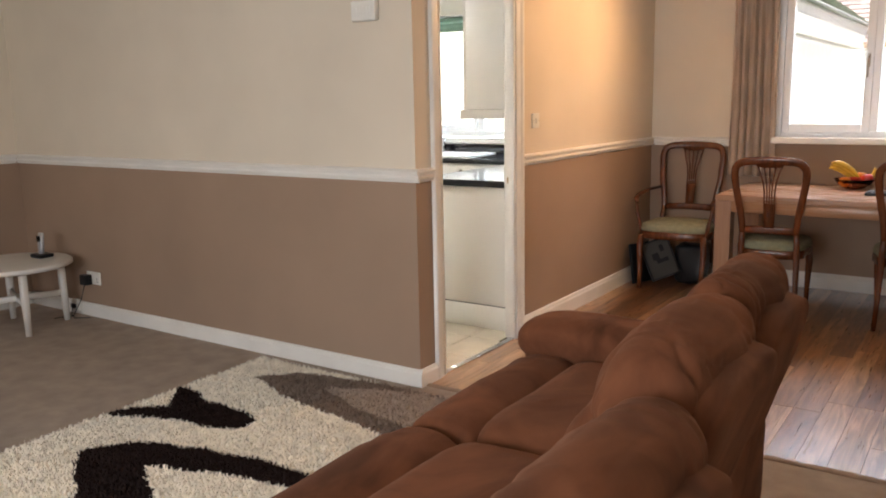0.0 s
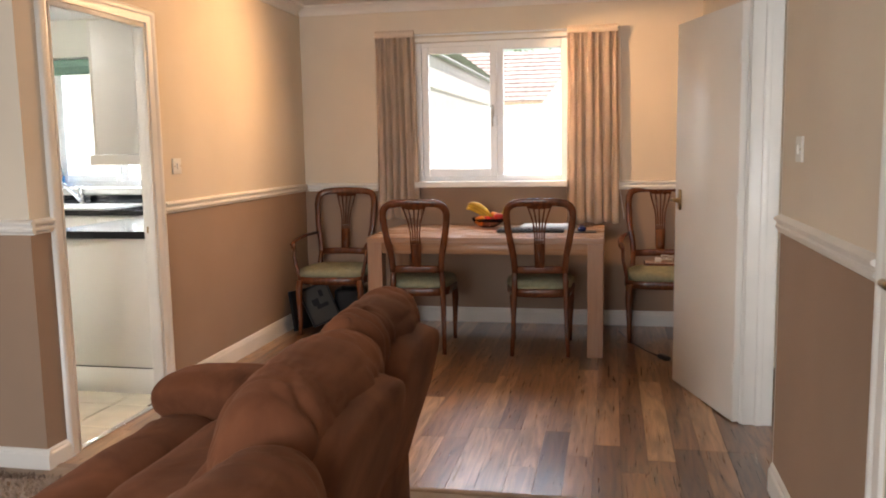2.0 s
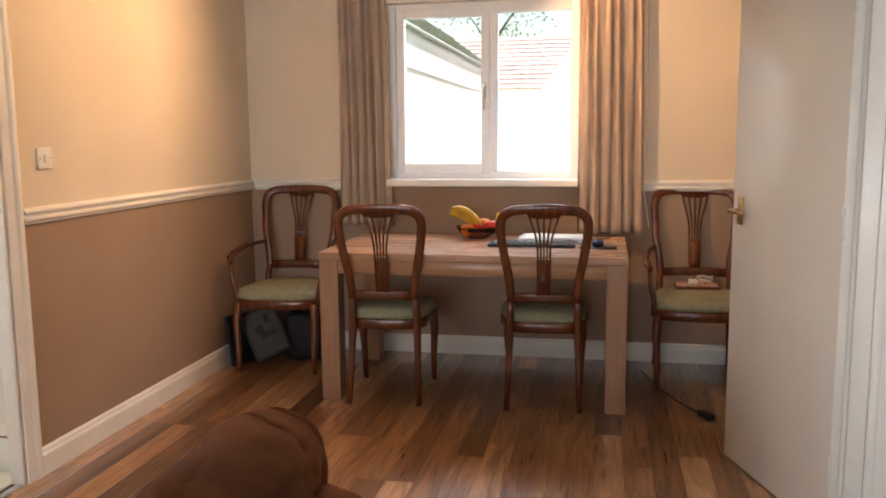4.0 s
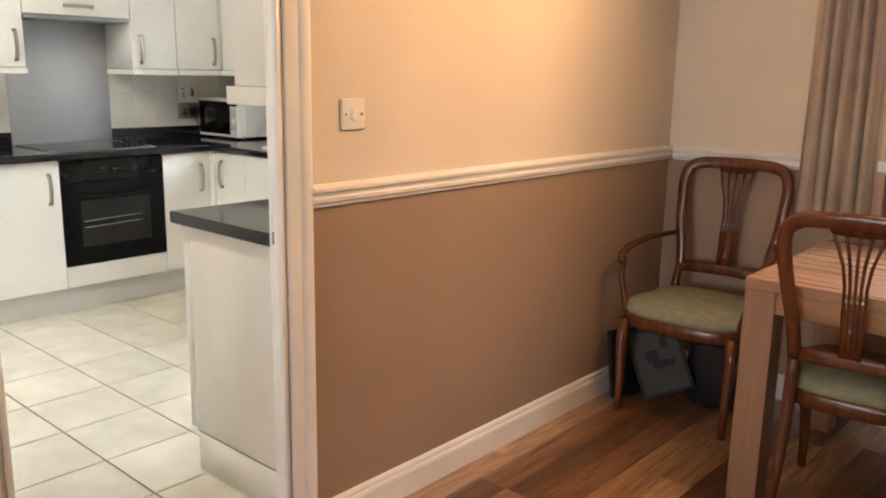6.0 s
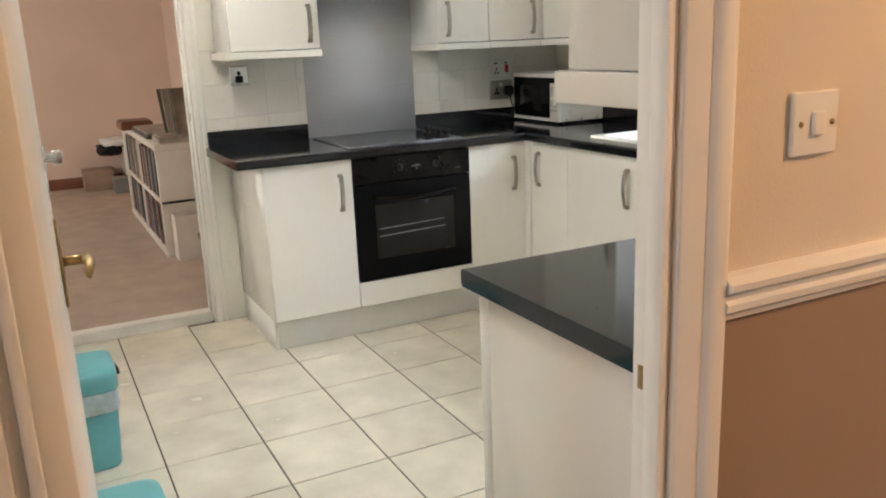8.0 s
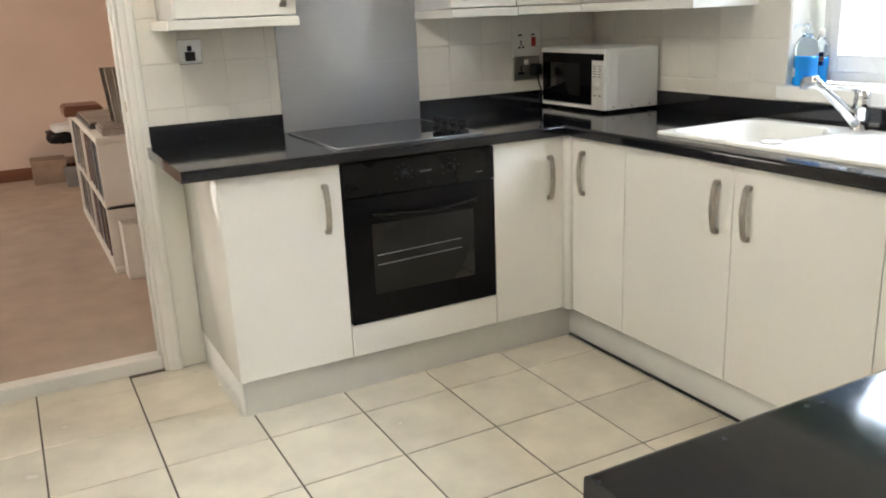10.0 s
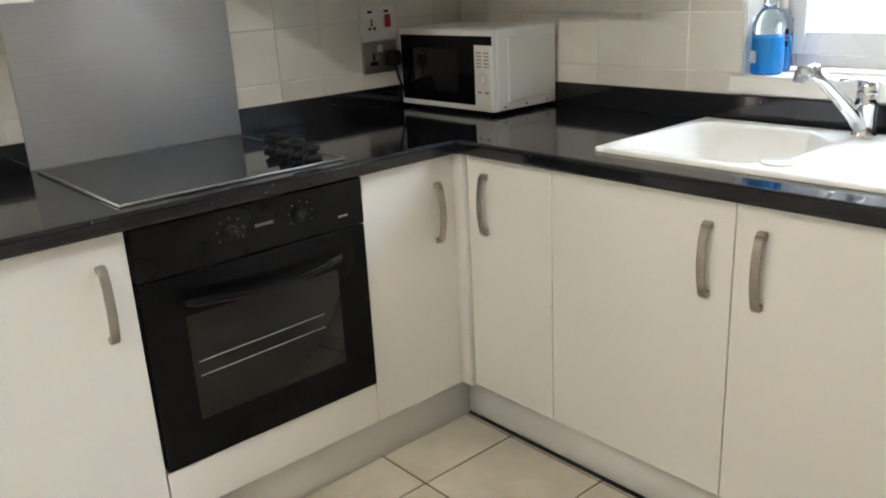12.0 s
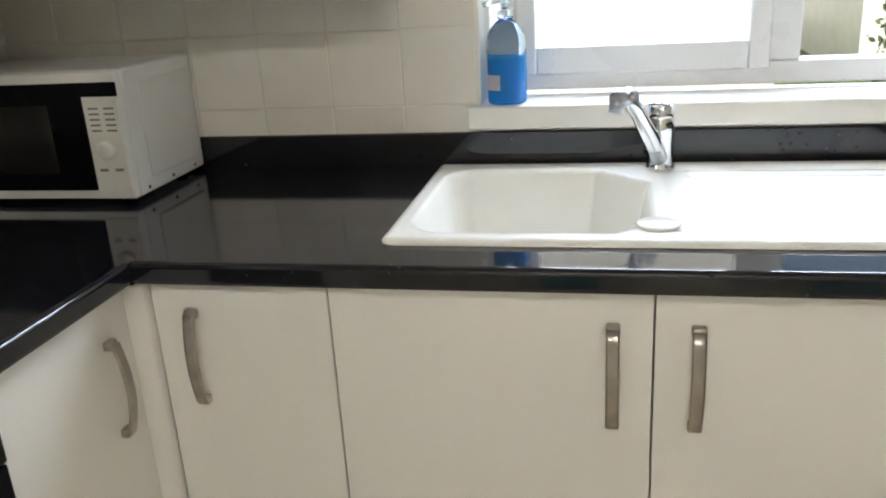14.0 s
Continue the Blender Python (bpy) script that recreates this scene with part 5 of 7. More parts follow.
def bow_handle(bm, at, turn, length=0.163, horizontal=False):
    """A bowed bar handle on a door that faces -y in its own frame, turned about z."""
    pts, sz = [], []
    for i in range(9):
        f = i / 8 - 0.5
        d = 0.016 + 0.012 * (1 - (2 * f) ** 2)
        p = (f * length, -d, 0) if horizontal else (0, -d, f * length)
        pts.append(p)
        sz.append((0.0105, 0.0035))
    m = pose(*at, 0, 0, turn)
    sweep(bm, [m @ Vector(p) for p in pts], sz, 8, m.to_3x3() @ Vector((0, 1, 0)), 4)
    for e in (-0.5, 0.5):
        p = (e * length * 0.985, 0, 0) if horizontal else (0, 0, e * length * 0.985)
        h = 0.0105
        box(bm, p[0] - (0.008 if horizontal else h), p[0] + (0.008 if horizontal else h), -0.015, 0.0, p[2] - (h if horizontal else 0.008), p[2] + (h if horizontal else 0.008), 0.002, 1, m=m)
    return bm


def door_front(unit, x0, x1, z0, z1, face, handle, gap=0.0015, horizontal=False):
    """A gloss door 18 mm thick. face 'x': looks to +x at FX or given plane; 'y': looks to -y; '-x': looks to -x."""
    kind, plane = face
    bm = B()
    if kind == "x":
        box(bm, plane - 0.018, plane, x0 + gap, x1 - gap, z0 + gap, z1 - gap, 0.0015, 2)
    elif kind == "-x":
        box(bm, plane, plane + 0.018, x0 + gap, x1 - gap, z0 + gap, z1 - gap, 0.0015, 2)
    else:
        box(bm, x0 + gap, x1 - gap, plane, plane + 0.018, z0 + gap, z1 - gap, 0.0015, 2)
    d = part("door", bm, CAB, unit)
    if handle:
        bm = B()
        u, z = handle
        at, turn = {"x": ((plane, u, z), 90), "-x": ((plane, u, z), -90), "y": ((u, plane, z), 0)}[kind]
        bow_handle(bm, at, turn, horizontal=horizontal)
        part("handle", bm, HANDLE, d, "bowed brushed nickel handle")
    return d


def body_box(unit, x0, x1, y0, y1, z0, z1, name="body", mat_=CAB_BODY):
    bm = B()
    box(bm, x0, x1, y0, y1, z0, z1, 0.0015, 1)
    return part(name, bm, mat_, unit)


# base units: oven run
u = thing("base_cabinet", (-3.13, 1.36, 0), "ivory gloss base cabinet with one door and a side panel", "cabinet", "kitchen base cabinets")
body_box(u, -3.43, FX - 0.019, 1.179, 1.581, 0.145, WT0 - 0.001)
body_box(u, -3.43, FX - 0.001, 1.160, 1.178, 0.146, WT0 - 0.001, "side_panel", CAB)
body_box(u, -3.43, FX - 0.045, 1.163, 1.178, 0.0, 0.141, "side_plinth", CAB_BODY)
# black strip put in for the shade in the gap above the plinth
body_box(u, -3.43, FX - 0.047, 1.1645, 1.1778, 0.1412, 0.1458, "shadow_gap", BLACK)
door_front(u, 1.160, 1.583, 0.148, WT0 - 0.004, ("x", FX), (1.520, 0.72))
u = thing("base_cabinet", (-3.13, 2.37, 0), "ivory gloss base cabinet beside the oven", "cabinet", "kitchen base cabinets")
body_box(u, -3.43, FX - 0.019, 2.205, 2.545, 0.145, WT0 - 0.001)
door_front(u, 2.203, 2.530, 0.148, WT0 - 0.004, ("x", FX), (2.460, 0.712))
u = thing("base_cabinet", (-2.6, 2.85, 0), "ivory gloss corner base cabinet under the worktop", "cabinet", "kitchen base cabinets")
body_box(u, FX - 0.3, -2.457, FY + 0.019, 3.165, 0.145, WT0 - 0.001)
bm = B()
box(bm, FX - 0.017, -2.772, FY - 0.0165, FY + 0.018, 0.148, WT0 - 0.004, 0.001, 1)
part("corner_post", bm, CAB, u)
door_front(u, -2.770, -2.456, 0.148, WT0 - 0.004, ("y", FY), (-2.697, 0.735))
for a, b, hx in ((-2.456, -1.944, -2.005), (-1.944, -1.43, -1.880)):
    u = thing("base_cabinet", ((a + b) / 2, 2.85, 0), "ivory gloss base cabinet under the sink", "cabinet", "kitchen base cabinets")
    body_box(u, a + 0.001, b - 0.001, FY + 0.019, 3.165, 0.145, 0.70)
    door_front(u, a, b, 0.148, WT0 - 0.004, ("y", FY), (hx, 0.730))
u = thing("base_cabinet", (-1.08, 2.85, 0), "ivory gloss base cabinet under the worktop", "cabinet", "kitchen base cabinets")
body_box(u, -1.429, -0.70, FY + 0.019, 3.165, 0.145, 0.70)
door_front(u, -1.43, -0.72, 0.148, WT0 - 0.004, ("y", FY), (-1.38, 0.735))
# peninsula run along the dining wall
u = thing("base_cabinet", (-0.4, 1.5, 0), "ivory gloss base cabinet run beside the doorway", "cabinet", "kitchen base cabinets")
body_box(u, -0.668, -0.066, 1.074, 1.80, 0.145, WT0 - 0.001)
body_box(u, -0.640, -0.066, 1.0560, 1.0730, 0.150, WT0 - 0.001, "side_panel", CAB)
body_box(u, -0.686, -0.641, 1.0600, 1.0735, 0.152, WT0 - 0.001, "corner_strip", CAB_BODY)
body_box(u, -0.640, -0.066, 1.0575, 1.0735, 0.0, 0.143, "side_plinth", CAB)
# the gap's shade again, as a black strip between panel and plinth
body_box(u, -0.640, -0.066, 1.0595, 1.0733, 0.1432, 0.1498, "shadow_gap", BLACK)
door_front(u, 1.075, 1.80, 0.148, WT0 - 0.004, ("-x", -0.688), (1.74, 0.735))
u = thing("base_cabinet", (-0.4, 2.1, 0), "ivory gloss base cabinet beside the doorway run", "cabinet", "kitchen base cabinets")
body_box(u, -0.668, -0.066, 1.802, 2.545, 0.145, WT0 - 0.001)
door_front(u, 1.802, 2.53, 0.148, WT0 - 0.004, ("-x", -0.688), (1.86, 0.735))

for nm, dims in (("trim_plinth_oven", (-3.42, FX - 0.040, 1.1785, 2.61, 0.0, 0.1445)), ("trim_plinth_sink", (FX - 0.040, -0.74, FY + 0.043, 3.1, 0.0, 0.1445)), ("trim_plinth_doorway", (-0.640, -0.07, 1.0745, 2.58, 0.0, 0.1440))):
    bm = B()
    box(bm, *dims, 0.001, 1)
    setting(nm, bm, CAB_BODY, "white kitchen plinth board", "plinth", False)
bm = B()
box(bm, FX - 0.036, -0.75, FY + 0.036, FY + 0.0425, 0.0005, 0.012, 0.001, 1)
setting("trim_plinth_seal", bm, BLACK, "black sealing strip under the plinth", "trim", False)


def worktop_length(bm, along, u0, u1, nose, back, z0, z1, r=0.010):
    """A straight length of worktop with a rounded front edge; along: 'x' or 'y'; nose and back: the other coordinate."""
    d = 1 if back > nose else -1
    arc = [(r - r * math.sin(k * math.pi / 12), r - r * math.cos(k * math.pi / 12)) for k in range(7)]
    outline = [(back, z0)] + [(nose + d * a, z0 + h) for a, h in arc] + [(nose + d * a, z1 - h) for a, h in reversed(arc)] + [(back, z1)]
    ends = [[bm.verts.new((u, v, z) if along == "x" else (v, u, z)) for v, z in outline] for u in (u0, u1)]
    n = len(outline)
    for k in range(n):
        bm.faces.new((ends[0][k], ends[0][(k + 1) % n], ends[1][(k + 1) % n], ends[1][k]))
    bm.faces.new(ends[0])
    bm.faces.new(list(reversed(ends[1])))
    return bm


wt = thing("worktop", (-3.1, 2.8, WT0), "black speckled stone-effect laminate worktop", "worktop")
WF, WYF = FX + 0.032, FY - 0.032
SX0, SX1, SY0, SY1 = -2.36, -1.40, 2.625, 3.125     # cut-out for the sink
for nm, run in (
        ("oven_side", ("y", 1.045, WYF, WF, -3.438)),
        ("corner_side", ("x", WF, SX0, WYF, 3.168)),
        ("front_strip", ("x", SX0, SX1, WYF, SY0)),
        ("sink_side", ("x", SX1, -0.731, WYF, 3.168)),
        ("doorway_side", ("y", 1.042, WYF, -0.731, -0.064))):
    bm = B()
    worktop_length(bm, *run, WT0, WT1)
    part(nm, bm, WORKTOP, wt, flat=True)
for nm, dims in (("corner_fill", (-3.438, WF, WYF, 3.168)), ("back_strip", (SX0, SX1, SY1, 3.168)), ("doorway_corner", (-0.731, -0.064, WYF, 3.168))):
    bm = B()
    box(bm, *dims, WT0, WT1)
    part(nm, bm, WORKTOP, wt, flat=True)
for dims in ((-3.439, -3.422, 1.047, 1.584, WT1, 0.990), (-3.439, -3.422, 2.207, 3.15, WT1, 0.990), (-3.422, -0.064, 3.150, 3.168, WT1, 0.9905), (-0.080, -0.062, 1.06, 3.15, WT1, 0.990)):
    bm = B()
    box(bm, *dims, 0.003)
    part("upstand", bm, WORKTOP, wt)

# oven
ov = thing("oven", (-2.95, 1.89, 0.265), "black built-in single electric oven", "oven")
body_box(ov, -3.40, FX - 0.012, 1.590, 2.198, 0.27, WT0 - 0.003, "body", BLACK)
bm = B()
box(bm, FX - 0.0115, FX + 0.008, 1.588, 2.201, 0.745, WT0 - 0.006, 0.003)
fascia = part("control_panel", bm, GLOSS_BLACK, ov)
for yk in (1.822, 2.012):
    bm = B()
    lathe(bm, [(0.017, 0), (0.016, 0.014), (0.013, 0.022), (0, 0.022)], (FX + 0.008, yk, 0.81), 20, m=pose(0, 0, 0, 0, 90, 0))
    box(bm, FX + 0.028, FX + 0.034, yk - 0.003, yk + 0.003, 0.797, 0.823, 0.001, 1)
    kn = part("knob", bm, BLACK, fascia)
    bm = B()
    box(bm, FX + 0.0335, FX + 0.0352, yk - 0.002, yk + 0.002, 0.812, 0.821, 0.0004, 1)
    for k in range(7):
        a = radians(-120 + 40 * k)
        box(bm, FX + 0.0078, FX + 0.0086, yk + 0.034 * math.sin(a) - 0.002, yk + 0.034 * math.sin(a) + 0.002, 0.81 + 0.034 * math.cos(a) - 0.002, 0.81 + 0.034 * math.cos(a) + 0.002)
    tagged(part("dial_marks", bm, DIM_PRINT, fascia, flat=True), kind="stuff")
bm = B()
box(bm, FX + 0.0078, FX + 0.0088, 1.885, 1.935, 0.806, 0.813)
part("badge", bm, DIM_PRINT, fascia, flat=True)
bm = B()
box(bm, FX + 0.0078, FX + 0.0088, 2.12, 2.15, 0.775, 0.780)
part("printed_mark", bm, DIM_PRINT, fascia, flat=True)
bm = B()
box(bm, FX - 0.0115, FX + 0.006, 1.588, 2.201, 0.272, 0.741, 0.003)
od = part("oven_door", bm, BLACK_GLASS, ov)
bm = B()
box(bm, FX + 0.0055, FX + 0.0075, 1.685, 2.105, 0.375, 0.640, 0.0008, 1)
part("door_window", bm, DARK_GLASS, od, "dark oven window")
bm = B()
for z in (0.528, 0.492):
    rod(bm, (FX + 0.0082, 1.70, z - 0.006), (FX + 0.0082, 2.05, z + 0.004), 0.0016, seg=6)
part("shelf_wire", bm, STEEL, od)
bm = B()
pts = [(FX + 0.006, 1.675, 0.678), (FX + 0.03, 1.69, 0.678)] + [(FX + 0.036 + 0.012 * math.sin(math.pi * i / 8), 1.70 + 0.39 * i / 8, 0.678 - 0.014 * math.sin(math.pi * i / 8)) for i in range(9)] + [(FX + 0.03, 2.10, 0.678), (FX + 0.006, 2.115, 0.678)]
sweep(bm, pts, (0.008, 0.010), 10)
part("door_handle", bm, GLOSS_BLACK, od, "curved glossy black bar handle")
u = thing("filler_panel", (-2.82, 1.89, 0.148), "ivory panel below the oven", "panel")
bm = B()
box(bm, FX - 0.018, FX, 1.5845, 2.2015, 0.1485, 0.2685, 0.0015)
part("panel", bm, CAB, u)

# hob and splashback
hb = thing("hob", (-3.1, 1.88, WT1), "black ceramic hob with four knobs", "hob")
bm = B()
box(bm, -3.378, -2.832, 1.594, 2.170, WT1 + 0.0005, WT1 + 0.006, 0.002)
part("glass_plate", bm, HOB_GLASS, hb)
bm = B()
for d in ((-3.384, -2.826, 1.588, 1.5935), (-3.384, -2.826, 2.1705, 2.176), (-3.384, -3.3785, 1.5935, 2.1705), (-2.8315, -2.826, 1.5935, 2.1705)):
    box(bm, d[0], d[1], d[2], d[3], WT1 + 0.0006, WT1 + 0.0072, 0.0015, 1)
part("trim_frame", bm, STEEL, hb, "thin steel edge")
for i in range(4):
    bm = B()
    lathe(bm, [(0.025, 0), (0.0245, 0.010), (0.013, 0.013), (0.012, 0.020), (0.023, 0.025), (0.021, 0.038), (0.0, 0.040)], (-3.075 + 0.066 * i, 2.110, WT1 + 0.006), 16)
    box(bm, -3.078 + 0.066 * i, -3.072 + 0.066 * i, 2.089, 2.131, WT1 + 0.043, WT1 + 0.051, 0.001, 1)
    part("knob", bm, BLACK, hb)
sp = thing("splashback", (-3.43, 1.89, 0.92), "brushed stainless steel splashback behind the hob", "splashback")
bm = B()
box(bm, -3.434, -3.424, 1.5855, 2.2055, WT1 + 0.0005, 1.66, 0.001, 1)
part("sheet", bm, SPLASH, sp)

# wall units
WU = -3.10


def pelmet(unit, x0, x1, y0, y1, z0, z1):
    bm = B()
    box(bm, x0, x1, y0, y1, z0, z1, 0.002)
    return part("pelmet", bm, CAB, unit)


u = thing("wall_cabinet", (-3.27, 1.355, 1.34), "ivory gloss wall cabinet with one door", "cabinet", "kitchen wall cabinets")
body_box(u, -3.437, WU - 0.02, 1.145, 1.572, 1.372, 2.06)
door_front(u, 1.143, 1.573, 1.374, 2.06, ("x", WU), (1.522, 1.49))
pelmet(u, -3.437, WU + 0.014, 1.118, 1.576, 1.337, 1.370)
u = thing("wall_cabinet", (-3.27, 1.89, 1.65), "ivory gloss bridging cabinet above the hob", "cabinet", "kitchen wall cabinets")
body_box(u, -3.437, WU - 0.02, 1.577, 2.202, 1.665, 2.06)
door_front(u, 1.575, 2.203, 1.665, 2.06, ("x", WU), (1.89, 1.72), horizontal=True)
ho = thing("cooker_hood", (-3.25, 1.89, 1.62), "dark integrated cooker hood under the cabinet", "cooker hood")
bm = B()
box(bm, -3.42, WU - 0.004, 1.582, 2.198, 1.642, 1.6635, 0.003)
part("body", bm, STEEL, ho)
for a, b, hy in ((2.205, 2.506, 2.262), (2.507, 2.826, 2.775)):
    u = thing("wall_cabinet", (-3.27, (a + b) / 2, 1.34), "ivory gloss wall cabinet with one door", "cabinet", "kitchen wall cabinets")
    body_box(u, -3.437, WU - 0.02, a + 0.001, b - 0.001, 1.372, 2.06)
    door_front(u, a, b, 1.374, 2.06, ("x", WU), (hy, 1.49))
    pelmet(u, -3.437, WU + 0.012, a - (0.004 if a < 2.3 else -0.0005), b, 1.337, 1.370)
u = thing("wall_cabinet", (-2.9, 3.0, 1.34), "ivory gloss corner wall cabinet", "cabinet", "kitchen wall cabinets")
body_box(u, -3.437, -2.445, 2.862, 3.165, 1.372, 2.06)
bm = B()
box(bm, -3.437, WU - 0.001, 2.828, 2.861, 1.374, 2.06, 0.001, 1)
part("corner_post", bm, CAB, u)
door_front(u, -3.097, -2.445, 1.374, 2.06, ("y", 2.843), (-2.50, 1.49))
pelmet(u, -3.437, -2.44, 2.829, 3.165, 1.3375, 1.3705)
u = thing("wall_cabinet", (-0.28, 1.5, 1.3), "ivory gloss wall cabinet beside the doorway", "cabinet", "kitchen wall cabinets")
body_box(u, -0.415, -0.064, 1.112, 1.70, 1.332, 2.05)
door_front(u, 1.112, 1.70, 1.332, 2.05, ("-x", -0.434), (1.64, 1.45))
pelmet(u, -0.452, -0.064, 1.095, 1.70, 1.275, 1.330)

# sockets
so = thing("cooker_switch", (-3.44, 1.247, 1.255), "chrome switched socket plate on the tiles", "socket")
bm = B()
box(bm, -3.430, -3.420, 1.202, 1.291, 1.209, 1.302, 0.003)
part("plate", bm, CHROME, so)
# no real plug: lower box paints the chrome's dark reflection, upper is the black rocker
bm = B()
box(bm, -3.4205, -3.409, 1.228, 1.264, 1.222, 1.256, 0.003)
box(bm, -3.4205, -3.414, 1.238, 1.254, 1.258, 1.278, 0.002)
part("plug", bm, BLACK, so)
for nm, z0, z1, mt in (("cooker_control_unit", 1.150, 1.262, WHITE_PLASTIC), ("wall_socket", 1.040, 1.147, HANDLE)):
    so = thing(nm, (-3.44, 2.765, z0), "white cooker switch unit with a red rocker" if mt is WHITE_PLASTIC else "grey metal double socket with a black plug", "socket")
    bm = B()
    box(bm, -3.431, -3.419, 2.693, 2.838, z0, z1, 0.003)
    part("plate", bm, mt, so)
    if mt is WHITE_PLASTIC:
        bm = B()
        box(bm, -3.420, -3.411, 2.792, 2.812, z0 + 0.042, z0 + 0.085, 0.002)
        part("red_rocker", bm, RED, so, "red rocker switch")
        for y, z, w, h in ((2.735, 0.060, 0.003, 0.012), (2.726, 0.040, 0.006, 0.004), (2.746, 0.040, 0.006, 0.004), (2.730, 0.095, 0.010, 0.004), (2.800, 0.095, 0.010, 0.004)):
            bm = B()
            box(bm, -3.4195, -3.4180, y - w, y + w, z0 + z - h, z0 + z + h)
            part("pin_hole", bm, BLACK, so, flat=True)
    else:
        for y, z, w, h in ((2.735, 0.055, 0.004, 0.012), (2.735, 0.034, 0.016, 0.006)):
            bm = B()
            box(bm, -3.4195, -3.4178, y - w, y + w, z0 + z - h, z0 + z + h)
            part("pin_hole", bm, BLACK, so, flat=True)
        bm = B()
        box(bm, -3.4195, -3.412, 2.752, 2.772, z0 + 0.072, z0 + 0.094, 0.002)
        part("switch_rocker", bm, WHITE_PLASTIC, so)
        bm = B()
        cushion(bm, (-3.400, 2.803, z0 + 0.048), (0.045, 0.055, 0.055), (0.5, 0.6), None, 12)
        sweep(bm, [(-3.395, 2.806, z0 + 0.03), (-3.39, 2.815, z0 - 0.02), (-3.395, 2.84, z0 - 0.07), (-3.40, 2.86, z0 - 0.10)], (0.004, 0.004), 8)
        part("plug", bm, BLACK, so, "black plug and cable")

# microwave
mw = thing("microwave", (-3.19, 3.0, WT1), "white microwave oven with a black glass door", "microwave")
MX0, MX1, MY0, MY1, MZ0, MZ1 = -3.413, -2.955, 2.845, 3.145, WT1 + 0.012, 1.186
bm = B()
box(bm, MX0, MX1, MY0 + 0.02, MY1, MZ0, MZ1, 0.006)
part("body", bm, WHITE_METAL, mw)
bm = B()
box(bm, MX0 + 0.001, MX1 - 0.001, MY0, MY0 + 0.0195, MZ0 + 0.001, MZ1 - 0.002, 0.004)
fr = part("front_frame", bm, WHITE_METAL, mw)
bm = B()
box(bm, MX0 + 0.012, MX1 - 0.082, MY0 - 0.004, MY0 + 0.002, MZ0 + 0.020, MZ1 - 0.022, 0.002)
box(bm, MX1 - 0.084, MX1 - 0.002, MY0 - 0.004, MY0 + 0.002, MZ1 - 0.050, MZ1 - 0.022, 0.002)
dr = part("door_glass", bm, BLACK_GLASS, mw, "black glass door")
bm = B()
box(bm, MX0 + 0.08, MX1 - 0.16, MY0 - 0.0052, MY0 - 0.0035, MZ0 + 0.055, MZ1 - 0.065, 0.0005, 1)
part("viewing_window", bm, DARK_GLASS, dr)
bm = B()
box(bm, MX1 - 0.080, MX1 - 0.004, MY0 - 0.003, MY0 + 0.002, MZ0 + 0.014, MZ1 - 0.052, 0.002)
cp = part("control_panel", bm, WHITE_PLASTIC, mw)
bm = B()
lathe(bm, [(0.019, 0), (0.018, 0.012), (0.013, 0.017), (0, 0.017)], (MX1 - 0.042, MY0 - 0.003, MZ0 + 0.105), 18, m=pose(0, 0, 0, 90, 0, 0))
part("knob", bm, WHITE_PLASTIC, cp)
bm = B()
for r in range(5):
    for c in range(2):
        box(bm, MX1 - 0.070 + 0.034 * c, MX1 - 0.048 + 0.034 * c, MY0 - 0.0036, MY0 - 0.0028, MZ1 - 0.075 - 0.011 * r, MZ1 - 0.071 - 0.011 * r)
for c in range(2):
    box(bm, MX1 - 0.068 + 0.034 * c, MX1 - 0.050 + 0.034 * c, MY0 - 0.0036, MY0 - 0.0028, MZ0 + 0.060, MZ0 + 0.066)
tagged(part("printed_labels", bm, GREY_PRINT, cp, flat=True), kind="stuff")
bm = B()
box(bm, MX1 - 0.001, MX1 + 0.003, MY0 + 0.07, MY1 - 0.02, MZ0 + 0.03, MZ1 - 0.03, 0.003)
part("side_pressing", bm, WHITE_METAL, mw)
bm = B()
for y in (MY0 + 0.05, MY0 + 0.15, MY0 + 0.25):
    box(bm, MX1 - 0.001, MX1 + 0.0015, y, y + 0.006, MZ0 + 0.010, MZ0 + 0.016)
part("vent_hole", bm, BLACK, mw, flat=True)
for x in (MX0 + 0.04, MX1 - 0.04):
    for y in (MY0 + 0.04, MY1 - 0.04):
        bm = B()
        rod(bm, (x, y, WT1), (x, y, MZ0 + 0.001), 0.014)
        part("foot", bm, BLACK, mw)


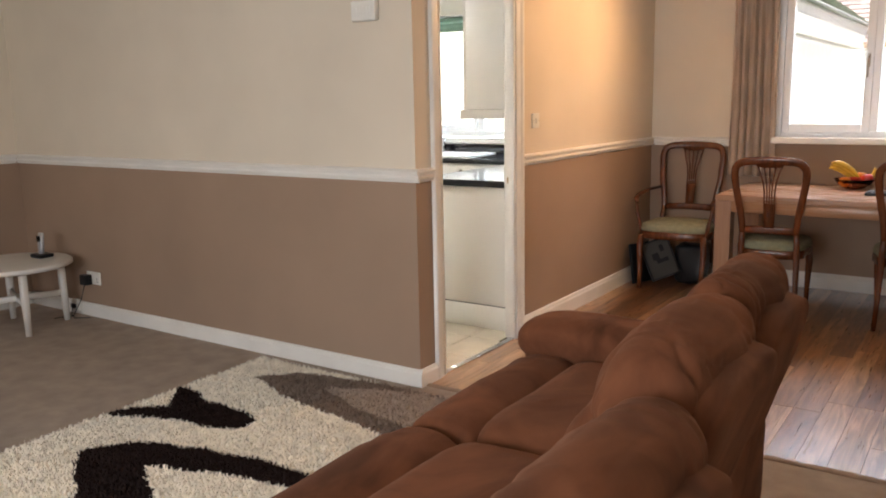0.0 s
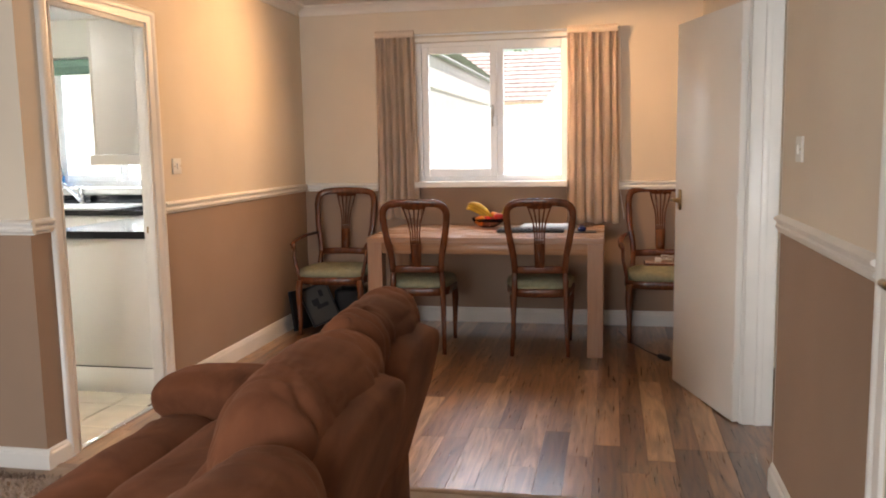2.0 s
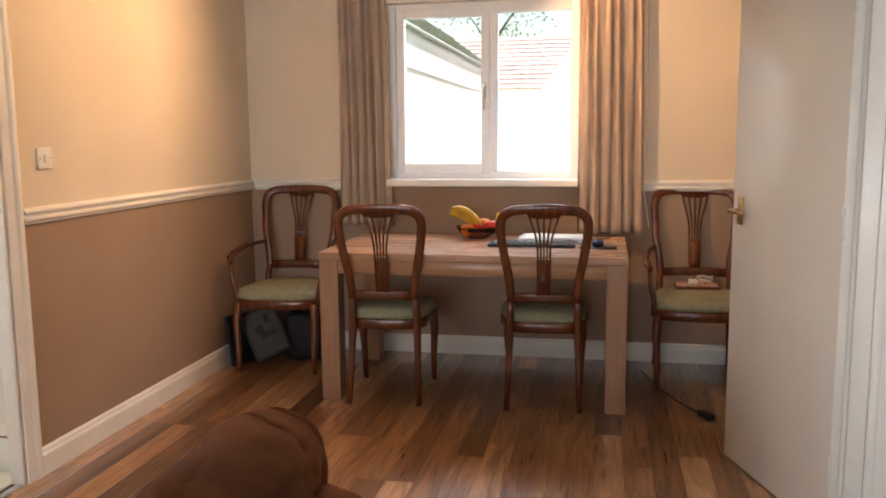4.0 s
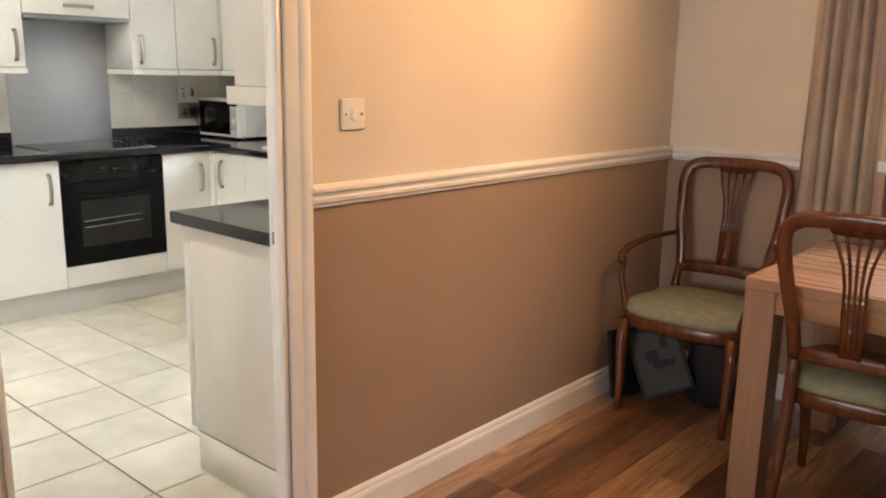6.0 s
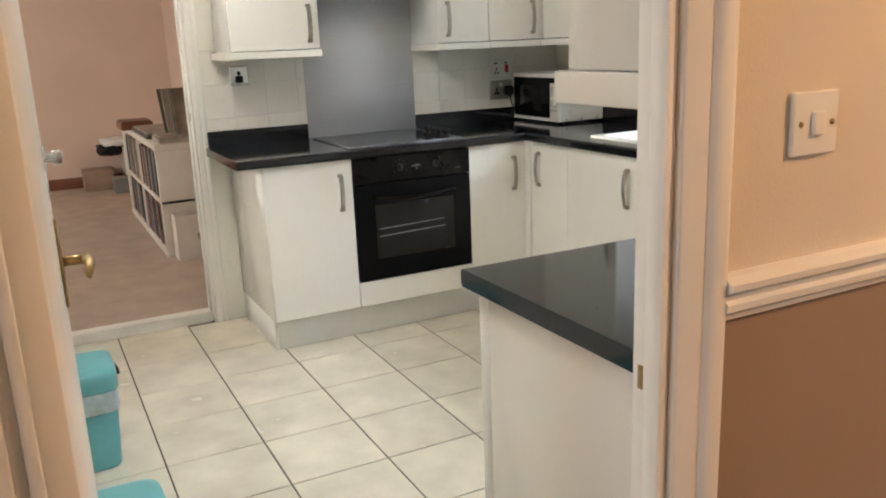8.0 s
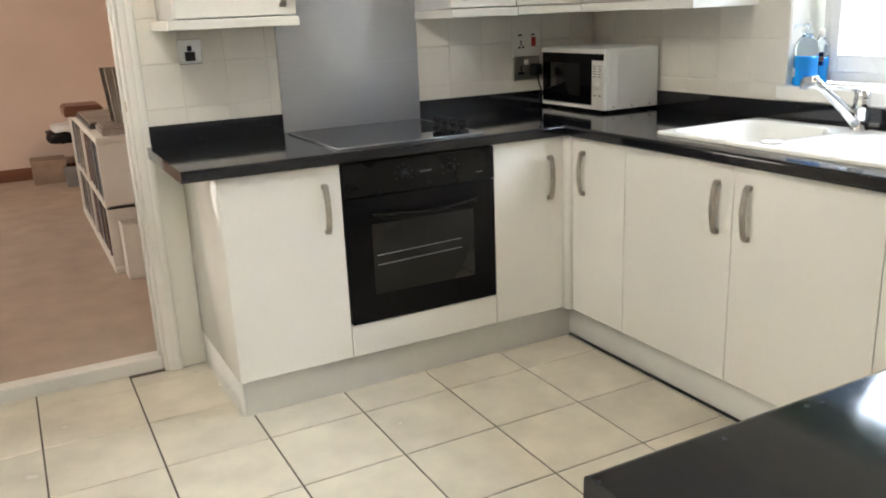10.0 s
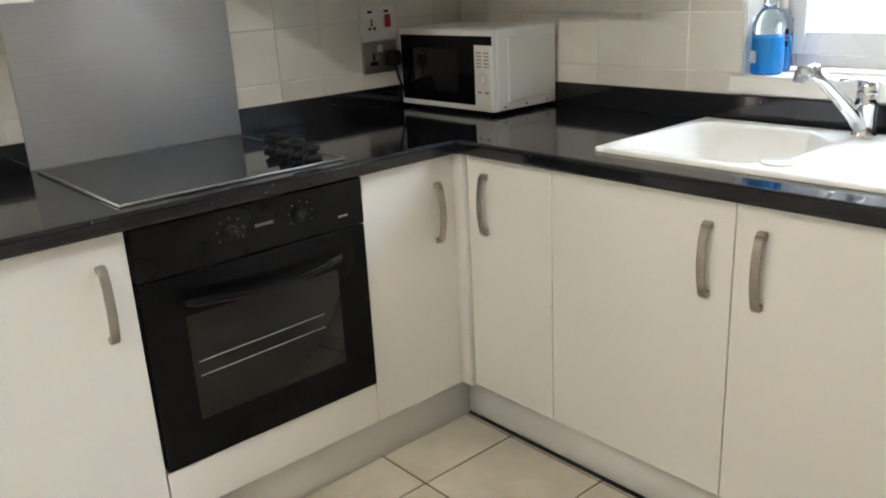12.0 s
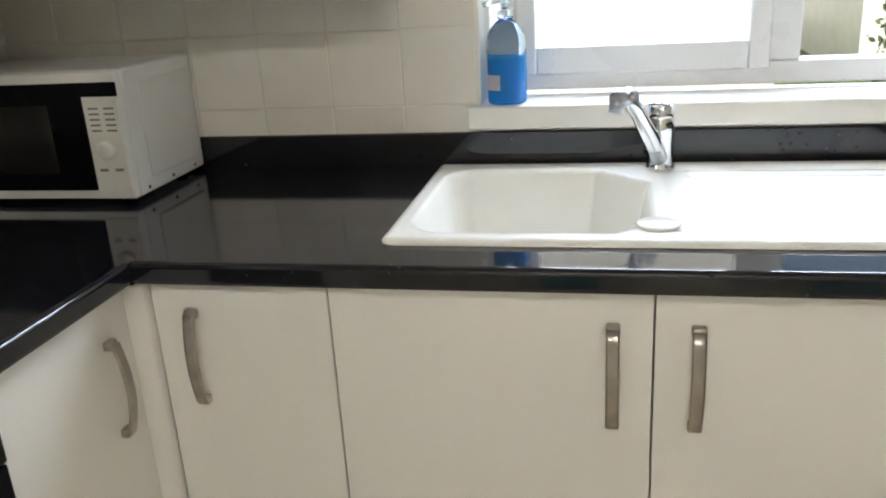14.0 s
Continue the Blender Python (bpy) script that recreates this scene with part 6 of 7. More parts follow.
# sink with bowl and drainer
def build_sink():
    s = thing("sink", (-1.88, 2.87, WT1), "white ceramic inset sink with drainer", "sink")
    x0, x1, y0, y1 = -2.385, -1.385, 2.612, 3.138

    def depth(x, y):
        """Height of the surface over the rim."""
        bx0, bx1, by0, by1 = -2.348, -1.938, 2.648, 3.075
        r = 0.07
        qx = max(bx0 + r - x, x - (bx1 - r), 0.0)
        qy = max(by0 + r - y, y - (by1 - r), 0.0)
        cut = max((x - (bx1 - 0.10)) + ((by0 + 0.10) - y), (x - (bx1 - 0.12)) + (y - (by1 - 0.12)))
        d = r - math.hypot(qx, qy)
        if bx0 <= x <= bx1 and by0 <= y <= by1 and d > 0:
            d = min(d, (0.135 - cut) * 0.7)
            k = max(0.0, min(1.0, d / 0.036))
            return -0.165 * (k * k * (3 - 2 * k))
        if x > -1.915 and by0 + 0.01 < y < by1 + 0.03 and x < -1.42:
            e = min(x + 1.915, -1.42 - x, y - by0 - 0.01, by1 + 0.03 - y)
            k = max(0.0, min(1.0, e / 0.02))
            groove = 0.0025 * math.cos((y - 2.66) * 2 * math.pi / 0.045) if x > -1.86 else 0.0
            return -0.007 * k + groove * k
        return 0.0
    nx, ny = 170, 92
    bm = B()
    grid = []
    for i in range(nx + 1):
        row = []
        for j in range(ny + 1):
            x, y = x0 + (x1 - x0) * i / nx, y0 + (y1 - y0) * j / ny
            e = min(x - x0, x1 - x, y - y0, y1 - y)
            lip = -0.010 * max(0.0, 1 - e / 0.014) ** 2
            cr = 0.03
            px, py = x, y
            qx, qy = max(x0 + cr - x, x - (x1 - cr), 0), max(y0 + cr - y, y - (y1 - cr), 0)
            h = math.hypot(qx, qy)
            if qx > 0 and qy > 0 and h > cr:
                px += (qx - qx * cr / h) * (1 if x < (x0 + x1) / 2 else -1)
                py += (qy - qy * cr / h) * (1 if y < (y0 + y1) / 2 else -1)
            row.append(bm.verts.new((px, py, WT1 + 0.012 + lip + depth(x, y))))
        grid.append(row)
    for i in range(nx):
        for j in range(ny):
            bm.faces.new((grid[i][j], grid[i + 1][j], grid[i + 1][j + 1], grid[i][j + 1]))
    edge = [grid[i][0] for i in range(nx + 1)] + [grid[nx][j] for j in range(1, ny + 1)] + [grid[i][ny] for i in range(nx - 1, -1, -1)] + [grid[0][j] for j in range(ny - 1, 0, -1)]
    low = [bm.verts.new((v.co.x, v.co.y, WT1 + 0.0006)) for v in edge]
    for k in range(len(edge)):
        bm.faces.new((edge[k], edge[(k + 1) % len(edge)], low[(k + 1) % len(edge)], low[k]))
    bmesh.ops.remove_doubles(bm, verts=bm.verts, dist=1e-5)
    part("basin", bm, SINK, s)
    bm = B()
    lathe(bm, [(0.0, 0), (0.042, 0), (0.044, 0.003), (0.030, 0.004), (0.0, 0.002)], (-2.14, 2.86, WT1 + 0.012 - 0.165), 20)
    part("drain", bm, CHROME, s)
    bm = B()
    lathe(bm, [(0.0, 0.0), (0.033, 0.0), (0.036, 0.003), (0.033, 0.006), (0.0, 0.007)], (-1.935, 2.69, WT1 + 0.012), 22)
    part("overflow_cap", bm, SINK, s)


build_sink()
tp = thing("mixer_tap", (-1.913, 3.075, WT1 + 0.012), "chrome single-lever mixer tap on the sink", "tap")
TB = WT1 + 0.012
bm = B()
lathe(bm, [(0.0, 0), (0.029, 0), (0.030, 0.006), (0.026, 0.012), (0.025, 0.05), (0.027, 0.075), (0.027, 0.10), (0.022, 0.115), (0.0, 0.118)], (-1.913, 3.075, TB), 24)
part("body", bm, CHROME, tp)
bm = B()
sweep(bm, [(-1.915, 3.06, TB + 0.025), (-1.935, 3.02, TB + 0.075), (-1.965, 2.955, TB + 0.14), (-1.985, 2.915, TB + 0.178)], [(0.017, 0.019), (0.016, 0.018), (0.014, 0.015), (0.013, 0.014)], 14)
part("spout", bm, CHROME, tp)
bm = B()
rod(bm, (-1.975, 2.935, TB + 0.170), (-2.005, 2.900, TB + 0.168), 0.017, 0.015, 14)
rod(bm, (-2.000, 2.905, TB + 0.172), (-2.004, 2.900, TB + 0.145), 0.014, 0.013, 14)
part("nozzle", bm, STEEL, tp)
bm = B()
lathe(bm, [(0.024, 0), (0.026, 0.006), (0.025, 0.026), (0.015, 0.036), (0, 0.037)], (-1.913, 3.075, TB + 0.102), 20)
sweep(bm, [(-1.913, 3.07, TB + 0.130), (-1.925, 3.02, TB + 0.142), (-1.935, 2.975, TB + 0.146)], [(0.014, 0.006), (0.012, 0.005), (0.008, 0.004)], 10, power=3)
part("lever", bm, CHROME, tp)


def bottle(x, y, z, h, r, mt, label, pump):
    b = thing("soap_bottle", (x, y, z), label, "bottle")
    bm = B()
    lathe(bm, [(0.0, 0.0015), (r * 0.93, 0.0015), (r, 0.008), (r, h * 0.44), (r * 0.99, h * 0.50), (0, h * 0.50)], (x, y, z), 28)
    part("liquid", bm, mt, b, "bright blue liquid")
    bm = B()
    lathe(bm, [(r * 0.995, h * 0.504), (r * 0.99, h * 0.60), (r * 0.92, h * 0.70), (r * 0.62, h * 0.78), (r * 0.38, h * 0.82), (r * 0.36, h * 0.86)], (x, y, z), 28)
    part("shoulder", bm, CLEAR, b, "clear plastic shoulder")
    bm = B()
    if pump:
        lathe(bm, [(r * 0.42, h * 0.84), (r * 0.42, h * 0.91), (r * 0.14, h * 0.92), (r * 0.14, h * 0.98), (r * 0.3, h * 0.985), (r * 0.3, h * 1.02), (0, h * 1.02)], (x, y, z), 16)
        sweep(bm, [(x, y, z + h), (x - 0.03, y - 0.01, z + h * 0.995), (x - 0.045, y - 0.014, z + h * 0.97)], (0.006, 0.005), 8)
    else:
        lathe(bm, [(r * 0.40, h * 0.84), (r * 0.36, h * 0.98), (0, h)], (x, y, z), 16)
    part("cap", bm, CLEAR if pump else WHITE_PLASTIC, b)
    bm = B()
    a0 = -2.6
    for k in range(6):
        a = a0 + 0.14 * k
        box(bm, -0.004, 0.004, -0.0006, 0.0006, h * 0.15, h * 0.30, m=pose(x + (r + 0.0006) * math.cos(a), y + (r + 0.0006) * math.sin(a), z, 0, 0, math.degrees(a) + 90))
    part("label", bm, PALE_PRINT if pump else WHITE_PLASTIC, b, flat=True)
    if not pump:
        for z0, z1, mt_, lb in ((0.34, 0.58, BLUE, "dark blue label"), (0.42, 0.50, WHITE_PLASTIC, "white label panel"), (0.445, 0.475, RED, "red label band")):
            bm = B()
            rr = r + {BLUE: 0.0010, WHITE_PLASTIC: 0.0018, RED: 0.0026}[mt_]
            ring = [[bm.verts.new((x + rr * math.cos(a), y + rr * math.sin(a), z + h * f)) for f in (z0, z1)] for a in [radians(-150 + 10 * k) for k in range(13)]]
            for p0, p1 in zip(ring, ring[1:]):
                bm.faces.new((p0[0], p1[0], p1[1], p0[1]))
            bmesh.ops.solidify(bm, geom=bm.faces[:], thickness=0.0005)
            part("label", bm, mt_, b, lb)


bottle(-2.235, 3.19, 1.048, 0.215, 0.043, BLUE_SOAP, "blue hand soap pump bottle on the sill", True)
bottle(-2.238, 3.268, 1.048, 0.20, 0.031, BLUE_SOAP, "blue washing-up liquid bottle on the sill", False)


# bins by the kitchen door
def bin_(x, y, h, w, d, label, liner):
    b = thing("bin", (x, y, 0), label, "bin", "teal plastic bins")

    def ring(bm, q, z, n=32):
        vs = []
        for k in range(n):
            a = 2 * math.pi * k / n
            c, s = math.cos(a), math.sin(a)
            vs.append(bm.verts.new((x + q * w / 2 * math.copysign(abs(c) ** 0.35, c), y + q * d / 2 * math.copysign(abs(s) ** 0.35, s), z)))
        return vs

    def skin(bm, prof):
        rs = [ring(bm, q, z) for q, z in prof]
        for r0, r1 in zip(rs, rs[1:]):
            for k in range(len(r0)):
                bm.faces.new((r0[k], r0[(k + 1) % len(r0)], r1[(k + 1) % len(r0)], r1[k]))
        bm.faces.new(rs[0])
        bm.faces.new(rs[-1])
        return bm
    bm = B()
    skin(bm, [(0.80, 0.001), (0.84, 0.01), (0.97, h * 0.80)])
    part("body", bm, TEAL, b)
    bm = B()
    skin(bm, [(1.0, h * 0.805), (1.02, h * 0.81), (1.02, h * 0.93), (0.98, h * 0.985), (0.85, h), (0.5, h * 1.005)])
    lid = part("lid", bm, TEAL, b)
    bm = B()
    sweep(bm, [(x - w * 0.15, y + d * 0.50, h * 0.90), (x - w * 0.05, y + d * 0.53, h * 0.88), (x + w * 0.1, y + d * 0.53, h * 0.87)], (0.008, 0.006), 8)
    part("catch", bm, BLACK, lid)
    if liner:
        bm = B()
        skin(bm, [(0.985, h * 0.60), (1.0, h * 0.68), (0.99, h * 0.74), (1.01, h * 0.80)])
        part("bin_liner", bm, BAG, b, "clear plastic bin liner folded over")


bin_(-2.165, 0.285, 0.36, 0.27, 0.25, "teal plastic pedal bin with a clear liner", True)
bin_(-1.075, 0.298, 0.375, 0.28, 0.25, "teal plastic bin with a closed lid", False)

# ---- bedroom seen through the doorway ----
FZ = 0.045
sh = thing("record_shelf", (-5.75, 1.2, FZ), "white cube shelf unit full of records", "shelf")
X0, X1, Y0, Y1, ZT = -6.71, -4.85, 0.99, 1.38, 0.80
for dims in ((X0, X1, Y0, Y1, ZT - 0.04, ZT), (X0, X1, Y0, Y1, FZ, FZ + 0.04), (X0, X1, Y0, Y1, 0.405, 0.425), (X0, X1, Y1 - 0.008, Y1, FZ + 0.04, ZT - 0.04)):
    bm = B()
    box(bm, *dims, 0.001, 1)
    part("board", bm, WHITE_BOARD, sh)
for i in range(3):
    xa = X0 + (X1 - X0 - 0.04) * i / 2
    bm = B()
    box(bm, xa, xa + 0.04, Y0 + 0.0005, Y1 - 0.009, FZ + 0.041, ZT - 0.041, 0.001, 1)
    part("upright", bm, WHITE_BOARD, sh)
rng = random.Random(11)
for i in range(2):
    for z0 in (FZ + 0.041, 0.426):
        xa, xb = X0 + (X1 - X0 - 0.04) * i / 2 + 0.045, X0 + (X1 - X0 - 0.04) * (i + 1) / 2 - 0.005
        x = xa
        rec = thing("record_row", ((xa + xb) / 2, 1.16, z0), "row of record sleeves standing in the shelf", "records", "record sleeves in the shelf")
        bms = [B() for _ in SLEEVES]
        while x < xb - 0.02:
            w = rng.uniform(0.006, 0.02)
            k = rng.randrange(len(SLEEVES))
            hh = rng.uniform(0.285, 0.318)
            yy = Y0 + rng.uniform(0.01, 0.03)
            box(bms[k], x, x + w, yy, yy + 0.30, z0 + 0.0005, z0 + hh, 0)
            x += w + 0.001
        for k, b_ in enumerate(bms):
            if b_.verts:
                o_ = part("sleeve", b_, SLEEVES[k], rec, flat=True)
                o_["kind"] = "stuff"
for nm, dims, mt, lb, cat in (
        ("record_stack", (-6.05, -5.25, 1.0, 1.33, ZT + 0.001, ZT + 0.028), SLEEVES[0], "stack of dark record sleeves on the shelf", "records"),
        ("flat_case", (-6.45, -6.10, 0.93, 1.17, ZT + 0.001, ZT + 0.055), BROWN_WOOD, "flat brown wooden case on the shelf", "case"),
        ("record_player", (-5.20, -4.88, 1.03, 1.35, ZT + 0.001, ZT + 0.035), SLEEVES[1], "low grey record player on the shelf", "record player")):
    t_ = thing(nm, ((dims[0] + dims[1]) / 2, (dims[2] + dims[3]) / 2, dims[4]), lb, cat)
    bm = B()
    box(bm, *dims, 0.004)
    part("body", bm, mt, t_)
    bm = B()
    box(bm, dims[0] + 0.01, dims[1] - 0.01, dims[2] + 0.01, dims[3] - 0.01, dims[5] + 0.0005, dims[5] + 0.012, 0.003)
    part("lid", bm, mt if nm != "record_stack" else SLEEVES[1], t_)
for x, yc, tilt, mt in ((-4.97, 1.27, 7, SLEEVES[1]), (-5.03, 1.265, 9, SLEEVES[4]), (-5.10, 1.235, 12, WHITE_BOARD), (-5.16, 1.22, 14, SLEEVES[1])):
    t_ = thing("record_sleeve", (x, yc, ZT + 0.05), "record sleeve leaning back on top of the shelf", "record sleeve")
    bm = B()
    box(bm, -0.11, 0.11, -0.004, 0.004, 0, 0.30, 0.001, 1, m=pose(x, yc, ZT + 0.0485, 0, -tilt, 12) @ pose(0, 0, 0, 0, 0, 90))
    part("sleeve", bm, mt, t_)
cbx = thing("cardboard_box", (-4.72, 1.2, FZ), "open pale cardboard box beside the shelf", "box")
bm = B()
for dims in ((-4.84, -4.69, 1.04, 1.045, FZ, 0.345), (-4.84, -4.69, 1.365, 1.37, FZ, 0.345), (-4.84, -4.835, 1.045, 1.365, FZ, 0.345), (-4.695, -4.69, 1.045, 1.365, FZ, 0.345), (-4.835, -4.695, 1.045, 1.365, FZ, FZ + 0.006)):
    box(bm, *dims)
part("sides", bm, WHITE_BOARD, cbx, flat=True)
bm = B()
lathe(bm, [(0, 0), (0.03, 0), (0.03, 0.0015), (0, 0.0015)], (-4.69, 1.20, 0.20), 20, m=pose(0, 0, 0, 0, 90, 0))
part("hand_hole", bm, CARD, cbx)
for x, y, w, d, h, mt, lb in ((-8.30, 0.86, 0.30, 0.28, 0.20, CARD, "brown cardboard box on the bedroom floor"), (-8.28, 1.24, 0.34, 0.24, 0.42, WHITE_BOARD, "white storage chest on the bedroom floor"), (-7.95, 1.14, 0.22, 0.34, 0.14, GREY_PRINT, "grey box on the bedroom floor")):
    t_ = thing("storage_box", (x, y, FZ), lb, "box")
    bm = B()
    box(bm, x - w / 2, x + w / 2, y - d / 2, y + d / 2, FZ + 0.001, FZ + h, 0.004)
    part("body", bm, mt, t_)
    bm = B()
    box(bm, x - w / 2 - 0.004, x + w / 2 + 0.004, y - d / 2 - 0.004, y + d / 2 + 0.004, FZ + h * 0.8, FZ + h + 0.004, 0.003)
    part("lid", bm, mt, t_)
t_ = thing("clothes_pile", (-8.26, 1.14, FZ + 0.44), "heap of pale and dark cloth on a chest", "clothes")
bm = B()
cushion(bm, (-8.26, 1.14, FZ + 0.47), (0.34, 0.44, 0.08), (0.6, 0.6), None, 14, 0.02, 2, 14)
part("pale_cloth", bm, PAPER, t_)
bm = B()
cushion(bm, (-8.25, 1.0, FZ + 0.40), (0.26, 0.24, 0.12), (0.6, 0.6), None, 14, 0.02, 5, 14)
part("dark_cloth", bm, BLACK, t_)


# ---- outside the windows ----
bm = B()
box(bm, -800, 800, -800, 800, -0.6, -0.35)
setting("ground", bm, GRASS, "green lawn and ground round the house", "ground")


def tiled_roof(unit, p0, p1, p2, p3, rows, mt, label):
    """A roof slope of overlapping tile courses between the eaves p0-p1 and the ridge p3-p2."""
    p0, p1, p2, p3 = map(Vector, (p0, p1, p2, p3))
    n = (p1 - p0).cross(p3 - p0).normalized()
    if n.z < 0:
        n = -n
    bm = B()
    for r in range(rows):
        a, b = r / rows, (r + 1.15) / rows
        q = [p0.lerp(p3, a) + n * 0.06, p1.lerp(p2, a) + n * 0.06, p1.lerp(p2, b) + n * 0.02, p0.lerp(p3, b) + n * 0.02]
        lo = [v - n * 0.03 for v in q]
        v = [bm.verts.new(c) for c in q + lo]
        for f in ((0, 1, 2, 3), (4, 5, 6, 7), (0, 1, 5, 4), (1, 2, 6, 5), (2, 3, 7, 6), (3, 0, 4, 7)):
            bm.faces.new([v[i] for i in f])
    return part("roof", bm, mt, unit, label, True)


nb = thing("neighbour_house", (-3.2, 16, -0.35), "white rendered neighbouring house with a mossy roof", "house")
bm = B()
box(bm, -5.4, -1.0, 7.0, 31, -0.35, 3.12)
part("wall", bm, WHITE_METAL, nb, flat=True)
tiled_roof(nb, (-0.955, 6.8, 3.14), (-0.955, 31.2, 3.14), (-3.2, 31.2, 4.75), (-3.2, 6.8, 4.75), 9, ROOF_GREY, "mossy grey tiled roof")
bm = B()
sweep(bm, [(-0.945, 6.8, 3.11), (-0.945, 31.2, 3.11)], (0.05, 0.045), 8)
part("gutter", bm, GUTTER, nb)
bm = B()
box(bm, -0.999, -0.975, 7.2, 31, 2.45, 2.58)
part("string_course", bm, WHITE_METAL, nb, flat=True)
rh = thing("far_house", (-1.0, 25, -0.35), "white house with a red tiled roof behind", "house")
bm = B()
box(bm, -6.0, 4.5, 22.2, 28, -0.35, 2.62)
part("wall", bm, WHITE_METAL, rh, flat=True)
tiled_roof(rh, (-6.2, 21.9, 2.60), (4.7, 21.9, 2.60), (4.7, 25.2, 4.40), (-6.2, 25.2, 4.40), 12, ROOF_RED, "red clay tiled roof")
bm = B()
box(bm, -6.2, 0.42, 21.84, 21.92, 2.50, 2.62)
part("fascia", bm, CARD, rh, flat=True)
gh = thing("white_gable_house", (3.4, 14, -0.35), "white rendered house gable beside the garden", "house")
bm = B()
prism(bm, [(1.08, -0.35), (7.0, -0.35), (7.0, 3.2), (4.0, 5.95), (1.08, 2.12)], 6.0, Matrix.Translation((0, 13.0, 0)))
part("wall", bm, WHITE_METAL, gh, flat=True)
tiled_roof(gh, (1.10, 13.06, 2.10), (1.10, 19.2, 2.10), (4.0, 19.2, 5.90), (4.0, 13.06, 5.90), 12, ROOF_RED, "red tiled roof")


def build_tree(x, y, z, h, seed):
    t = thing("tree", (x, y, z), "leafy green garden tree", "tree")
    r = random.Random(seed)
    bm = B()
    sweep(bm, [(x, y, z), (x + 0.05, y, z + h * 0.3), (x - 0.05, y + 0.1, z + h * 0.6), (x, y, z + h * 0.85)], [(0.16, 0.16), (0.12, 0.12), (0.08, 0.08), (0.02, 0.02)], 10, (0, 1, 0))
    ends = []
    for k in range(9):
        a, zz = r.uniform(0, 6.28), z + h * r.uniform(0.35, 0.75)
        e = Vector((x + math.cos(a) * h * 0.22, y + math.sin(a) * h * 0.22, zz + h * r.uniform(0.1, 0.25)))
        ends.append(e)
        sweep(bm, [(x, y, zz), tuple((Vector((x, y, zz)) + e) / 2 + Vector((0, 0, 0.1))), tuple(e)], [(0.05, 0.05), (0.03, 0.03), (0.01, 0.01)], 6)
    part("trunk", bm, BARK, t)
    verts, faces = [], []
    ends.append(Vector((x, y, z + h * 0.9)))
    for e in ends:
        for _ in range(260):
            d = Vector((r.gauss(0, 1), r.gauss(0, 1), r.gauss(0, 0.8)))
            p = e + d * h * 0.075 - Vector((x, y, z))
            u = Vector((r.uniform(-1, 1), r.uniform(-1, 1), r.uniform(-1, 1))).normalized()
            v = u.orthogonal().normalized()
            s = r.uniform(0.05, 0.10)
            n0 = len(verts)
            verts += [tuple(p - u * s), tuple(p + v * s * 0.5), tuple(p + u * s), tuple(p - v * s * 0.5)]
            faces.append((n0, n0 + 1, n0 + 2, n0 + 3))
    me = bpy.data.meshes.new("crown")
    me.from_pydata(verts, [], faces)
    me.materials.append(LEAF)
    o_ = new("crown", me)
    o_.parent = t
    o_["kind"] = "stuff"


build_tree(-2.6, 34.0, -0.35, 8.2, 4)
hd = thing("hedge", (2.0, 11.5, -0.35), "low green garden hedge", "hedge", "", "stuff")
r_ = random.Random(9)
verts, faces = [], []
for _ in range(5000):
    p = Vector((r_.uniform(0.9, 6.0), r_.gauss(0, 0.22), 0))
    p.z = 1.10 * (1 - 0.25 * min(1, abs(p.y) / 0.5)) * r_.uniform(0.05, 1.0) + 0.03 * math.sin(p.x * 3)
    uu = Vector((r_.uniform(-1, 1), r_.uniform(-1, 1), r_.uniform(-1, 1))).normalized()
    vv = uu.orthogonal().normalized()
    n0 = len(verts)
    verts += [tuple(p - uu * 0.05), tuple(p + vv * 0.03), tuple(p + uu * 0.05), tuple(p - vv * 0.03)]
    faces.append((n0, n0 + 1, n0 + 2, n0 + 3))
me = bpy.data.meshes.new("foliage")
me.from_pydata(verts, [], faces)
me.transform(Matrix.Translation((-2.0, 0, 0)))
me.materials.append(LEAF)
o_ = new("foliage", me)
o_.parent = hd


# ---- wall tiles, floor tiles and planks ----
def shared_box(name, sx, sy, sz, bev, mt):
    bm = B()
    box(bm, -sx / 2, sx / 2, -sy / 2, sy / 2, -sz / 2, sz / 2, bev, 1)
    me = link_mesh(name, bm, mt)
    return me


def piece(name, me, parent, at):
    ob = new(name, me)
    ob.parent = parent
    ob.location = at
    return ob


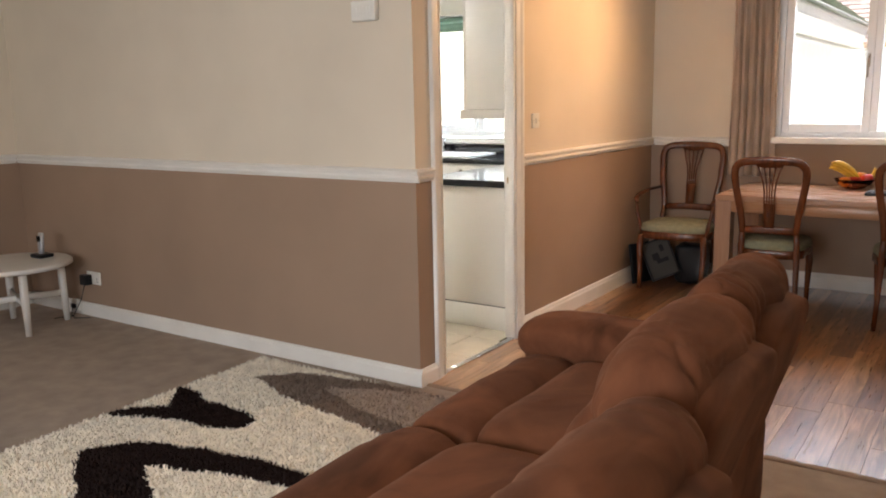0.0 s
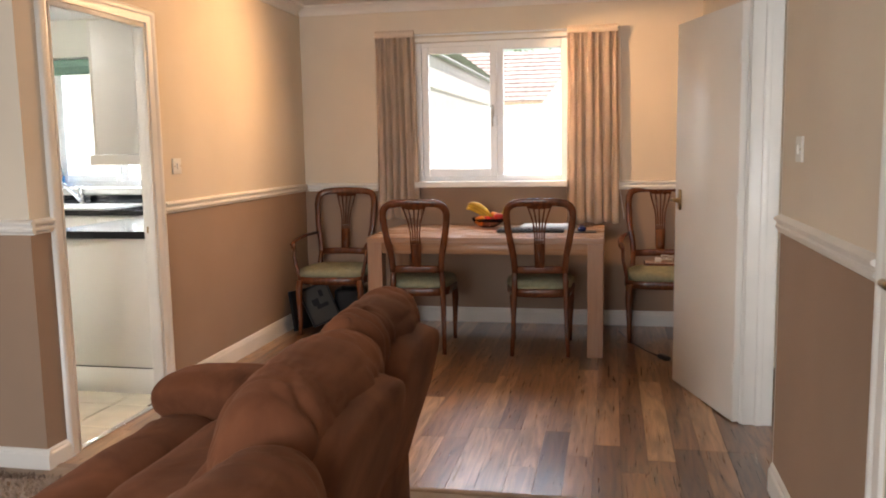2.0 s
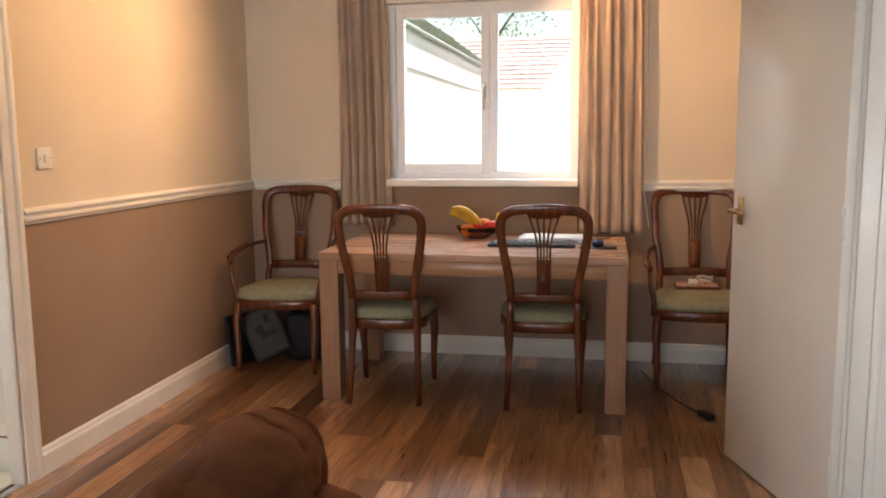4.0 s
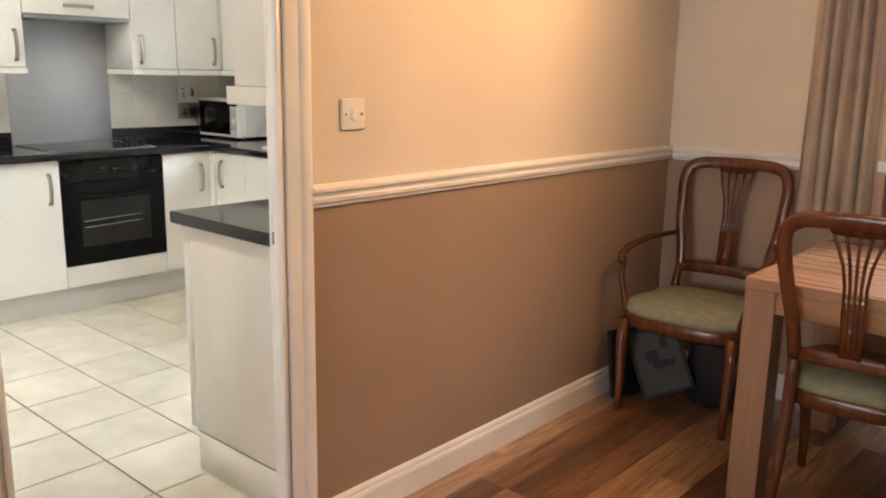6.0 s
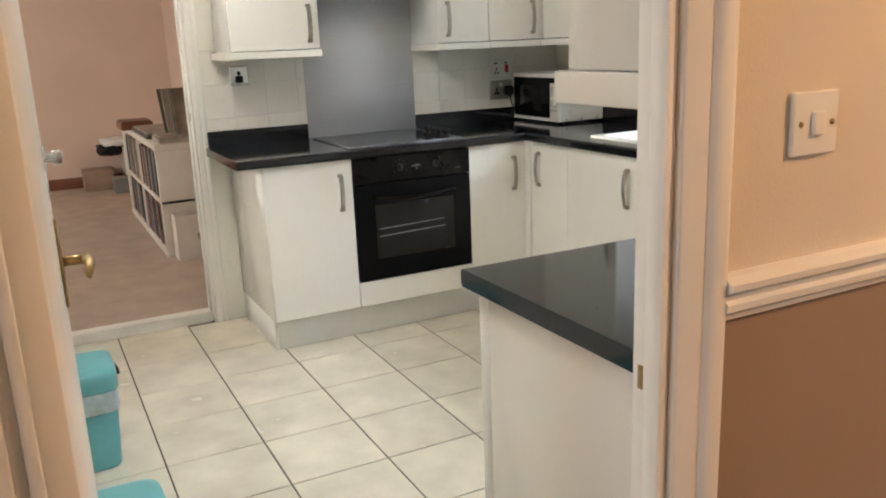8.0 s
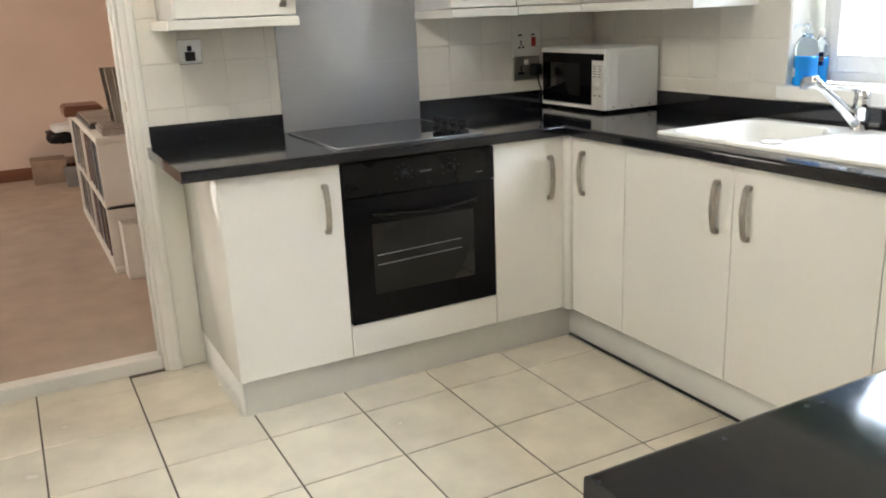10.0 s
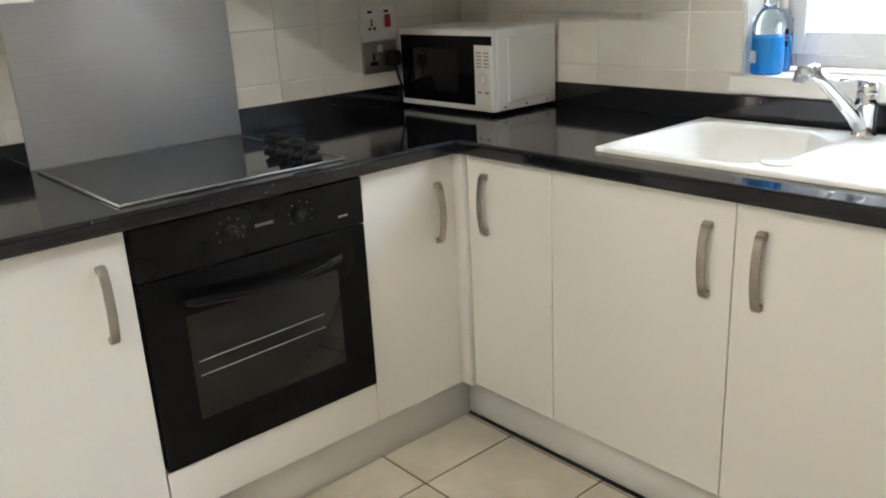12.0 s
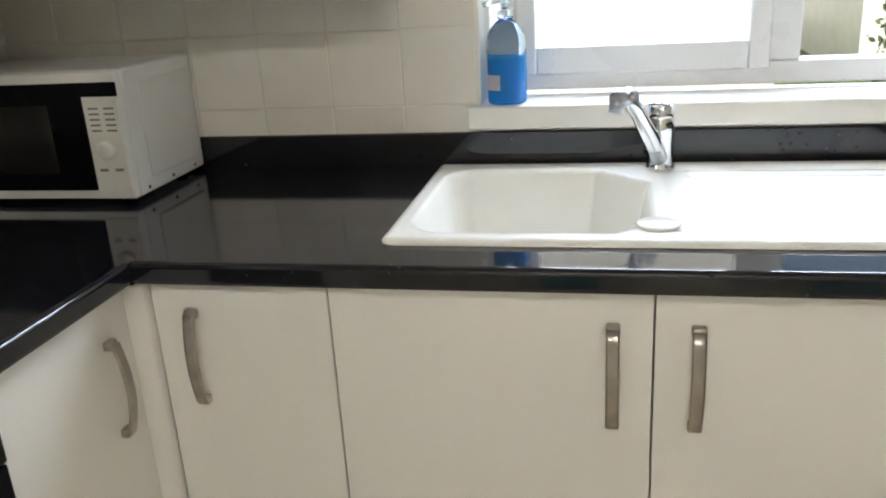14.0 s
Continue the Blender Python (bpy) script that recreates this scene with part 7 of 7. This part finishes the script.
TS = 0.165
bm = B()
box(bm, -3.4398, -3.4325, 1.03, 3.168, 0.95, 1.70)
tw1 = setting("wall_tiling_oven", bm, TILE_GROUT, "cream square wall tiles above the worktop", "wall tiles")
bm = B()
box(bm, -3.436, KX0 - 0.002, 3.1625, 3.1698, 0.95, 1.70)
tw2 = setting("wall_tiling_sink", bm, TILE_GROUT, "cream square wall tiles beside the window", "wall tiles")
tile_a = shared_box("tile", 0.007, TS - 0.002, TS - 0.003, 0.0016, WALL_TILE)
tile_b = shared_box("tile", TS - 0.002, 0.007, TS - 0.003, 0.0016, WALL_TILE)
for r in range(5):
    z = 1.052 - TS / 2 + TS * r
    for k in range(13):
        y = 1.045 + TS * (k + 0.5)
        if y < 3.16 and not (1.58 < y - TS / 2 and y + TS / 2 < 2.21):
            piece("tile", tile_a, tw1, (-3.4345, y, z))
    for k in range(7):
        x = -2.298 - TS * (k + 0.5)
        piece("tile", tile_b, tw2, (x, 3.1645, z))

PX, PY = 0.343, 0.343
tile_f = shared_box("tile", PX - 0.006, PY - 0.006, 0.010, 0.0015, FLOOR_TILE)
for i in range(-4, 7):
    for j in range(-4, 6):
        x, y = -2.314 + PX * (i + 0.5), 1.205 + PY * (j + 0.5)
        xa, xb = max(x - PX / 2, -3.44 if not BD0 < y < BD1 else -3.474), min(x + PX / 2, -0.006 if KD0 + 0.1 < y < KD1 - 0.1 else -0.06)
        ya, yb = max(y - PY / 2, 0.121), min(y + PY / 2, 2.62)
        if xb - xa < 0.02 or yb - ya < 0.02:
            continue
        if xb - xa > PX - 0.001 and yb - ya > PY - 0.001:
            piece("tile", tile_f, kitchen_floor, (x, y, -0.0045))
        else:
            piece("tile", shared_box("tile", xb - xa - 0.006, yb - ya - 0.006, 0.010, 0.0015, FLOOR_TILE), kitchen_floor, ((xa + xb) / 2, (ya + yb) / 2, -0.0045))

PW = 0.1148
rng = random.Random(21)
LENS = [0.75, 0.9, 1.2, 1.4]
plank_mesh = {}
for c in range(26):
    x = -0.003 + PW * (c + 0.5)
    y = 0.042
    first = True
    while y < 3.155:
        ln = rng.choice(LENS) if not first else rng.choice((0.3, 0.45, 0.6, 0.75))
        first = False
        ln = round(min(ln, 3.168 - y), 3)
        if ln > 0.01:
            if ln not in plank_mesh:
                plank_mesh[ln] = shared_box("plank", PW - 0.0008, ln - 0.0008, 0.008, 0.0006, PLANK)
            piece("plank", plank_mesh[ln], dining_floor, (x, y + ln / 2, -0.0042 + rng.uniform(-0.0001, 0.0001)))
        y += ln
